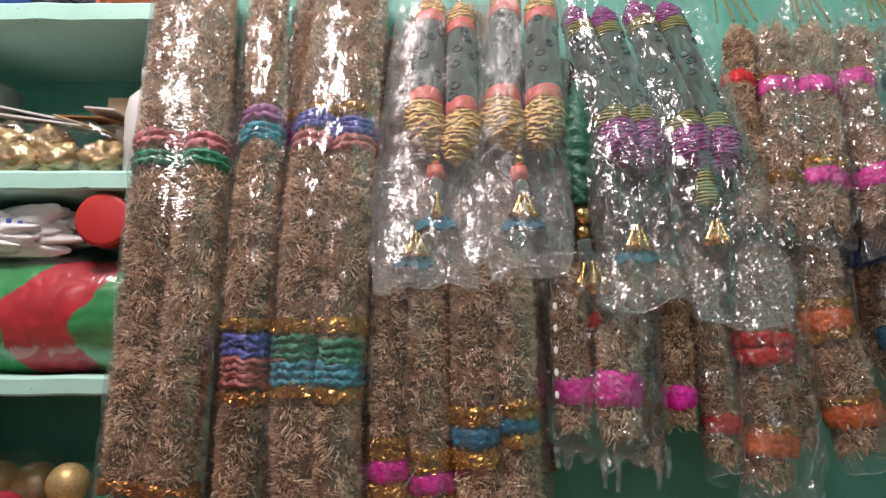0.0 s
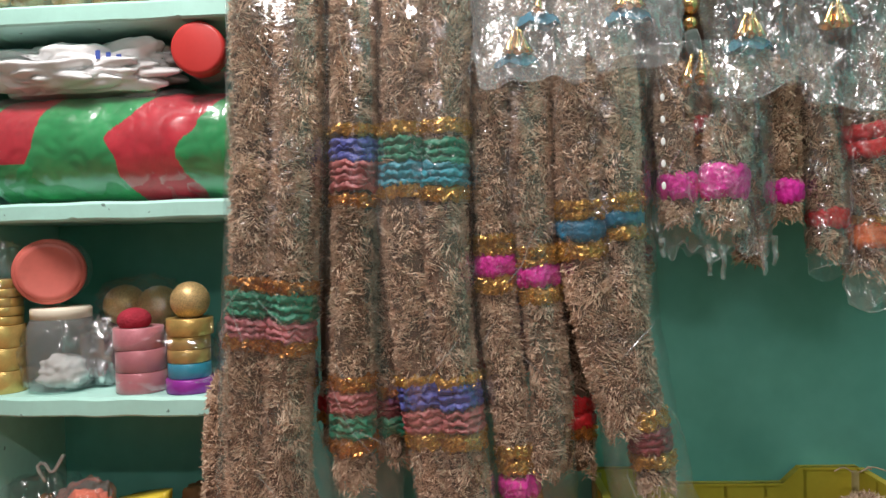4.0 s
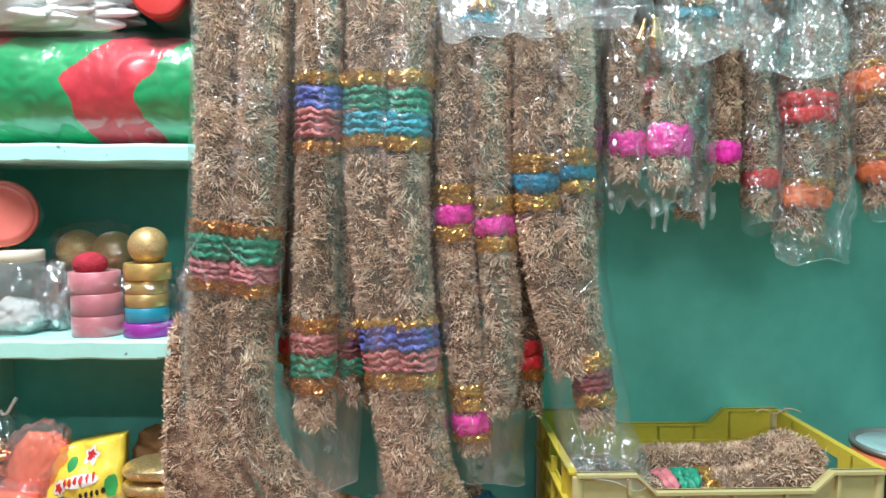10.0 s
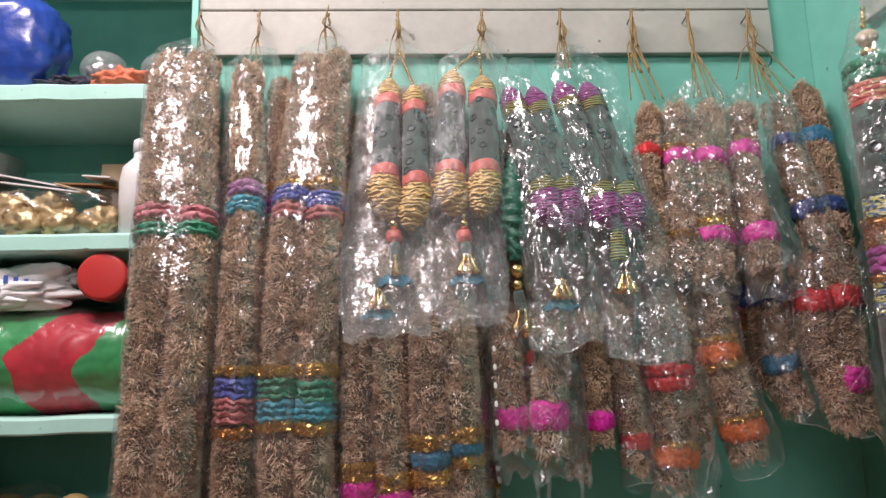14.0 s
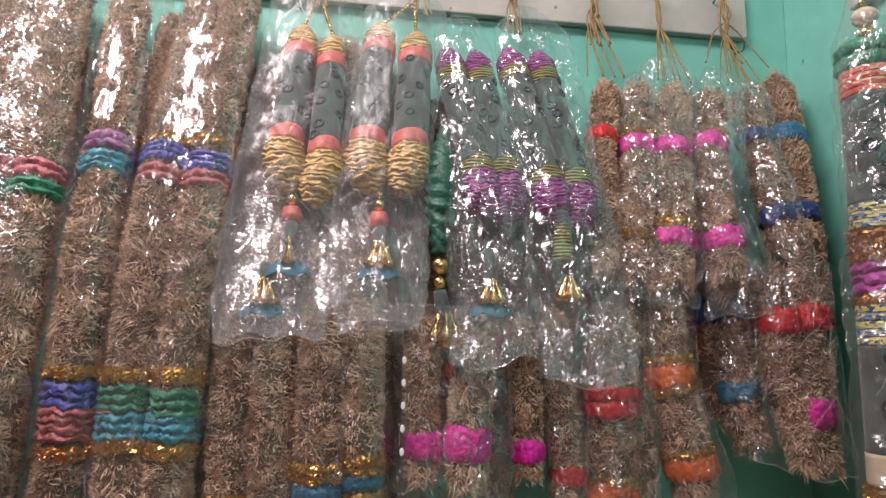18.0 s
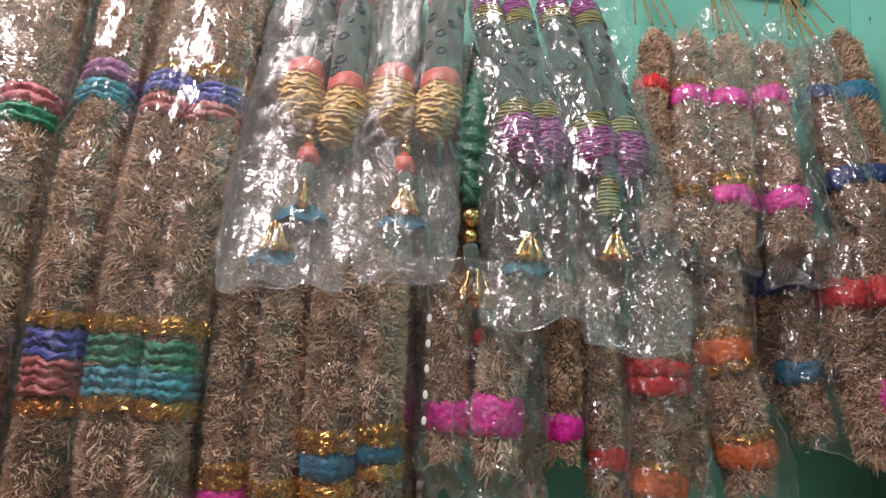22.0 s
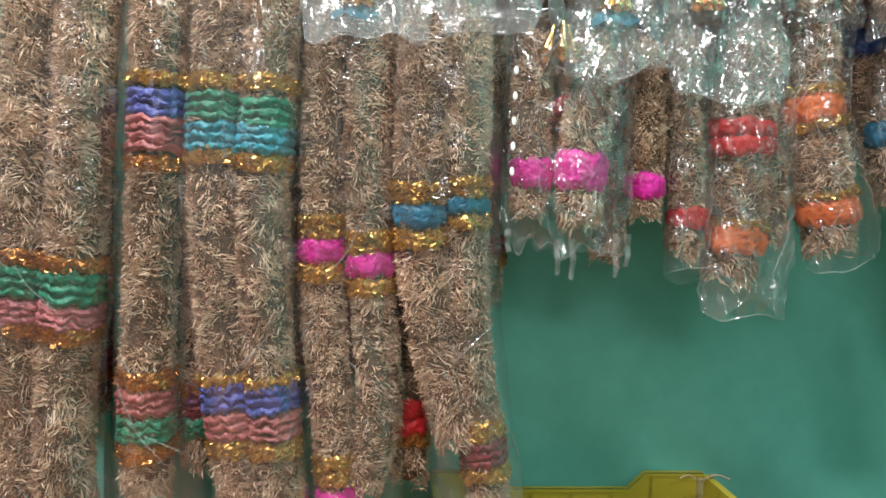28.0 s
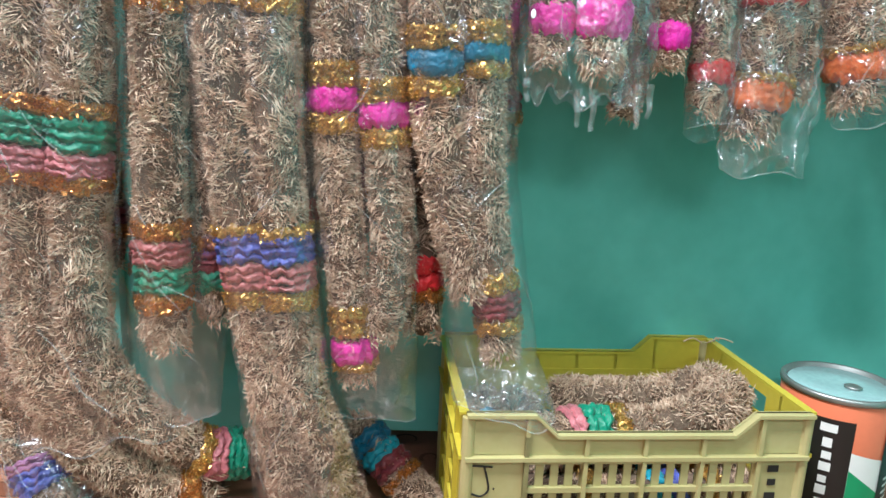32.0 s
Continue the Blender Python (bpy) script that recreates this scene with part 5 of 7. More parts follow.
strand(l2, tidy([(1.04, 0.43), (0.95, 0.436), (0.83, 0.452), (0.77, 0.459), (0.715, 0.455)], 0.033, 0.08), 0.033, [(0.769, 0.032, "red", 1)], 0.9)
bag(l2, [(1.04, 0.40, 0.465, 1.09, 0.07), (0.95, 0.402, 0.468, 1.085, 0.08), (0.80, 0.418, 0.488, 1.09, 0.08), (0.70, 0.42, 0.49, 1.10, 0.05)], FILM_CRISP, crinkle=0.005)
l3 = short(0.54, 1.15, "coir garland with red band and orange pompom, clear bag")
strand(l3, tidy([(1.06, 0.553), (0.93, 0.535), (0.83, 0.535), (0.74, 0.532), (0.685, 0.527)], 0.049, 0.065), 0.049, [(0.894, 0.052, "red", 2), (0.768, 0.018, "gold", 1), (0.742, 0.040, "orange", 1)], 0.9)
strand(l3, tidy([(1.10, 0.60), (0.93, 0.583), (0.83, 0.588), (0.74, 0.59)], 0.03, 0.09), 0.03, (), 0.6, 16000)
bag(l3, [(1.12, 0.53, 0.60, 1.09, 0.05), (1.05, 0.50, 0.62, 1.085, 0.09), (0.92, 0.474, 0.605, 1.08, 0.095), (0.82, 0.472, 0.61, 1.078, 0.10), (0.72, 0.478, 0.605, 1.07, 0.09), (0.66, 0.465, 0.60, 1.08, 0.05), (0.64, 0.47, 0.60, 1.09, 0.02)], FILM_CRISP, crinkle=0.007, crush=((1.12, 0.8), (0.9, 0.7), (0.64, 1.1)))
l4 = short(0.65, 1.15, "coir garland with two orange and gold bands in a clear bag")
strand(l4, tidy([(1.075, 0.625), (0.96, 0.628), (0.86, 0.652), (0.795, 0.667), (0.735, 0.678)], 0.045, 0.055), 0.045, [(0.965, 0.018, "gold", 1), (0.940, 0.040, "orange", 1), (0.912, 0.014, "gold", 1), (0.815, 0.014, "gold", 1), (0.794, 0.038, "orange", 1)], 0.9)
bag(l4, [(1.11, 0.59, 0.655, 1.085, 0.04), (1.06, 0.58, 0.68, 1.08, 0.085), (0.94, 0.582, 0.68, 1.07, 0.095), (0.86, 0.602, 0.705, 1.07, 0.095), (0.76, 0.625, 0.735, 1.07, 0.09), (0.71, 0.63, 0.735, 1.085, 0.04)], FILM_CRISP, crinkle=0.006, crush=((1.11, 0.5), (0.7, 0.5)))
l5 = short(0.78, 1.15, "coir garland with a blue band in a clear bag")
strand(l5, tidy([(1.075, 0.775), (1.0, 0.778), (0.915, 0.780), (0.82, 0.805)], 0.040, 0.10), 0.040, [(1.055, 0.04, "navy", 1), (0.915, 0.034, "sky", 1)], 0.9)
strand(l5, tidy([(1.10, 0.735), (1.05, 0.738), (0.95, 0.74), (0.86, 0.75)], 0.036, 0.13), 0.036, [(1.05, 0.05, "navy", 1)], 0.6, 16000)
bag(l5, [(1.08, 0.745, 0.815, 1.115, 0.06), (1.0, 0.735, 0.822, 1.11, 0.085), (0.90, 0.74, 0.825, 1.108, 0.085), (0.80, 0.765, 0.86, 1.11, 0.06)], FILM_CRISP, crinkle=0.008)
l6 = short(0.87, 1.15, "coir garland with a broad red band and a pink band, bagged")
strand(l6, tidy([(1.13, 0.840), (1.04, 0.838), (0.94, 0.842), (0.86, 0.868), (0.79, 0.885)], 0.040, 0.055), 0.040, [(1.035, 0.044, "red", 1)], 0.9)
strand(l6, tidy([(1.13, 0.902), (1.04, 0.900), (0.94, 0.895), (0.875, 0.890), (0.79, 0.905)], 0.041, 0.05), 0.041, [(1.042, 0.048, "red", 1), (0.875, 0.05, "pink", 1)], 0.9)
bag(l6, [(1.14, 0.81, 0.93, 1.08, 0.06), (1.04, 0.798, 0.938, 1.07, 0.09), (0.94, 0.80, 0.94, 1.065, 0.09), (0.86, 0.825, 0.945, 1.062, 0.09), (0.77, 0.85, 0.955, 1.07, 0.05)], FILM_CRISP, crinkle=0.006, crush=((1.14, 0.4), (0.76, 0.5)))

# ---- the long felt and sequin garland on the side wall ----
def fleck_mat(name, shades, size, rough=0.35):
    """A woven braid of small flat flecks, each in one of a few shades."""
    m = bpy.data.materials.new(name)
    m.use_nodes = True
    n, l = m.node_tree.nodes, m.node_tree.links
    p = n["Principled BSDF"]
    p.inputs["Roughness"].default_value = rough
    tex = n.new("ShaderNodeTexCoord")
    turn = n.new("ShaderNodeMapping")
    turn.inputs["Rotation"].default_value, turn.inputs["Scale"].default_value = (0, radians(35), 0), (1.0, 1.0, 2.2)
    l.new(tex.outputs["Object"], turn.inputs["Vector"])
    v = n.new("ShaderNodeTexVoronoi")
    v.inputs["Scale"].default_value = 1 / size
    l.new(turn.outputs[0], v.inputs["Vector"])
    ramp = n.new("ShaderNodeValToRGB")
    ramp.color_ramp.interpolation = "CONSTANT"
    while len(ramp.color_ramp.elements) < len(shades):
        ramp.color_ramp.elements.new(0.5)
    for k, (e, c) in enumerate(zip(ramp.color_ramp.elements, shades)):
        e.position, e.color = k / len(shades), (*c, 1)
    split = n.new("ShaderNodeSeparateColor")
    l.new(v.outputs["Color"], split.inputs[0])
    l.new(split.outputs[0], ramp.inputs["Fac"])
    l.new(ramp.outputs["Color"], p.inputs["Base Color"])
    bn = n.new("ShaderNodeBump")
    bn.inputs["Strength"].default_value, bn.inputs["Distance"].default_value = 0.8, 0.002
    l.new(v.outputs["Distance"], bn.inputs["Height"])
    l.new(bn.outputs["Normal"], p.inputs["Normal"])
    return m


SEQ = fleck_mat("sequin_braid", ((0.70, 0.62, 0.16), (0.62, 0.62, 0.45), (0.10, 0.20, 0.38), (0.72, 0.66, 0.22), (0.05, 0.10, 0.14)), 0.0075)
CORALFLECK = fleck_mat("coral_braid", ((0.62, 0.13, 0.10), (0.68, 0.20, 0.14), (0.60, 0.40, 0.20), (0.50, 0.09, 0.08)), 0.009)
SEQ_BLUE = fleck_mat("blue_sequin_braid", ((0.12, 0.22, 0.42), (0.62, 0.58, 0.22), (0.16, 0.26, 0.34), (0.60, 0.60, 0.48), (0.04, 0.08, 0.12)), 0.0075)
LACE = mat("beige_lace", (0.62, 0.52, 0.38), 0.8, vary=0.1, scale=60)
LACE_DARK = mat("lace_print", (0.12, 0.07, 0.04), 0.7)
sg = thing("sequin_garland", (0.90, 0.90, 1.62), "long double garland of green felt, sequin braid and satin, bagged", "garland")


def side_column(x, y, radius, rows, seed, top):
    z = top
    for kind, h, mt, label in rows:
        a, b = (x, y, z), (x, y, z - h)
        if kind == "felt":
            ob = along(sg, "felt_tube", [a, (x, y, z - h / 2), b], [radius, radius, radius], FELT, label, 28)
            eyelets(ob, a, b, radius, max(4, int(h / 0.011)), seed + int(z * 100), 0.0112, root=sg)
        elif kind == "braid":
            rows = max(1, round(h / 0.011))
            for k in range(rows):
                za, zb = z - h * k / rows, z - h * (k + 1) / rows
                row_mat = mt if mt is CORALFLECK else (SEQ if k % 2 == 0 else SEQ_BLUE)
                along(sg, "sequin_braid", [(x, y, za), (x, y, (za + zb) / 2), (x, y, zb + 0.001)], [radius * 1.0, radius * 1.012, radius * 1.0], row_mat, label, 28, step=0.002)
        elif kind == "lace":
            along(sg, "lace_band", [a, (x, y, z - h / 2), b], [radius * 1.03, radius * 1.03, radius * 1.03], mt, label, 28)
            inv = sg.matrix_world.inverted()
            for k in range(7):
                bm = box(0.009, 0.001, 0.009, 0.0, (0, 0, 0))
                me = bpy.data.meshes.new("lace_motif")
                bm.to_mesh(me)
                bm.free()
                an = (k - 3) * 0.3
                me.transform(inv @ Matrix.Translation((x + radius * 1.035 * math.sin(an), y - radius * 1.035 * math.cos(an), z - h / 2 + (0.008 if k % 2 else -0.006))) @ pose(0, 0, 0, 0, 45, math.degrees(an)))
                part("lace_motif", me, LACE_DARK, sg, "dark printed lace motif")
        else:
            n = max(1, round(h / 0.018))
            for k in range(n):
                SEED[0] += 1
                zz = z - h * k / n
                pts, at = curve_points([(x, y, zz + 0.002), (x, y, zz - h / n / 2), (x, y, zz - h / n - 0.002)], 0.003)
                tin_like = "tinsel" in label
                v, f = tinsel_ring(pts, at, 0.001, at[-1] - 0.001, radius * 1.06, SEED[0] * 0.4, 300) if tin_like else pleated_ring(pts, at, 0.001, at[-1] - 0.001, radius * 1.06, 0.007, SEED[0] * 0.4)
                part("tinsel_band" if tin_like else "satin_band", mesh_of("satin_band", moved(v, sg.matrix_world.inverted()), f, not tin_like), mt, sg, label)
        z -= h


S = SATIN
side_column(0.862, 0.895, 0.042, [("satin", 0.045, S["green"], "gathered green satin"), ("braid", 0.042, CORALFLECK, "coral braid"), ("felt", 0.165, None, "dark green felt with eyelets"), ("braid", 0.038, SEQ, "yellow and blue sequin braid"),
             ("satin", 0.05, TINSEL_ORANGE, "brown tinsel"), ("satin", 0.048, S["magenta"], "plum satin"), ("satin", 0.014, TINSEL_ORANGE, "brown tinsel"), ("braid", 0.058, SEQ, "yellow and blue sequin braid"), ("felt", 0.15, None, "dark green felt with eyelets"), ("lace", 0.045, LACE, "beige lace band"), ("satin", 0.05, TINSEL, "gold tinsel"), ("satin", 0.09, S["blue"], "violet satin")], 100, 1.450)
side_column(0.956, 0.895, 0.046, [("satin", 0.055, S["green"], "gathered green satin"), ("braid", 0.045, CORALFLECK, "coral braid"), ("felt", 0.15, None, "dark green felt with eyelets"), ("braid", 0.05, SEQ, "yellow and blue sequin braid"),
             ("satin", 0.014, TINSEL_ORANGE, "brown tinsel"), ("satin", 0.062, S["magenta"], "plum satin"), ("satin", 0.025, TINSEL_ORANGE, "brown tinsel"), ("braid", 0.028, SEQ_BLUE, "blue sequin braid"), ("braid", 0.03, SEQ, "yellow sequin braid"), ("felt", 0.165, None, "dark green felt with eyelets"), ("lace", 0.045, LACE, "beige lace band"), ("satin", 0.03, TINSEL, "gold tinsel"), ("satin", 0.09, S["blue"], "violet satin")], 200, 1.468)
for _x, _z in ((0.862, 1.462), (0.946, 1.485)):
    sphere(sg, "bead", (_x, 0.895, _z + 0.008), 0.014, BRASS, "brass bead")
    sphere(sg, "bead", (_x, 0.895, _z + 0.036), 0.019, IRON if _x > 0.9 else LACE, "striped bead", 0.8)
    for _k in range(5):
        sphere(sg, "chain_bead", (_x + 0.004 * _k, 0.90 + 0.004 * _k, _z + 0.062 + 0.011 * _k), 0.0052, BRASS, ring=8)
bag(sg, [(1.60, 0.88, 0.95, 0.88, 0.02), (1.53, 0.832, 1.01, 0.845, 0.07), (1.45, 0.815, 1.028, 0.838, 0.11), (1.25, 0.81, 1.034, 0.835, 0.12), (1.0, 0.806, 1.03, 0.835, 0.12), (0.80, 0.803, 1.028, 0.835, 0.12), (0.62, 0.803, 1.025, 0.84, 0.10)], FILM_CRISP, crinkle=0.004, freq=14, crush=((1.6, 0.3), (1.4, 0.8), (0.9, 0.8), (0.6, 0.4)))
sg2 = thing("sequin_garland", (1.01, 0.98, 1.55), "second felt and sequin garland hanging behind, against the side wall", "garland")
along(sg2, "felt_tube", [(1.005, 1.0, 1.45), (1.005, 1.0, 1.1), (1.0, 1.0, 0.95)], [0.036, 0.038, 0.038], FELT, "dark green felt tube", 20)
along(sg2, "sequin_braid", [(1.0, 1.0, 0.95), (1.0, 1.0, 0.85), (1.0, 1.0, 0.70)], [0.038, 0.039, 0.038], SEQ, "yellow striped braid", 20, ribs=(5, 0.03, 0))
side_board = thing("side_board", (1.036, 0.62, 1.70), "white board with a dark end fixed on the side wall", "board")
part("plank", box(0.022, 1.0, 0.11, 0.003, (0, 0, 0)), BOARD, side_board)
cord(sg, [(0.86, 0.90, 1.60), (0.93, 0.90, 1.66), (1.02, 0.90, 1.72)], 0.002, STRING)
cord(sg, [(0.94, 0.90, 1.60), (0.98, 0.90, 1.66), (1.022, 0.90, 1.72)], 0.002, STRING)

# ---- crate, tin and the coir lying low ----
# one plastic throughout; the paler front colour carries the light falling on it
YELLOW = mat("dusty_yellow_plastic", (0.50, 0.44, 0.21), 0.5, vary=0.10, scale=9, bump=0.06, bump_scale=90, second=(0.42, 0.36, 0.15))
YELLOW_DEEP = mat("yellow_crate_plastic", (0.55, 0.45, 0.045), 0.38, vary=0.10, scale=9, bump=0.05, bump_scale=90)
INK = mat("black_marker", (0.015, 0.015, 0.015), 0.6)
CRATE_M = pose(0.110, 0.985, 0, 0, 0, 2.2)
crate = thing("plastic_crate", (0.110, 0.985, 0), "yellow slotted plastic crate holding coir garlands", "crate", turn=2.2)
CW, CD, CH, LOW = 0.50, 0.325, 0.298, 0.268


def joined(boxes, bevel=0.0012):
    """Many small bars as one mesh."""
    v, f = [], []
    for x0, x1, y0, y1, z0, z1 in boxes:
        e = len(v)
        v += [(x0, y0, z0), (x1, y0, z0), (x1, y1, z0), (x0, y1, z0), (x0, y0, z1), (x1, y0, z1), (x1, y1, z1), (x0, y1, z1)]
        f += [(e, e + 3, e + 2, e + 1), (e + 4, e + 5, e + 6, e + 7), (e, e + 1, e + 5, e + 4), (e + 1, e + 2, e + 6, e + 5), (e + 2, e + 3, e + 7, e + 6), (e + 3, e, e + 4, e + 7)]
    return v, f


def crate_wall(width, cols, left, right, handle):
    """One side: corner panels, slotted grid, ledges, and a rim that dips in the middle."""
    b = [(0, left, 0, 0.004, 0, 0.236), (width - right, width, 0, 0.004, 0, 0.236)]
    cell = (width - left - right) / cols
    rows = 5
    rh = 0.222 / rows
    for i in range(cols):
        x0 = left + i * cell
        for k in range(5):
            xa = x0 + (k - 0.5) * cell / 4 + cell / 8
            b.append((max(left, xa - 0.0058), min(width - right, xa + 0.0058), 0.0005, 0.0035, 0, 0.236))
        b.append((x0 - 0.003, x0 + 0.003, -0.007, 0.004, 0, LOW - 0.004))
    b.append((width - right - 0.003, width - right + 0.003, -0.007, 0.004, 0, CH - 0.004))
    b.append((left - 0.003, left + 0.003, -0.007, 0.004, 0, CH - 0.004))
    for r in range(rows + 1):
        z = r * rh
        b.append((left, width - right, -0.004, 0.0045, z, z + 0.008))
    b.append((0, width, -0.009, 0.005, 0.228, 0.234))
    if left > 0.09:
        b.append((left, width - right, 0.001, 0.003, 0.15, 0.235))
    rim = []
    if handle:
        m = width / 2
        rim += [(0, m - 0.055, 0, 0.004, 0.236, LOW + 0.006), (m + 0.055, width, 0, 0.004, 0.236, LOW + 0.006)]
        rim.append((m - 0.0551, m + 0.0551, 0.0002, 0.0038, 0.2345, 0.240))
        rim += [(0, width, 0, 0.004, LOW + 0.006, CH - 0.0052), (0.0045, width - 0.0045, -0.0098, 0.0038, CH - 0.005, CH - 0.0012)]
    v, f = joined(b + rim)
    if not handle:
        e = len(v)
        s = [(0, CH), (left + 0.010, CH), (left + 0.042, LOW), (width - right - 0.042, LOW), (width - right - 0.010, CH), (width, CH)]
        for y0, y1, drop in ((0, 0.004, None), (-0.010, 0.006, 0.005)):
            e = len(v)
            for x, z in s:
                zb = 0.234 if drop is None else z - drop
                v += [(x, y0, zb), (x, y1, zb), (x, y0, z), (x, y1, z)]
            for i in range(len(s) - 1):
                a, c = e + 4 * i, e + 4 * (i + 1)
                f += [(a, c, c + 2, a + 2), (a + 1, a + 3, c + 3, c + 1), (a + 2, c + 2, c + 3, a + 3), (a, a + 1, c + 1, c)]
            f += [(e, e + 2, e + 3, e + 1), (a + 4, a + 5, a + 7, a + 6)]
    return v, f


for _nm, _w, _c, _l, _r, _h, _m in (("front_wall", CW, 4, 0.086, 0.074, False, pose(0, 0, 0)), ("back_wall", CW, 4, 0.10, 0.10, False, pose(CW, CD, 0, 0, 0, 180)),
                                    ("side_wall", CD, 2, 0.07, 0.07, True, pose(0, CD, 0, 0, 0, -90)), ("side_wall", CD, 2, 0.07, 0.07, True, pose(CW, 0, 0, 0, 0, 90))):
    v, f = crate_wall(_w, _c, _l, _r, _h)
    part(_nm, mesh_of(_nm, moved(v, _m), f, False), YELLOW if _nm == "front_wall" else YELLOW_DEEP, crate)
part("bottom", box(CW - 0.01, CD - 0.01, 0.006, 0.001, (CW / 2, CD / 2, 0.004)), YELLOW, crate)
for _x, _y in ((0.004, 0.004), (CW - 0.004, 0.004), (0.004, CD - 0.004), (CW - 0.004, CD - 0.004)):
    v, f = lathe([(0.0095, 0.001), (0.0095, CH - 0.008), (0.0088, CH - 0.0065)], 14)
    part("corner_post", mesh_of("corner_post", moved(v, Matrix.Translation((_x, _y, 0))), f, False), YELLOW, crate)


def stroke(parent, ctrl, width, m):
    pts, at = curve_points([(x, 0, z) for x, z in ctrl], 0.003)
    v, f = lathe_along(pts, np.full(len(pts), width), 5, 0.35)
    return part("ink_stroke", mesh_of("ink_stroke", moved(v, m), f), INK, parent, "black marker stroke")


WM = Matrix.Translation((0, -0.0012, 0))
stroke(crate, [(0.010, 0.219), (0.040, 0.217)], 0.0016, WM)
stroke(crate, [(0.028, 0.218), (0.034, 0.195), (0.035, 0.180), (0.025, 0.172), (0.012, 0.176)], 0.0016, WM)
stroke(crate, [(0.042, 0.184), (0.044, 0.183)], 0.0016, WM)
stroke(crate, [(0.018, 0.152), (0.020, 0.125), (0.021, 0.103)], 0.0016, WM)
stroke(crate, [(0.008, 0.146), (0.023, 0.156), (0.040, 0.147), (0.040, 0.131), (0.020, 0.126)], 0.0016, WM)
for _k, _w in enumerate((0.016, 0.012, 0.016, 0.010, 0.014, 0.016, 0.012, 0.014)):
    part("ink_bar", box(_w, 0.001, 0.010, 0.0, (0.452, -0.0015, 0.212 - 0.0215 * _k)), INK, crate, "black marker bar")

cg = thing("coir_garland", (0.40, 1.12, 0.15), "coir garland with rose, green and gold bands lying in a crate", "garland", "garlands in the crate")
strand(cg, [(0.215, 1.055, 0.20), (0.275, 1.075, 0.222), (0.34, 1.085, 0.222), (0.43, 1.095, 0.226), (0.52, 1.12, 0.245), (0.565, 1.16, 0.255), (0.56, 1.205, 0.258)], 0.044,
       [((0.075,), 0.020, "rose", 1), ((0.110,), 0.042, "green", 2), ((0.147,), 0.024, "gold", 1)], 0.4)
strand(cg, [(0.27, 1.20, 0.235), (0.34, 1.19, 0.235), (0.44, 1.185, 0.24), (0.53, 1.205, 0.25), (0.565, 1.235, 0.255)], 0.038, [], 0.4)
cg2 = thing("coir_garland", (0.36, 1.12, 0.02), "coir garlands packed in the bottom of a crate", "garland", "garlands in the crate")
for _z, _o in ((0.055, 0.0), (0.135, 0.02)):
    for _y in (1.045, 1.125, 1.205):
        strand(cg2, [(0.14, _y - 0.01, _z), (0.26, _y, _z + 0.006), (0.42, _y + 0.008, _z), (0.585, _y + 0.02, _z + 0.004)], 0.040,
               [((0.10 + _o * 3,), 0.03, "gold", 1), ((0.25 + _o,), 0.024, "teal" if _z > 0.1 else "red", 1), ((0.28 + _o,), 0.024, "blue" if _z > 0.1 else "green", 1), ((0.36,), 0.03, "gold", 1)], 0.3, 9000)
strand(cg2, [(0.155, 1.045, 0.185), (0.165, 1.14, 0.20), (0.165, 1.26, 0.19)], 0.040, [((0.08,), 0.024, "sky", 1)], 0.3, 16000)
strand(cg2, [(0.235, 1.13, 0.19), (0.235, 1.20, 0.195), (0.225, 1.28, 0.18)], 0.040, [], 0.3, 16000)
for _k, (_x, _y, _a) in enumerate(((0.585, 1.30, 0.3), (0.60, 1.305, 1.4), (0.575, 1.298, 2.4))):
    cord(cg, [(_x, _y, 0.296), (_x + 0.025 * math.cos(_a), _y, 0.306), (_x + 0.05 * math.cos(_a), _y - 0.004, 0.300)], 0.0014, COIR, "loose_fibre")

TINGREY = mat("tin_metal", (0.36, 0.37, 0.36), 0.42, 0.8, vary=0.12, scale=20)
LID_FILM = mat("tin_lid_plastic", (0.30, 0.46, 0.46), 0.25, vary=0.2, scale=12, coat=0.4)
CORALPRINT = mat("coral_print", (0.75, 0.20, 0.10), 0.35, vary=0.06)
BLACKPRINT = mat("black_print", (0.015, 0.014, 0.013), 0.35, vary=0.1)
WHITEPRINT = mat("white_print_label", (0.82, 0.82, 0.80), 0.35, vary=0.04)
GREENPRINT = mat("green_print", (0.02, 0.30, 0.12), 0.35, vary=0.06)
tin = thing("paint_tin", (0.757, 1.165, 0), "round tin with a coral, black, white and green printed label", "tin")
TR = 0.087
v, f = lathe([(TR - 0.003, 0), (TR, 0.002), (TR, 0.272), (TR - 0.001, 0.274)], 48)
part("body", mesh_of("body", v, f), CORALPRINT, tin)
v, f = lathe([(TR - 0.001, 0.272), (TR + 0.003, 0.274), (TR + 0.003, 0.281), (TR, 0.284), (TR - 0.004, 0.283), (TR - 0.006, 0.275), (0.004, 0.274)], 48)
part("rim_and_lid", mesh_of("rim_and_lid", v, f), TINGREY, tin, "metal rim and sunken lid")
v, f = lathe([(TR - 0.007, 0.2752), (TR - 0.010, 0.2775), (0.03, 0.2778), (0.004, 0.2772)], 40)
part("lid_film", mesh_of("lid_film", v, f), LID_FILM, tin, "greenish clear plastic over the lid")


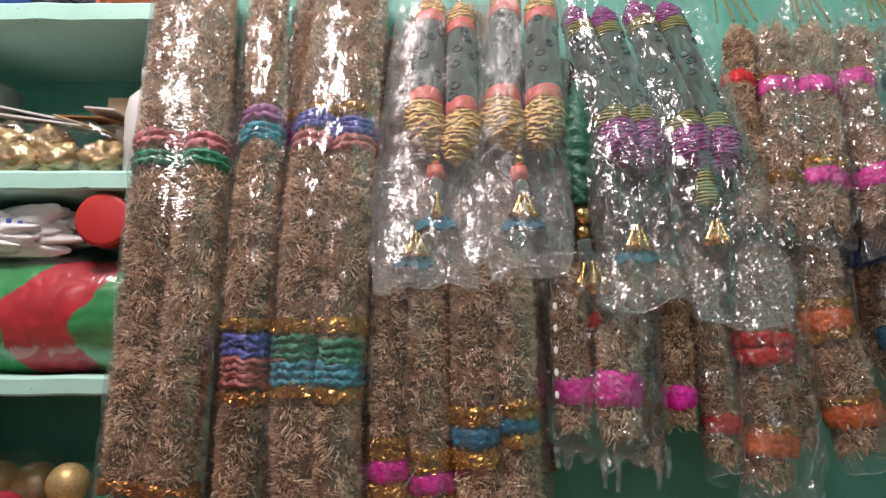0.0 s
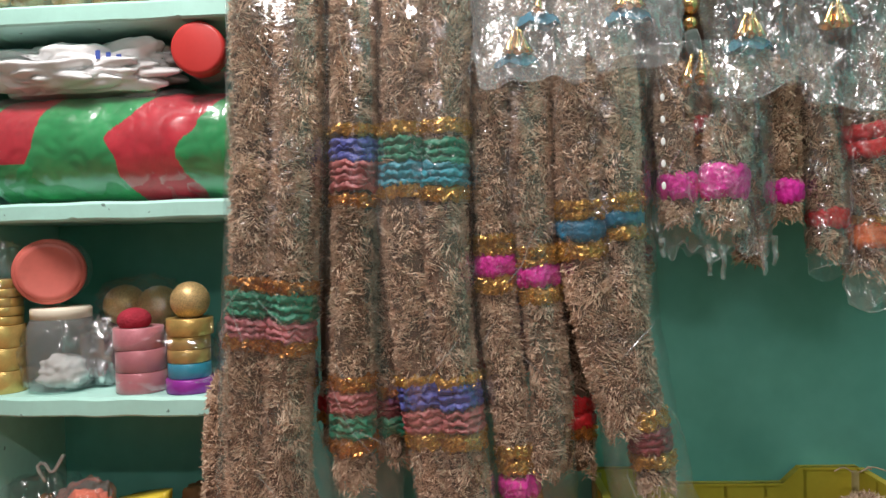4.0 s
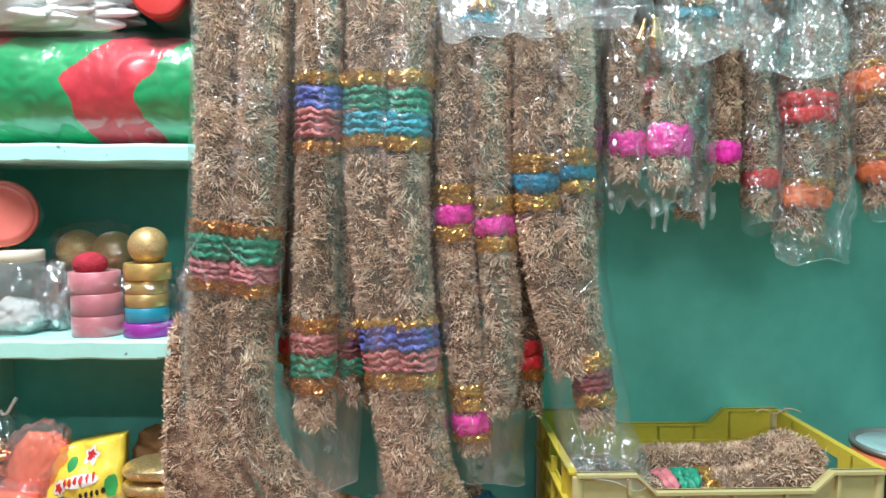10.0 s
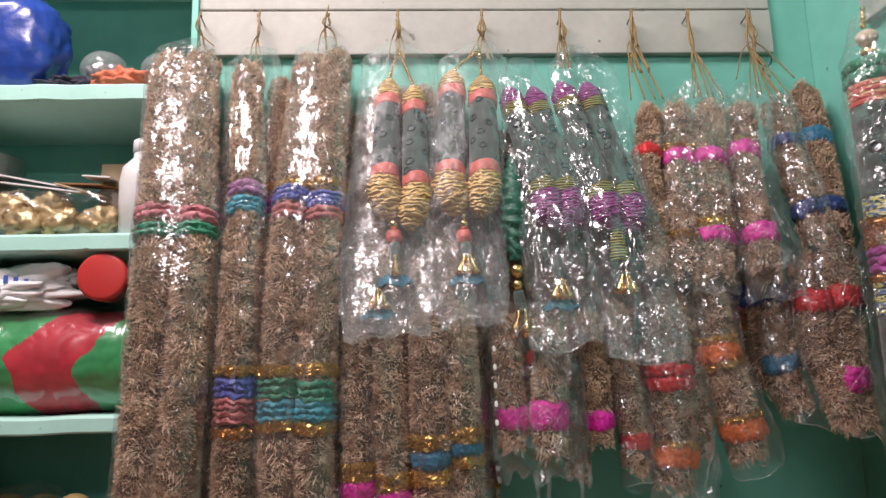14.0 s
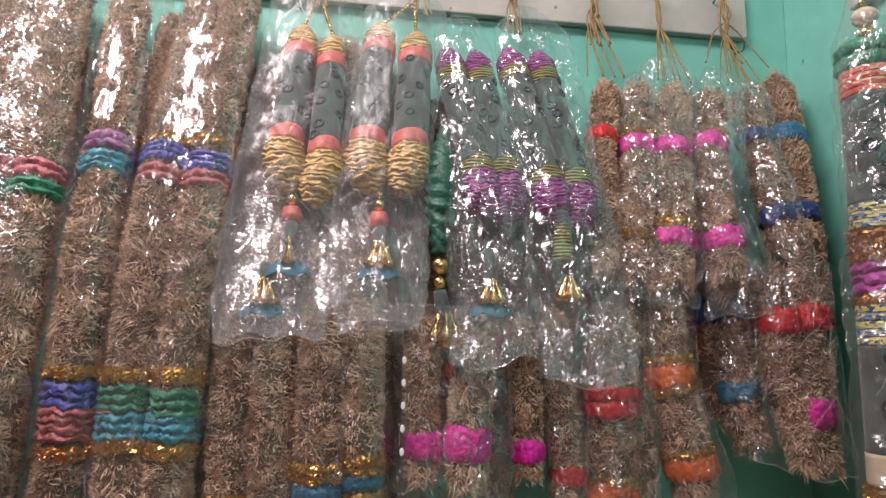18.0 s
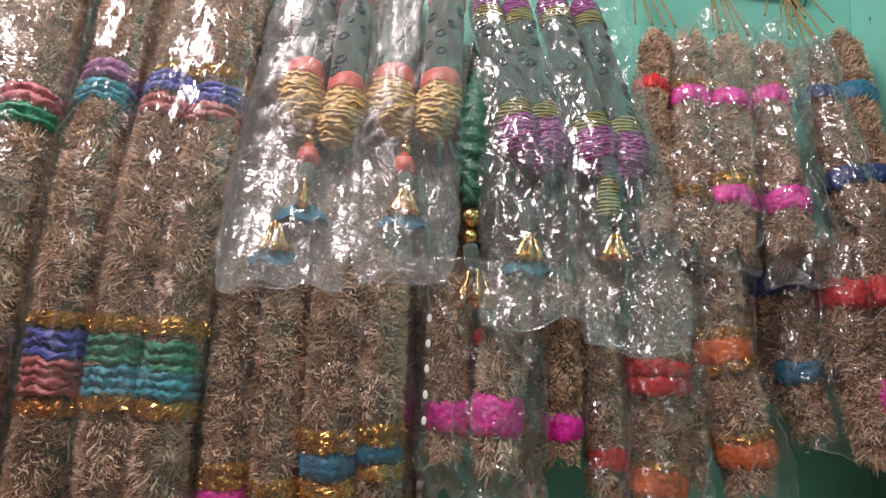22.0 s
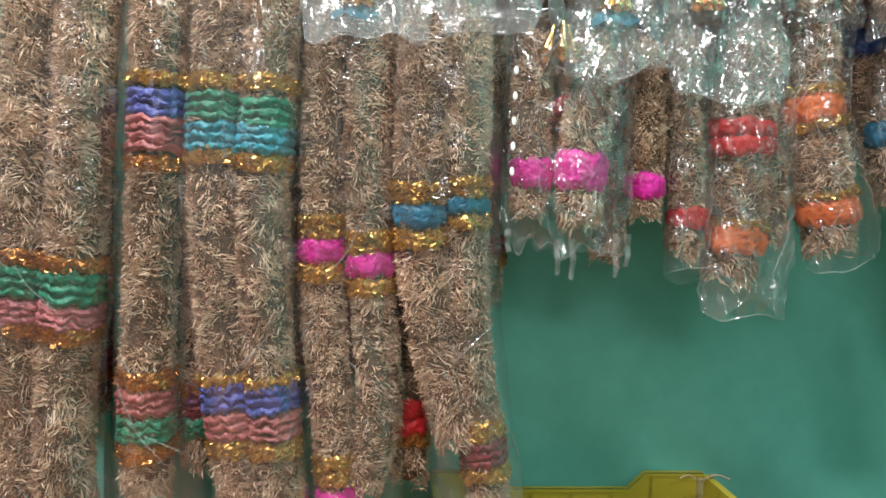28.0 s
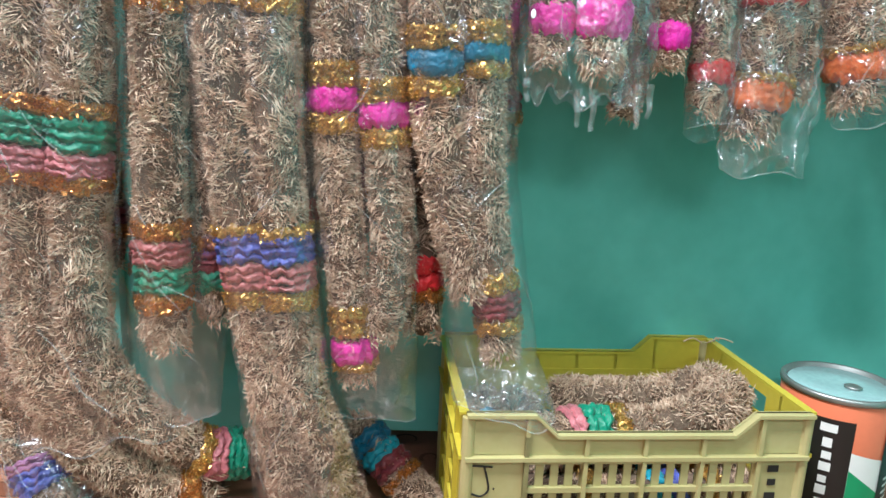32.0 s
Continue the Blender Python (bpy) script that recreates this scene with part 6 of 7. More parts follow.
def patch(name, a0, a1, lower, upper, material, lift=0.0008, label="", n=16):
    """A printed field wrapped on the tin; lower and upper give the height along it."""
    v, f = [], []
    for i in range(n + 1):
        u = i / n
        a = math.radians(a0 + (a1 - a0) * u)
        for z in (lower(u), upper(u)):
            v.append(((TR + lift) * math.sin(a), -(TR + lift) * math.cos(a), z))
    f = [(2 * i, 2 * i + 2, 2 * i + 3, 2 * i + 1) for i in range(n)]
    return part(name, mesh_of(name, v, f), material, tin, label)


patch("label_panel", -62, -14, lambda u: 0.01, lambda u: 0.246, BLACKPRINT, label="black printed panel")
patch("label_panel", -14, 40, lambda u: 0.01, lambda u: 0.195 - 0.02 * u, WHITEPRINT, label="white printed field")
patch("label_panel", -14, 40, lambda u: 0.01, lambda u: 0.165 - 0.06 * u, GREENPRINT, 0.0014, "green printed field")
patch("label_panel", 22, 68, lambda u: 0.01, lambda u: 0.235, BLACKPRINT, 0.002, "black printed panel")
patch("badge", -46, -30, lambda u: 0.224, lambda u: 0.238, WHITEPRINT, 0.0016, "pale badge", 4)
for _k in range(9):
    _h = (0.016, 0.013, 0.015, 0.012)[_k % 4]
    patch("print_bar", -42 + (_k % 2), -33 + (_k % 3), lambda u, k=_k: 0.198 - 0.0205 * k, lambda u, k=_k, h=_h: 0.198 - 0.0205 * k + h, WHITEPRINT, 0.0016, "pale printed bar", 3)
for _k in range(8):
    patch("print_bar", 30, 52, lambda u, k=_k: 0.06 + 0.012 * k, lambda u, k=_k: 0.065 + 0.012 * k, WHITEPRINT, 0.003, "pale printed line", 3)
v, f = lathe([(0.012, 0), (0.014, 0.003), (0.010, 0.005)], 14)
part("spout_seal", mesh_of("spout_seal", moved(v, Matrix.Translation((0.01, -0.02, 0.278))), f), TINGREY, tin)

# coir ends lying on the floor behind the hanging rows
ge = thing("coir_garland", (0.05, 1.20, 0.0), "end of a coir garland with teal bands on tiled floor", "garland")
strand(ge, [(-0.06, 1.24, 0.16), (-0.02, 1.215, 0.12), (0.02, 1.195, 0.085), (0.055, 1.175, 0.055), (0.08, 1.16, 0.036)], 0.038,
       [((0.045,), 0.03, "sky", 2), ((0.075,), 0.024, "teal", 1), ((0.10,), 0.03, "maroon", 2), ((0.128,), 0.016, "copper", 1)], 0.8)

# ---- things on the shelves ----
def lump(name, sx, sy, sz, material, parent, at=(0, 0, 0), crumple=0.12, freq=9.0, seed=0.0, square=2.6, label="", n=28, flat_base=True, smooth=True):
    """A soft crumpled body."""
    v = []
    for i in range(n + 1):
        ph = -math.pi / 2 + math.pi * i / n
        for j in range(2 * n):
            a = math.pi * j / n
            d = Vector((math.cos(ph) * math.cos(a), math.cos(ph) * math.sin(a), math.sin(ph)))
            k = (abs(d.x) ** square + abs(d.y) ** square + abs(d.z) ** square) ** (-1 / square)
            p = d * k
            q = p * freq * 0.3 + Vector((seed, seed * 0.7, 0))
            w = 1 + crumple * (1.1 * noise.noise(q * 0.7) + 0.9 * (abs(noise.noise(q * 1.2)) * 1.6 - 0.4) + 0.25 * (abs(noise.noise(q * 2.6)) * 1.6 - 0.4))
            z = p.z * w
            if flat_base:
                z = max(z, -0.93)
            v.append((at[0] + sx * p.x * w, at[1] + sy * p.y * w, at[2] + sz * z))
    m = 2 * n
    f = [(i * m + j, i * m + (j + 1) % m, (i + 1) * m + (j + 1) % m, (i + 1) * m + j) for i in range(n) for j in range(m)]
    return part(name, mesh_of(name, v, f, smooth), material, parent, label)


def wrap(parent, sx, sy, sz, at, seed, film=None, crumple=0.14, name="plastic_wrap"):
    return lump(name, sx, sy, sz, film or FILM_CRISP, parent, at, crumple, 12, seed, 3.0, "clear crackly plastic")


def ribbon_roll(x, y, z, radius, h, material, label):
    ob = thing("ribbon_roll", (x, y, z), label, "ribbon", "rolls of satin ribbon")
    v, f = lathe([(radius * 0.40, 0.001), (radius * 0.97, 0.0), (radius, 0.0015), (radius * 1.004, h * 0.5), (radius, h - 0.0015), (radius * 0.97, h), (radius * 0.42, h - 0.001), (radius * 0.42, h * 0.6)], 40)
    part("ribbon", mesh_of("ribbon", v, f), material, ob)
    v, f = lathe([(radius * 0.30, 0.001), (radius * 0.41, 0.001), (radius * 0.41, h - 0.0005), (radius * 0.30, h - 0.0005), (radius * 0.30, 0.001)], 24)
    part("core", mesh_of("core", v, f), KRAFT, ob, "cardboard core")
    return ob


KRAFT = mat("kraft_card", (0.50, 0.38, 0.24), 0.85, vary=0.12, scale=30)
R_GOLD = mat("gold_ribbon", (0.62, 0.42, 0.14), 0.30, 0.5, vary=0.2, scale=30, bump=0.1, bump_scale=300)
R_ROSE = mat("rose_ribbon", (0.55, 0.20, 0.24), 0.33, 0.1, vary=0.15, scale=30, sheen=0.3)
R_BLUE = mat("turquoise_ribbon", (0.02, 0.32, 0.48), 0.33, 0.1, vary=0.15, scale=30)
R_PURPLE = mat("purple_ribbon", (0.32, 0.04, 0.36), 0.33, 0.1, vary=0.15, scale=30)
GOLDPALE = glitter_mat("pale_gold_foil", (0.80, 0.60, 0.33), 0.35, 0.6, 0.5)
GOLDBALL = glitter_mat("gold_glitter", (0.86, 0.62, 0.28), 0.45, 0.45, 0.5)
CREAM = mat("cream_plastic", (0.80, 0.74, 0.60), 0.4, vary=0.05)
CORALLID = mat("coral_plastic", (0.62, 0.15, 0.12), 0.4, vary=0.08, scale=10)
REDLID = mat("red_plastic", (0.55, 0.045, 0.04), 0.38, vary=0.08, scale=10)
WHITESTUFF = mat("white_cotton", (0.80, 0.80, 0.80), 0.9, vary=0.06, scale=20, bump=0.4)
SILVERFOIL = mat("silver_foil", (0.62, 0.62, 0.64), 0.22, 0.8, vary=0.3, scale=20, bump=0.7, bump_scale=60)
JARFILM = film_mat("jar_plastic", (0.90, 0.92, 0.92), 0.14, 0.6, 0.08, 0.002, 6, (1, 1, 1), 10)
YARN = mat("dark_red_yarn", (0.35, 0.02, 0.04), 0.9, vary=0.25, scale=60, bump=0.8, bump_scale=200)

# shelf two: ribbons and jars
Z2 = 0.447
z = Z2
for _h in (0.047, 0.047, 0.046):
    ribbon_roll(-1.135, 1.345, z, 0.044, _h, R_GOLD, "roll of shiny gold satin ribbon in a stack")
    z += _h + 0.001
for _k in range(5):
    ribbon_roll(-1.135 + 0.0015 * (_k % 2), 1.345, z, 0.040, 0.0185, R_GOLD, "narrow roll of gold satin ribbon in a stack")
    z += 0.0195
_b = thing("ribbon_bag", (-1.135, 1.345, z), "open clear plastic bag round gold ribbon rolls", "bag")
wrap(_b, 0.047, 0.045, 0.075, (0, 0, 0.0), 4.4, crumple=0.22)
jar = thing("plastic_jar", (-1.02, 1.372, Z2), "frosted clear jar of white cotton with a cream lid", "jar")
v, f = lathe([(0.05, 0.001), (0.066, 0.006), (0.068, 0.05), (0.067, 0.13), (0.06, 0.15), (0.055, 0.158)], 40)
part("jar_body", mesh_of("jar_body", v, f), JARFILM, jar)
v, f = lathe([(0.054, 0.152), (0.059, 0.153), (0.060, 0.172), (0.057, 0.176), (0.01, 0.177)], 40)
part("lid", mesh_of("lid", v, f), CREAM, jar, "cream screw lid")
lump("cotton", 0.052, 0.05, 0.035, WHITESTUFF, jar, (0.01, 0, 0.038), 0.2, 8, 2.0)
wrap(jar, 0.078, 0.074, 0.076, (0.004, -0.002, 0.078), 9.1, crumple=0.12)
jar2 = thing("plastic_jar", (-1.02, 1.335, 0.70), "clear jar lying on its side with a coral screw lid", "jar")
_m = pose(0, 0, 0, 90, 0, 28)
v, f = lathe([(0.064, 0.0), (0.069, -0.004), (0.070, -0.026), (0.066, -0.030)], 44)
v2, f2 = lathe([(0.002, 0.0035), (0.048, 0.0035), (0.051, 0.0045), (0.058, 0.0045), (0.062, 0.001), (0.064, -0.002)], 44)
part("lid", mesh_of("lid", moved(v, _m), f), CORALLID, jar2, "coral screw lid")
part("lid_face", mesh_of("lid_face", moved(v2, _m), f2), CORALLID, jar2)
v, f = lathe([(0.060, -0.03), (0.070, -0.045), (0.072, -0.15), (0.064, -0.165), (0.01, -0.168)], 44)
part("jar_body", mesh_of("jar_body", moved(v, _m), f), JARFILM, jar2)
for _x, _y, _z, _r in ((-0.915, 1.44, 0.618, 0.046), (-0.842, 1.45, 0.612, 0.048)):
    _o = thing("glitter_ball", (_x, _y, _z - _r), "gold glitter ball in clear wrapping", "ornament", "gold glitter balls")
    sphere(_o, "ball", (_x, _y, _z), _r, GOLDBALL, ring=24)
    _p = thing("foil_packet", (_x, _y, Z2), "crumpled silver foil packet on a shelf", "packet", "silver packets")
    lump("foil", 0.05, 0.05, 0.062, SILVERFOIL, _p, (0, 0, 0.058), 0.2, 9, _x * 30)
_o = thing("ball_wrap", (-0.88, 1.445, 0.56), "clear plastic wrapped round gold balls", "bag")
wrap(_o, 0.09, 0.055, 0.06, (0, 0, 0.06), 2.2)
z = Z2
for _h in (0.043, 0.045, 0.044):
    ribbon_roll(-0.832 - (0.004 if z > 0.53 else 0), 1.35, z, 0.050, _h, R_ROSE, "roll of rose pink satin ribbon in a stack")
    z += _h + 0.001
_o = thing("yarn_ball", (-0.842, 1.345, z), "small dark red yarn ball on a ribbon stack", "yarn")
sphere(_o, "yarn", (-0.842, 1.345, z + 0.014), 0.034, YARN, "", 0.75, 20)
z = Z2
for _h, _rr, _mt, _t in ((0.028, 0.050, R_PURPLE, "purple"), (0.031, 0.043, R_BLUE, "turquoise"), (0.027, 0.043, R_GOLD, "gold"), (0.027, 0.043, R_GOLD, "gold"), (0.035, 0.047, R_GOLD, "gold")):
    ribbon_roll(-0.727 + (0.003 if _rr > 0.046 else 0), 1.35, z, _rr, _h, _mt, "roll of %s satin ribbon in a stack" % _t)
    z += _h + 0.001
_o = thing("glitter_ball", (-0.722, 1.35, z), "gold glitter ball on a stack of ribbon rolls", "ornament", "gold glitter balls")
sphere(_o, "ball", (-0.722, 1.35, z + 0.034), 0.040, GOLDBALL, ring=24)
_o = thing("ribbon_wrap", (-0.78, 1.35, Z2), "thin clear plastic round the ribbon stacks", "bag")
wrap(_o, 0.115, 0.056, 0.062, (0, 0, 0.064), 6.5, FILM_SMOOTH, 0.08)
for _x in (-0.64, -0.95):
    _p = thing("foil_packet", (_x, 1.41, Z2), "crumpled silver and white packet beside ribbon rolls", "packet", "silver packets")
    lump("foil", 0.042, 0.045, 0.072, SILVERFOIL, _p, (0, 0, 0.067), 0.25, 9, _x * 21)
    wrap(_p, 0.047, 0.05, 0.08, (0, 0, 0.074), _x * 11)

# shelf three: bolster, white bag, jar
GREENCLOTH = mat("green_plastic_sheet", (0.02, 0.30, 0.10), 0.35, vary=0.25, scale=12, bump=0.2, bump_scale=40, coat=0.4)
REDCLOTH = mat("red_plastic_sheet", (0.52, 0.03, 0.05), 0.35, vary=0.25, scale=12, bump=0.2, bump_scale=40, coat=0.4)
Z3 = 0.842
bol = thing("wrapped_bolster", (-0.86, 1.41, Z3), "fat green and red bolster wrapped in clear plastic on a shelf", "bolster")
RED_LO = (0.035, 0.02, -0.005, 0.05, 0.085)
RED_HI = (0.18, 0.155, 0.15, 0.205, 0.25)
v, f, mi = [], [], []
NX, NA, BR = 250, 170, 0.116
for i in range(NX + 1):
    x = -0.315 + 0.64 * i / NX
    e = min(1.0, math.sqrt(max(0.0, 1 - (1 - min(1, (x + 0.315) / 0.06)) ** 2)) * 0.75 + 0.25)
    for j in range(NA):
        a = 2 * math.pi * j / NA
        q = Vector((x * 9, math.cos(a) * 1.2, math.sin(a) * 1.2))
        rr = BR * e * (1 + 0.05 * noise.noise(q) + 0.035 * (abs(noise.noise(q * 3)) - 0.3))
        v.append((x, rr * math.cos(a), max(0.0, BR * 0.99 + rr * math.sin(a))))
for i in range(NX):
    x = -0.315 + 0.64 * (i + 0.5) / NX
    for j in range(NA):
        a = 2 * math.pi * (j + 0.5) / NA
        up = math.sin(a)
        w = 0.02 * noise.noise((x * 11, up * 2.2, 2.0))
        lo = float(np.interp(up, [-0.9, -0.5, 0.1, 0.6, 1.0], RED_LO)) + w
        hi = float(np.interp(up, [-0.9, -0.5, 0.1, 0.6, 1.0], RED_HI)) + w * 1.4
        red = lo < x < hi or (x < -0.165 + 0.03 * up + w and x > -0.25 and up > -0.3)
        f.append((i * NA + j, i * NA + (j + 1) % NA, (i + 1) * NA + (j + 1) % NA, (i + 1) * NA + j))
        mi.append(1 if red else 0)
f.append(tuple(range(NA))[::-1])
f.append(tuple(range(NX * NA, (NX + 1) * NA)))
me = mesh_of("cover", v, f)
me.materials.append(GREENCLOTH)
me.materials.append(REDCLOTH)
me.polygons.foreach_set("material_index", mi + [0, 0])
part("cover", me, None, bol, "green and red plastic cover")
v, f = lathe([(BR * 0.5, -0.322), (BR * 0.9, -0.31), (BR * 1.05, -0.26)] + [(BR * (1.05 + 0.012 * math.sin(k * 0.9)), -0.24 + 0.012 * k) for k in range(47)] + [(BR, 0.325)], 90, 0.05, 3.0)
part("clear_wrap", mesh_of("clear_wrap", moved(v, Matrix.Translation((0, 0, BR * 1.05)) @ pose(0, 0, 0, 0, 90, 0)), f), FILM_CRISP, bol, "shiny clear plastic wrap")
WHITEPOLY = mat("white_poly_bag", (0.80, 0.81, 0.82), 0.35, vary=0.06, scale=14, bump=0.7, bump_scale=22, coat=0.3)
BLUEINK = mat("blue_print", (0.05, 0.10, 0.40), 0.5)
wb = thing("white_poly_bag", (-0.93, 1.38, 1.075), "crumpled white plastic bag lying on a wrapped bolster", "bag")
lump("bag_body", 0.185, 0.075, 0.056, WHITEPOLY, wb, (-0.01, 0, 0.052), 0.32, 7, 3.3, 2.2, n=56)
lump("folded_sheet", 0.16, 0.07, 0.036, WHITEPOLY, wb, (-0.07, -0.02, 0.034), 0.34, 6, 6.3, 2.2, n=44)
for _k in range(3):
    part("print_bar", box(0.010, 0.001, 0.018, 0.0, (0.045 + 0.02 * _k, -0.066 + 0.004 * _k, 0.068 - 0.004 * _k)), BLUEINK, wb, "blue printed bar")
rj = thing("plastic_jar", (-0.668, 1.36, 1.085), "clear jar lying on its side with a bright red lid", "jar")
_m = Matrix.Translation((0, -0.06, 0.058)) @ pose(0, 0, 0, 90, 0, 6)
v, f = lathe([(0.046, 0.004), (0.052, 0.002), (0.054, -0.003), (0.054, -0.026), (0.05, -0.028)], 44)
part("lid", mesh_of("lid", moved(v, _m), f), REDLID, rj, "red screw lid")
v, f = lathe([(0.047, -0.026), (0.052, -0.035), (0.053, -0.13), (0.045, -0.14), (0.01, -0.142)], 36)
part("jar_body", mesh_of("jar_body", moved(v, _m), f), JARFILM, rj)

# shelf four: gold balls, tub, papers, bottle
Z4 = 1.241
PAPER = mat("white_paper", (0.74, 0.75, 0.76), 0.7, vary=0.05, scale=12)
BROWNCARD = mat("brown_card", (0.24, 0.12, 0.05), 0.7, vary=0.2, scale=20)
STEEL = mat("brushed_steel", (0.45, 0.45, 0.43), 0.35, 0.7, vary=0.15, scale=25)
MILKY = mat("milky_plastic", (0.72, 0.74, 0.74), 0.35, vary=0.06, scale=10)
rs = random.Random(5)
for _row, (_y, _dz) in enumerate(((1.335, 0.0), (1.40, 0.0), (1.37, 0.045))):
    for _k in range(6 if _row < 2 else 4):
        _x = -1.12 + 0.083 * _k + 0.02 * _row + rs.uniform(-0.008, 0.008)
        _o = thing("glitter_ball", (_x, _y, Z4 + _dz), "crumpled pale gold foil ornament packed on a shelf", "ornament", "gold glitter balls")
        lump("ball", 0.043, 0.036, 0.034, GOLDPALE, _o, (0, 0, 0.032), 0.30, 9, _x * 17 + _row, 2.2, n=20)
for _k in range(3):
    _o = thing("ornament_bag", (-1.04 + 0.155 * _k, 1.365, Z4), "clear bag of gold glitter balls", "bag", "bags of glitter balls")
    wrap(_o, 0.092, 0.075, 0.058, (0, 0, 0.055), 3.0 + _k * 2.7)
_o = thing("steel_tub", (-1.04, 1.46, Z4 + 0.10), "dull steel tub in a plastic bag", "tub")
v, f = lathe([(0.062, 0.0), (0.070, 0.006), (0.074, 0.10), (0.076, 0.128), (0.072, 0.130), (0.06, 0.132), (0.01, 0.133)], 40)
part("tub_body", mesh_of("tub_body", v, f), STEEL, _o)
wrap(_o, 0.084, 0.06, 0.08, (0, 0, 0.075), 7.7, FILM_SMOOTH)
lump("packing", 0.08, 0.06, 0.05, SILVERFOIL, thing("foil_packet", (-1.04, 1.47, Z4), "foil packet under a steel tub", "packet"), (0, 0, 0.048), 0.2, 9, 1.0)
_o = thing("folded_papers", (-0.82, 1.38, Z4 + 0.10), "folded white papers and brown card on bagged ornaments", "paper")
for _k, (_dx, _dz, _rz, _ry, _l, _mt) in enumerate(((-0.045, 0.042, 4, 11, 0.24, PAPER), (-0.03, 0.028, -3, 9, 0.22, PAPER), (0.065, 0.018, 8, 16, 0.11, KRAFT), (0.075, 0.032, -6, 4, 0.10, BROWNCARD), (0.10, 0.05, 10, 2, 0.06, PAPER))):
    bm = box(_l, 0.09, 0.004, 0.001)
    bmesh.ops.transform(bm, matrix=pose(_dx, 0, _dz, 8, _ry, _rz), verts=bm.verts)
    part("paper_sheet", bm, _mt, _o)
_o = thing("card_box", (-0.69, 1.45, Z4), "small brown card box standing on the shelf", "box")
part("box_body", box(0.10, 0.06, 0.20, 0.003, (0, 0, 0.10)), KRAFT, _o)
_o = thing("milky_bottle", (-0.612, 1.355, Z4), "milky white plastic bottle beside hanging garlands", "bottle")
v, f = lathe([(0.04, 0), (0.048, 0.006), (0.05, 0.13), (0.044, 0.165), (0.022, 0.19), (0.02, 0.21)], 32)
part("bottle_body", mesh_of("bottle_body", v, f), MILKY, _o)
v, f = lathe([(0.022, 0.205), (0.024, 0.206), (0.024, 0.232), (0.02, 0.235)], 24)
part("cap", mesh_of("cap", v, f), MILKY, _o)

# shelf five: blue bag, clear tubs, orange cloth
Z5 = 1.596
BLUEPOLY = mat("blue_poly_bag", (0.015, 0.055, 0.30), 0.32, vary=0.25, scale=10, bump=1.0, bump_scale=20, coat=0.3)
_o = thing("blue_poly_bag", (-0.985, 1.39, Z5), "full dark blue plastic bag slumped on the top shelf", "bag")
lump("bag_body", 0.16, 0.095, 0.15, BLUEPOLY, _o, (0, 0, 0.138), 0.07, 8, 1.7, 2.2, n=50)
for _x, _y, _r, _h in ((-0.745, 1.42, 0.058, 0.10), (-0.60, 1.43, 0.058, 0.10)):
    _o = thing("clear_tub", (_x, _y, Z5 + 0.03), "round clear plastic tub in a bag on the top shelf", "tub", "clear tubs")
    sphere(_o, "tub_body", (_x, _y, Z5 + 0.03 + _h * 0.55), _r, JARFILM, "round clear tub", 0.9, 28)
    lump("contents", 0.042, 0.042, 0.03, SILVERFOIL, _o, (0, 0, 0.04), 0.2, 9, _x * 9)
ORANGECLOTH = mat("orange_cloth", (0.62, 0.17, 0.09), 0.8, vary=0.2, scale=20, bump=0.3)
_o = thing("orange_cloth", (-0.665, 1.36, Z5), "crumpled coral orange cloth on the top shelf", "cloth")
lump("cloth", 0.07, 0.05, 0.03, ORANGECLOTH, _o, (0, 0, 0.027), 0.3, 10, 8.1)
DARKCLOTH = mat("dark_cloth", (0.03, 0.03, 0.05), 0.8, vary=0.3)
_o = thing("dark_cloth", (-0.80, 1.38, Z5), "dark crumpled cloth beside a blue bag", "cloth")
lump("cloth", 0.07, 0.06, 0.02, DARKCLOTH, _o, (0, 0, 0.018), 0.3, 10, 5.1)

# niche base: bags, printed packet, gold pouches
Z1 = 0.031
COPPER = mat("copper_foil_tube", (0.62, 0.32, 0.17), 0.28, 0.75, vary=0.3, scale=30)
PEACH = mat("peach_poly_bag", (0.86, 0.34, 0.23), 0.3, vary=0.2, scale=12, bump=1.0, bump_scale=26, coat=0.7)
_o = thing("copper_tube_bag", (-1.085, 1.40, Z1), "clear bag of short copper foil tubes tied at the top", "bag")
for _k in range(80):
    _x, _z = rs.uniform(-0.075, 0.075), rs.uniform(0.015, 0.175)
    _x *= math.sqrt(max(0.15, 1 - (_z / 0.22) ** 2))
    v, f = lathe([(0.0085, -0.022), (0.009, -0.021), (0.009, 0.021), (0.0085, 0.022)], 10)
    part("foil_tube", mesh_of("foil_tube", moved(v, pose(_x, rs.uniform(-0.06, 0.0), _z, rs.uniform(-15, 15), 90 + rs.uniform(-25, 25), rs.uniform(-25, 25))), f), COPPER, _o)
wrap(_o, 0.088, 0.075, 0.115, (0, -0.02, 0.107), 1.9)
cord(_o, [(-1.075, 1.38, 0.24), (-1.085, 1.37, 0.275), (-1.07, 1.37, 0.285), (-1.055, 1.375, 0.262), (-1.035, 1.375, 0.29), (-1.03, 1.38, 0.30)], 0.004, MILKY, "tie")
_o = thing("peach_poly_bag", (-0.985, 1.345, Z1), "crumpled peach orange plastic bag on the tiled base", "bag")
PEACHFILM = film_mat("peach_bag_film", (1.0, 0.66, 0.55), 0.10, 1.4, 0.14, 1.1, 26, (1.2, 1.0, 0.8), 34)
_b = lump("bag_body", 0.066, 0.038, 0.105, PEACHFILM, _o, (0, 0, 0), 0.12, 8, 4.7, 2.6, n=56, flat_base=False, label="thin translucent peach plastic")
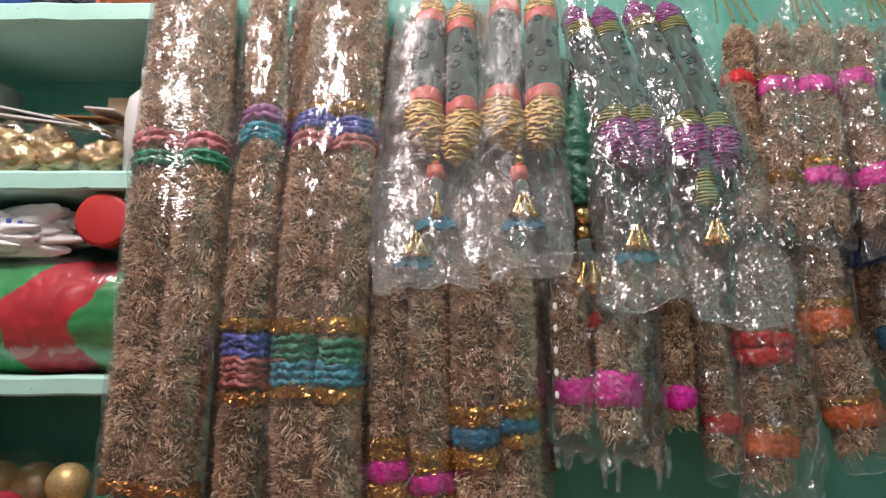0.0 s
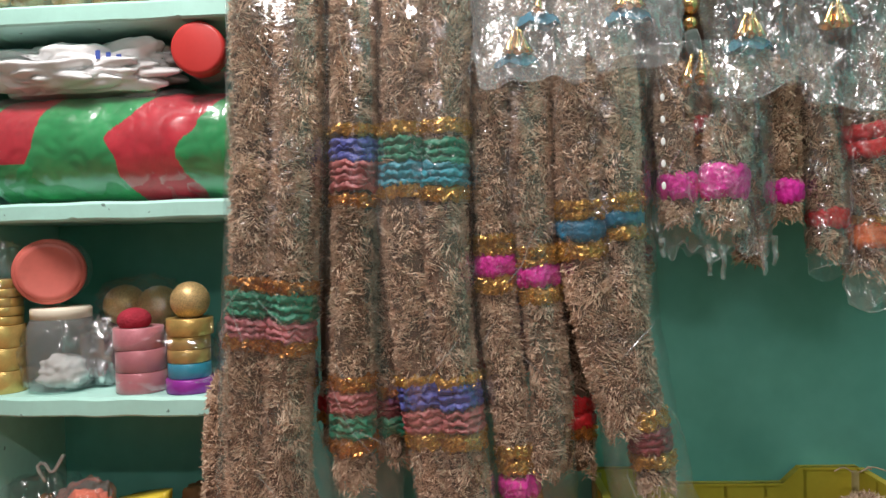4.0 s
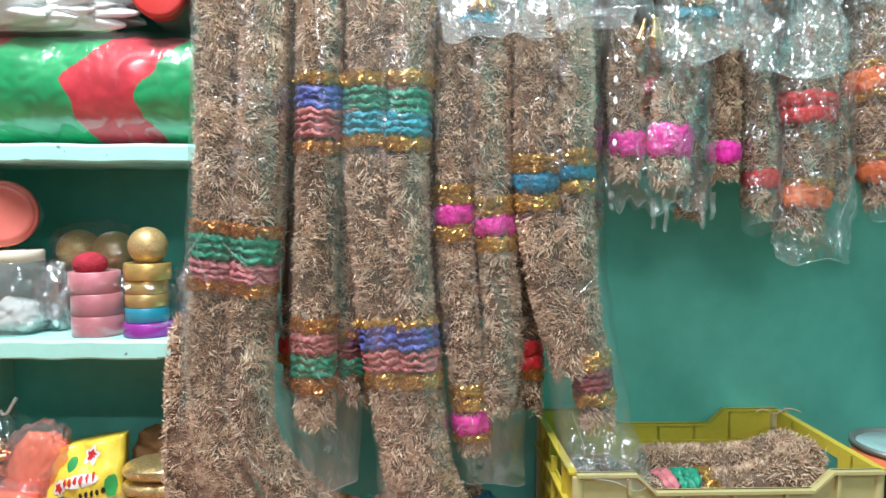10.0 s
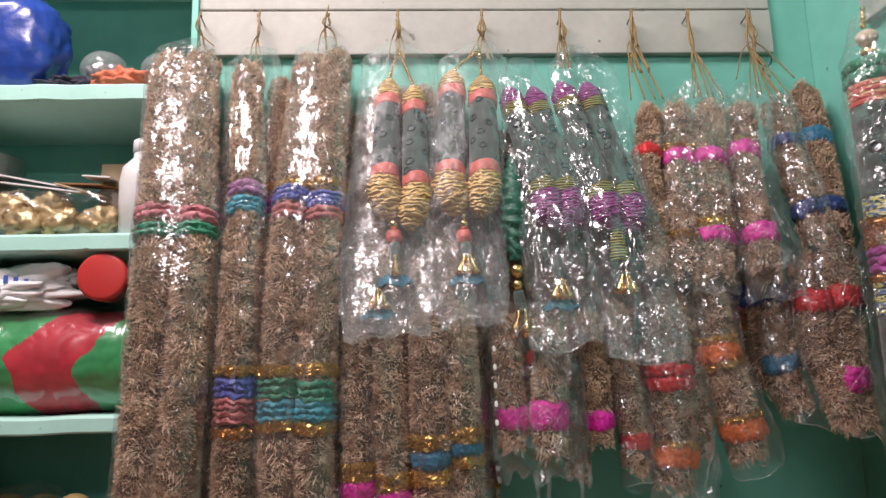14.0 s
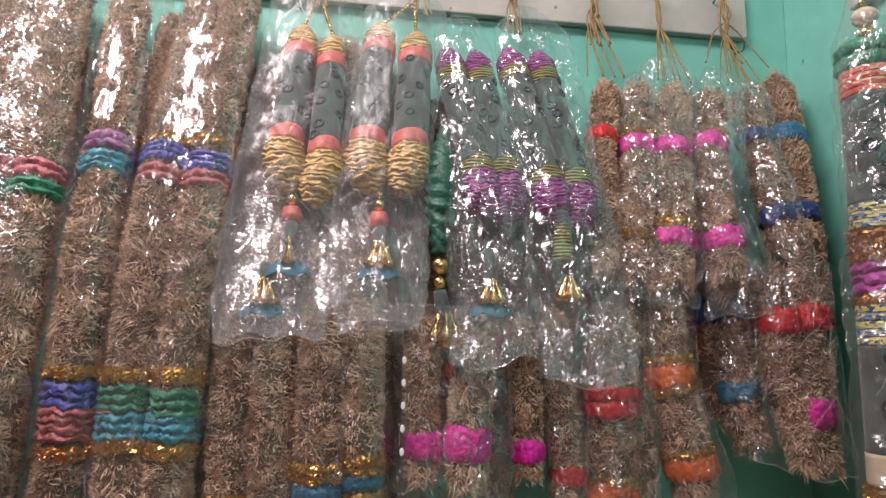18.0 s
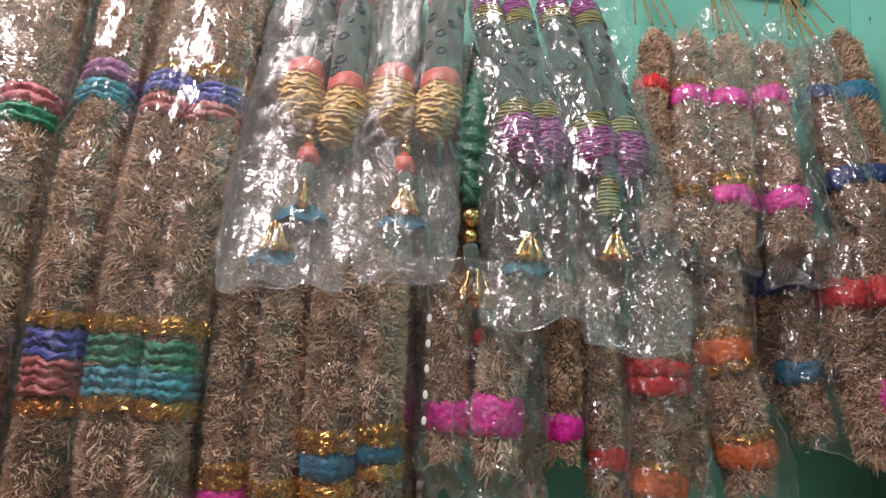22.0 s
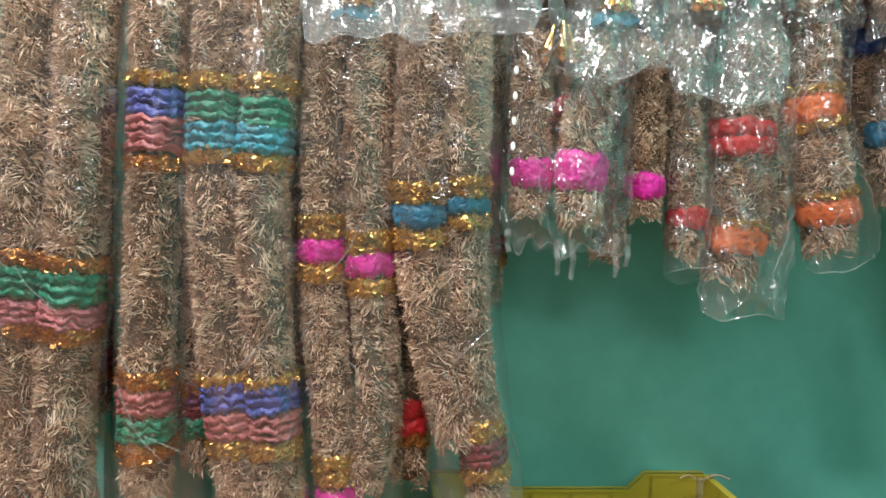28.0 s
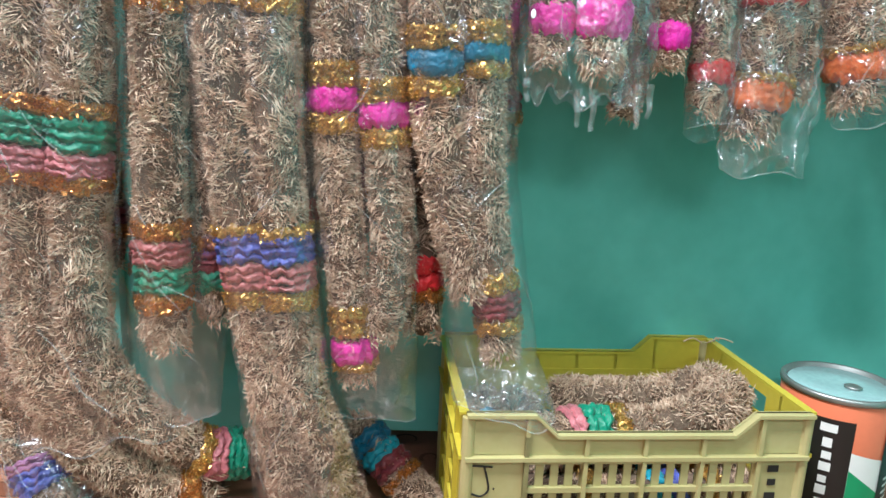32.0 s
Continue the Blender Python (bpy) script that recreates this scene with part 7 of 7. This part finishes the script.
_b.matrix_local = pose(0.005, 0.010, 0.125, 0, 26, 0)
_b = lump("contents", 0.052, 0.028, 0.090, PEACH, _o, (0, 0, 0), 0.14, 9, 3.7, 2.6, n=40, flat_base=False)
_b.matrix_local = pose(0.002, 0.012, 0.118, 0, 26, 0)
lump("contents", 0.072, 0.045, 0.044, PEACH, _o, (-0.04, -0.002, 0.042), 0.14, 9, 9.2, 2.6, n=40)
lump("bag_skirt", 0.088, 0.056, 0.058, PEACHFILM, _o, (-0.04, -0.006, 0.055), 0.14, 8, 9.2, 2.6, n=48)
YELLOWPACK = mat("yellow_print_pack", (0.80, 0.62, 0.06), 0.35, vary=0.15, scale=25, coat=0.3)
GREENPACK = mat("green_pack_print", (0.04, 0.30, 0.08), 0.4, vary=0.2, scale=30)
REDPACK = mat("red_pack_print", (0.60, 0.03, 0.04), 0.35, vary=0.2, scale=25)
WHITEPACK = mat("white_pack_print", (0.80, 0.78, 0.74), 0.4, vary=0.05)
pk = thing("printed_packet", (-0.865, 1.315, Z1), "yellow printed packet with red, green and white patches, bulging", "packet")


def pack_surface(u, w):
    """The bulging face of the packet, in its own metres."""
    return Vector((-0.075 + 0.15 * u, -0.022 * math.sin(math.pi * u) * math.sin(math.pi * min(1, w)) - 0.01 + 0.045 * w + 0.014 * noise.noise((u * 4, w * 4, 1.0)) + 0.006 * abs(noise.noise((u * 11, w * 11, 3.0))), 0.165 * w + 0.03 * u * w))


v, f = [], []
for i in range(25):
    for j in range(25):
        v.append(tuple(pack_surface(i / 24, j / 24)))
for i in range(25):
    for j in range(25):
        p = pack_surface(i / 24, j / 24)
        v.append((p.x, 0.05 + 0.02 * math.sin(math.pi * i / 24) + 0.02 * j / 24, p.z))
f = [(i * 25 + j, (i + 1) * 25 + j, (i + 1) * 25 + j + 1, i * 25 + j + 1) for i in range(24) for j in range(24)]
f += [tuple(625 + k for k in (i * 25 + j, i * 25 + j + 1, (i + 1) * 25 + j + 1, (i + 1) * 25 + j)) for i in range(24) for j in range(24)]
for k in range(24):
    f += [(k, k + 1, 626 + k, 625 + k), (600 + k + 1, 600 + k, 1225 + k, 1226 + k), ((k + 1) * 25, k * 25, 625 + k * 25, 650 + k * 25), (k * 25 + 24, k * 25 + 49, 625 + k * 25 + 49, 625 + k * 25 + 24)]
part("packet_body", mesh_of("packet_body", v, f), YELLOWPACK, pk)


def pack_mark(u, w, ru, rw, material, label, n=12, lobes=0, lift=0.0015):
    c = pack_surface(u, w)
    v, f = [(c.x, c.y - lift - 0.001, c.z)], []
    for k in range(n):
        a = 2 * math.pi * k / n
        s = 1 + (0.25 * math.cos(lobes * a) if lobes else 0)
        p = pack_surface(u + ru * s * math.cos(a), w + rw * s * math.sin(a))
        v.append((p.x, p.y - lift, p.z))
    f = [(0, 1 + k, 1 + (k + 1) % n) for k in range(n)]
    part("print_mark", mesh_of("print_mark", v, f), material, pk, label)


for _u, _w in ((0.22, 0.55), (0.12, 0.22), (0.62, 0.86)):
    pack_mark(_u, _w, 0.10, 0.10, WHITEPACK, "pale printed flower", 20, 5)
    pack_mark(_u, _w, 0.06, 0.06, REDPACK, "red printed flower heart", 16, 5, 0.0024)
for _u, _w in ((0.36, 0.80), (0.28, 0.38)):
    pack_mark(_u, _w, 0.075, 0.075, GREENPACK, "green printed disc", 14)
pack_mark(0.72, 0.22, 0.22, 0.18, REDPACK, "red printed field", 14, 3, 0.001)
pack_mark(0.55, 0.12, 0.07, 0.12, GREENPACK, "green printed field", 12, 2, 0.002)
pack_mark(0.92, 0.5, 0.07, 0.16, GREENPACK, "green printed field", 12, 2, 0.002)
pack_mark(0.52, 0.62, 0.26, 0.075, WHITEPACK, "pale printed strip", 14, 0, 0.002)
for _k in range(6):
    pack_mark(0.33 + 0.075 * _k, 0.62 + 0.006 * _k, 0.026, 0.05, REDPACK, "red printed bar", 6, 0, 0.0035)
for _k in range(5):
    pack_mark(0.55 + 0.07 * _k, 0.45 + 0.006 * _k, 0.024, 0.04, BLACKPRINT, "dark printed bar", 6, 0, 0.0035)
GOLDFOIL = glitter_mat("gold_foil_pouch", (1.0, 0.74, 0.34), 0.30, 0.35, 0.75)
for _k, (_x, _zz, _w) in enumerate(((-0.735, 0.0, 0.092), (-0.738, 0.040, 0.095), (-0.705, 0.079, 0.072), (-0.70, 0.115, 0.075))):
    _o = thing("gold_pouch", (_x, 1.33, Z1 + _zz), "flat pillow pouch of glittering gold foil in a stack", "pouch", "gold foil pouches")
    lump("pouch", _w, 0.055, 0.021, GOLDFOIL, _o, (0, 0, 0.0195), 0.05, 7, _k * 2.0, 2.3)
lump("pouch", 0.06, 0.05, 0.05, BROWNCARD, thing("brown_packet", (-0.74, 1.45, Z1), "dark red-brown packet behind gold pouches", "packet"), (0, 0, 0.135), 0.15, 9, 3.0, flat_base=False)
part("packet_stand", box(0.10, 0.09, 0.09, 0.004, (-0.74, 1.45, Z1 + 0.045)), BROWNCARD, None)
tagged(bpy.data.objects["packet_stand"], "dark brown card box standing at the back of the niche", "box")
bpy.data.objects["packet_stand"].name = "card_box"
DARKGLASS = mat("dark_green_plastic", (0.01, 0.06, 0.045), 0.2, vary=0.2, coat=0.5)
_o = thing("green_bowl", (-0.672, 1.48, Z1), "round dark green bowl propped in a clear bag", "bowl")
v, f = lathe([(0.01, 0), (0.05, 0.004), (0.062, 0.016), (0.064, 0.02), (0.058, 0.016), (0.02, 0.008)], 36)
part("bowl", mesh_of("bowl", moved(v, pose(0, 0, 0.27, 80, 0, 20)), f), DARKGLASS, _o)
part("bowl_stand", box(0.08, 0.05, 0.21, 0.004, (0, 0.02, 0.105)), BROWNCARD, _o, "card stand")
wrap(_o, 0.07, 0.045, 0.09, (0, -0.005, 0.28), 5.9, FILM_SMOOTH)

# ---- floor tiles ----
T = 0.302


def curl(cx, cy, s, turn, flip):
    pts = []
    for k in range(16):
        a = k / 15 * 4.4
        rr = s * (1 - k / 15 * 0.78)
        pts.append((cx + rr * math.cos(a + turn) * flip, cy + rr * math.sin(a + turn)))
    return pts


tv, tf, tm = [], [], []
bm = box(T - 0.005, T - 0.005, 0.008, 0.0018, (0, 0, -0.004), 1)
bm.verts.ensure_lookup_table()
tv = [tuple(w.co) for w in bm.verts]
tf = [tuple(w.index for w in fc.verts) for fc in bm.faces]
bm.free()
tm = [0] * len(tf)
for cx, cy, s, turn, flip in ((-0.07, -0.06, 0.05, 0.4, 1), (0.07, -0.06, 0.05, 0.4, -1), (-0.07, 0.07, 0.05, -1.6, 1), (0.07, 0.07, 0.05, -1.6, -1), (0, 0, 0.035, 0, 1), (0.0, 0.105, 0.025, 1.0, 1), (0.0, -0.105, 0.025, 1.0, -1)):
    pts = curl(cx, cy, s, turn, flip)
    for k in range(len(pts) - 1):
        (x0, y0), (x1, y1) = pts[k], pts[k + 1]
        w = 0.0035 * (1 - k / 18) + 0.001
        d = Vector((x1 - x0, y1 - y0, 0)).normalized()
        nx, ny = -d.y * w, d.x * w
        e = len(tv)
        tv += [(x0 - nx, y0 - ny, 0.0006), (x1 - nx, y1 - ny, 0.0006), (x1 + nx, y1 + ny, 0.0006), (x0 + nx, y0 + ny, 0.0006)]
        tf.append((e, e + 1, e + 2, e + 3))
        tm.append(1)
TILE_ME = mesh_of("tile", tv, tf, False)
TILE_ME.materials.append(TILE)
TILE_ME.materials.append(TILE_RELIEF)
TILE_ME.polygons.foreach_set("material_index", tm)
floor_ob = bpy.data.objects["floor"]
for _i in range(11):
    for _j in range(13):
        _x, _y = -2.13 + T * _i, 1.243 - T * (_j - 0.5)
        if _x > 1.0 or (_j == 0 and _x < -0.55):
            continue
        ob = new("tile", TILE_ME)
        ob.parent = floor_ob
        ob.location = (_x, _y, 0.0015)
        ob.rotation_euler[2] = (_i * 3 + _j) % 4 * math.pi / 2
base_ob = bpy.data.objects["niche_base"]
STEP_ME = mesh_of("step_tile", *joined([(-0.112, 0.112, -0.004, 0.004, -0.014, 0.014)]), False)
STEP_ME.materials.append(TILE)
for _i in range(3):
    for _j in range(2):
        ob = new("tile", TILE_ME)
        ob.parent = base_ob
        ob.scale = (0.752, 0.58, 1)
        ob.location = (-1.175 + 0.227 * (_i + 0.5), 1.247 + 0.176 * (_j + 0.5), 0.0305)
    ob = new("tile", STEP_ME)
    ob.parent = base_ob
    ob.location = (-1.175 + 0.227 * (_i + 0.5), 1.243, 0.0165)
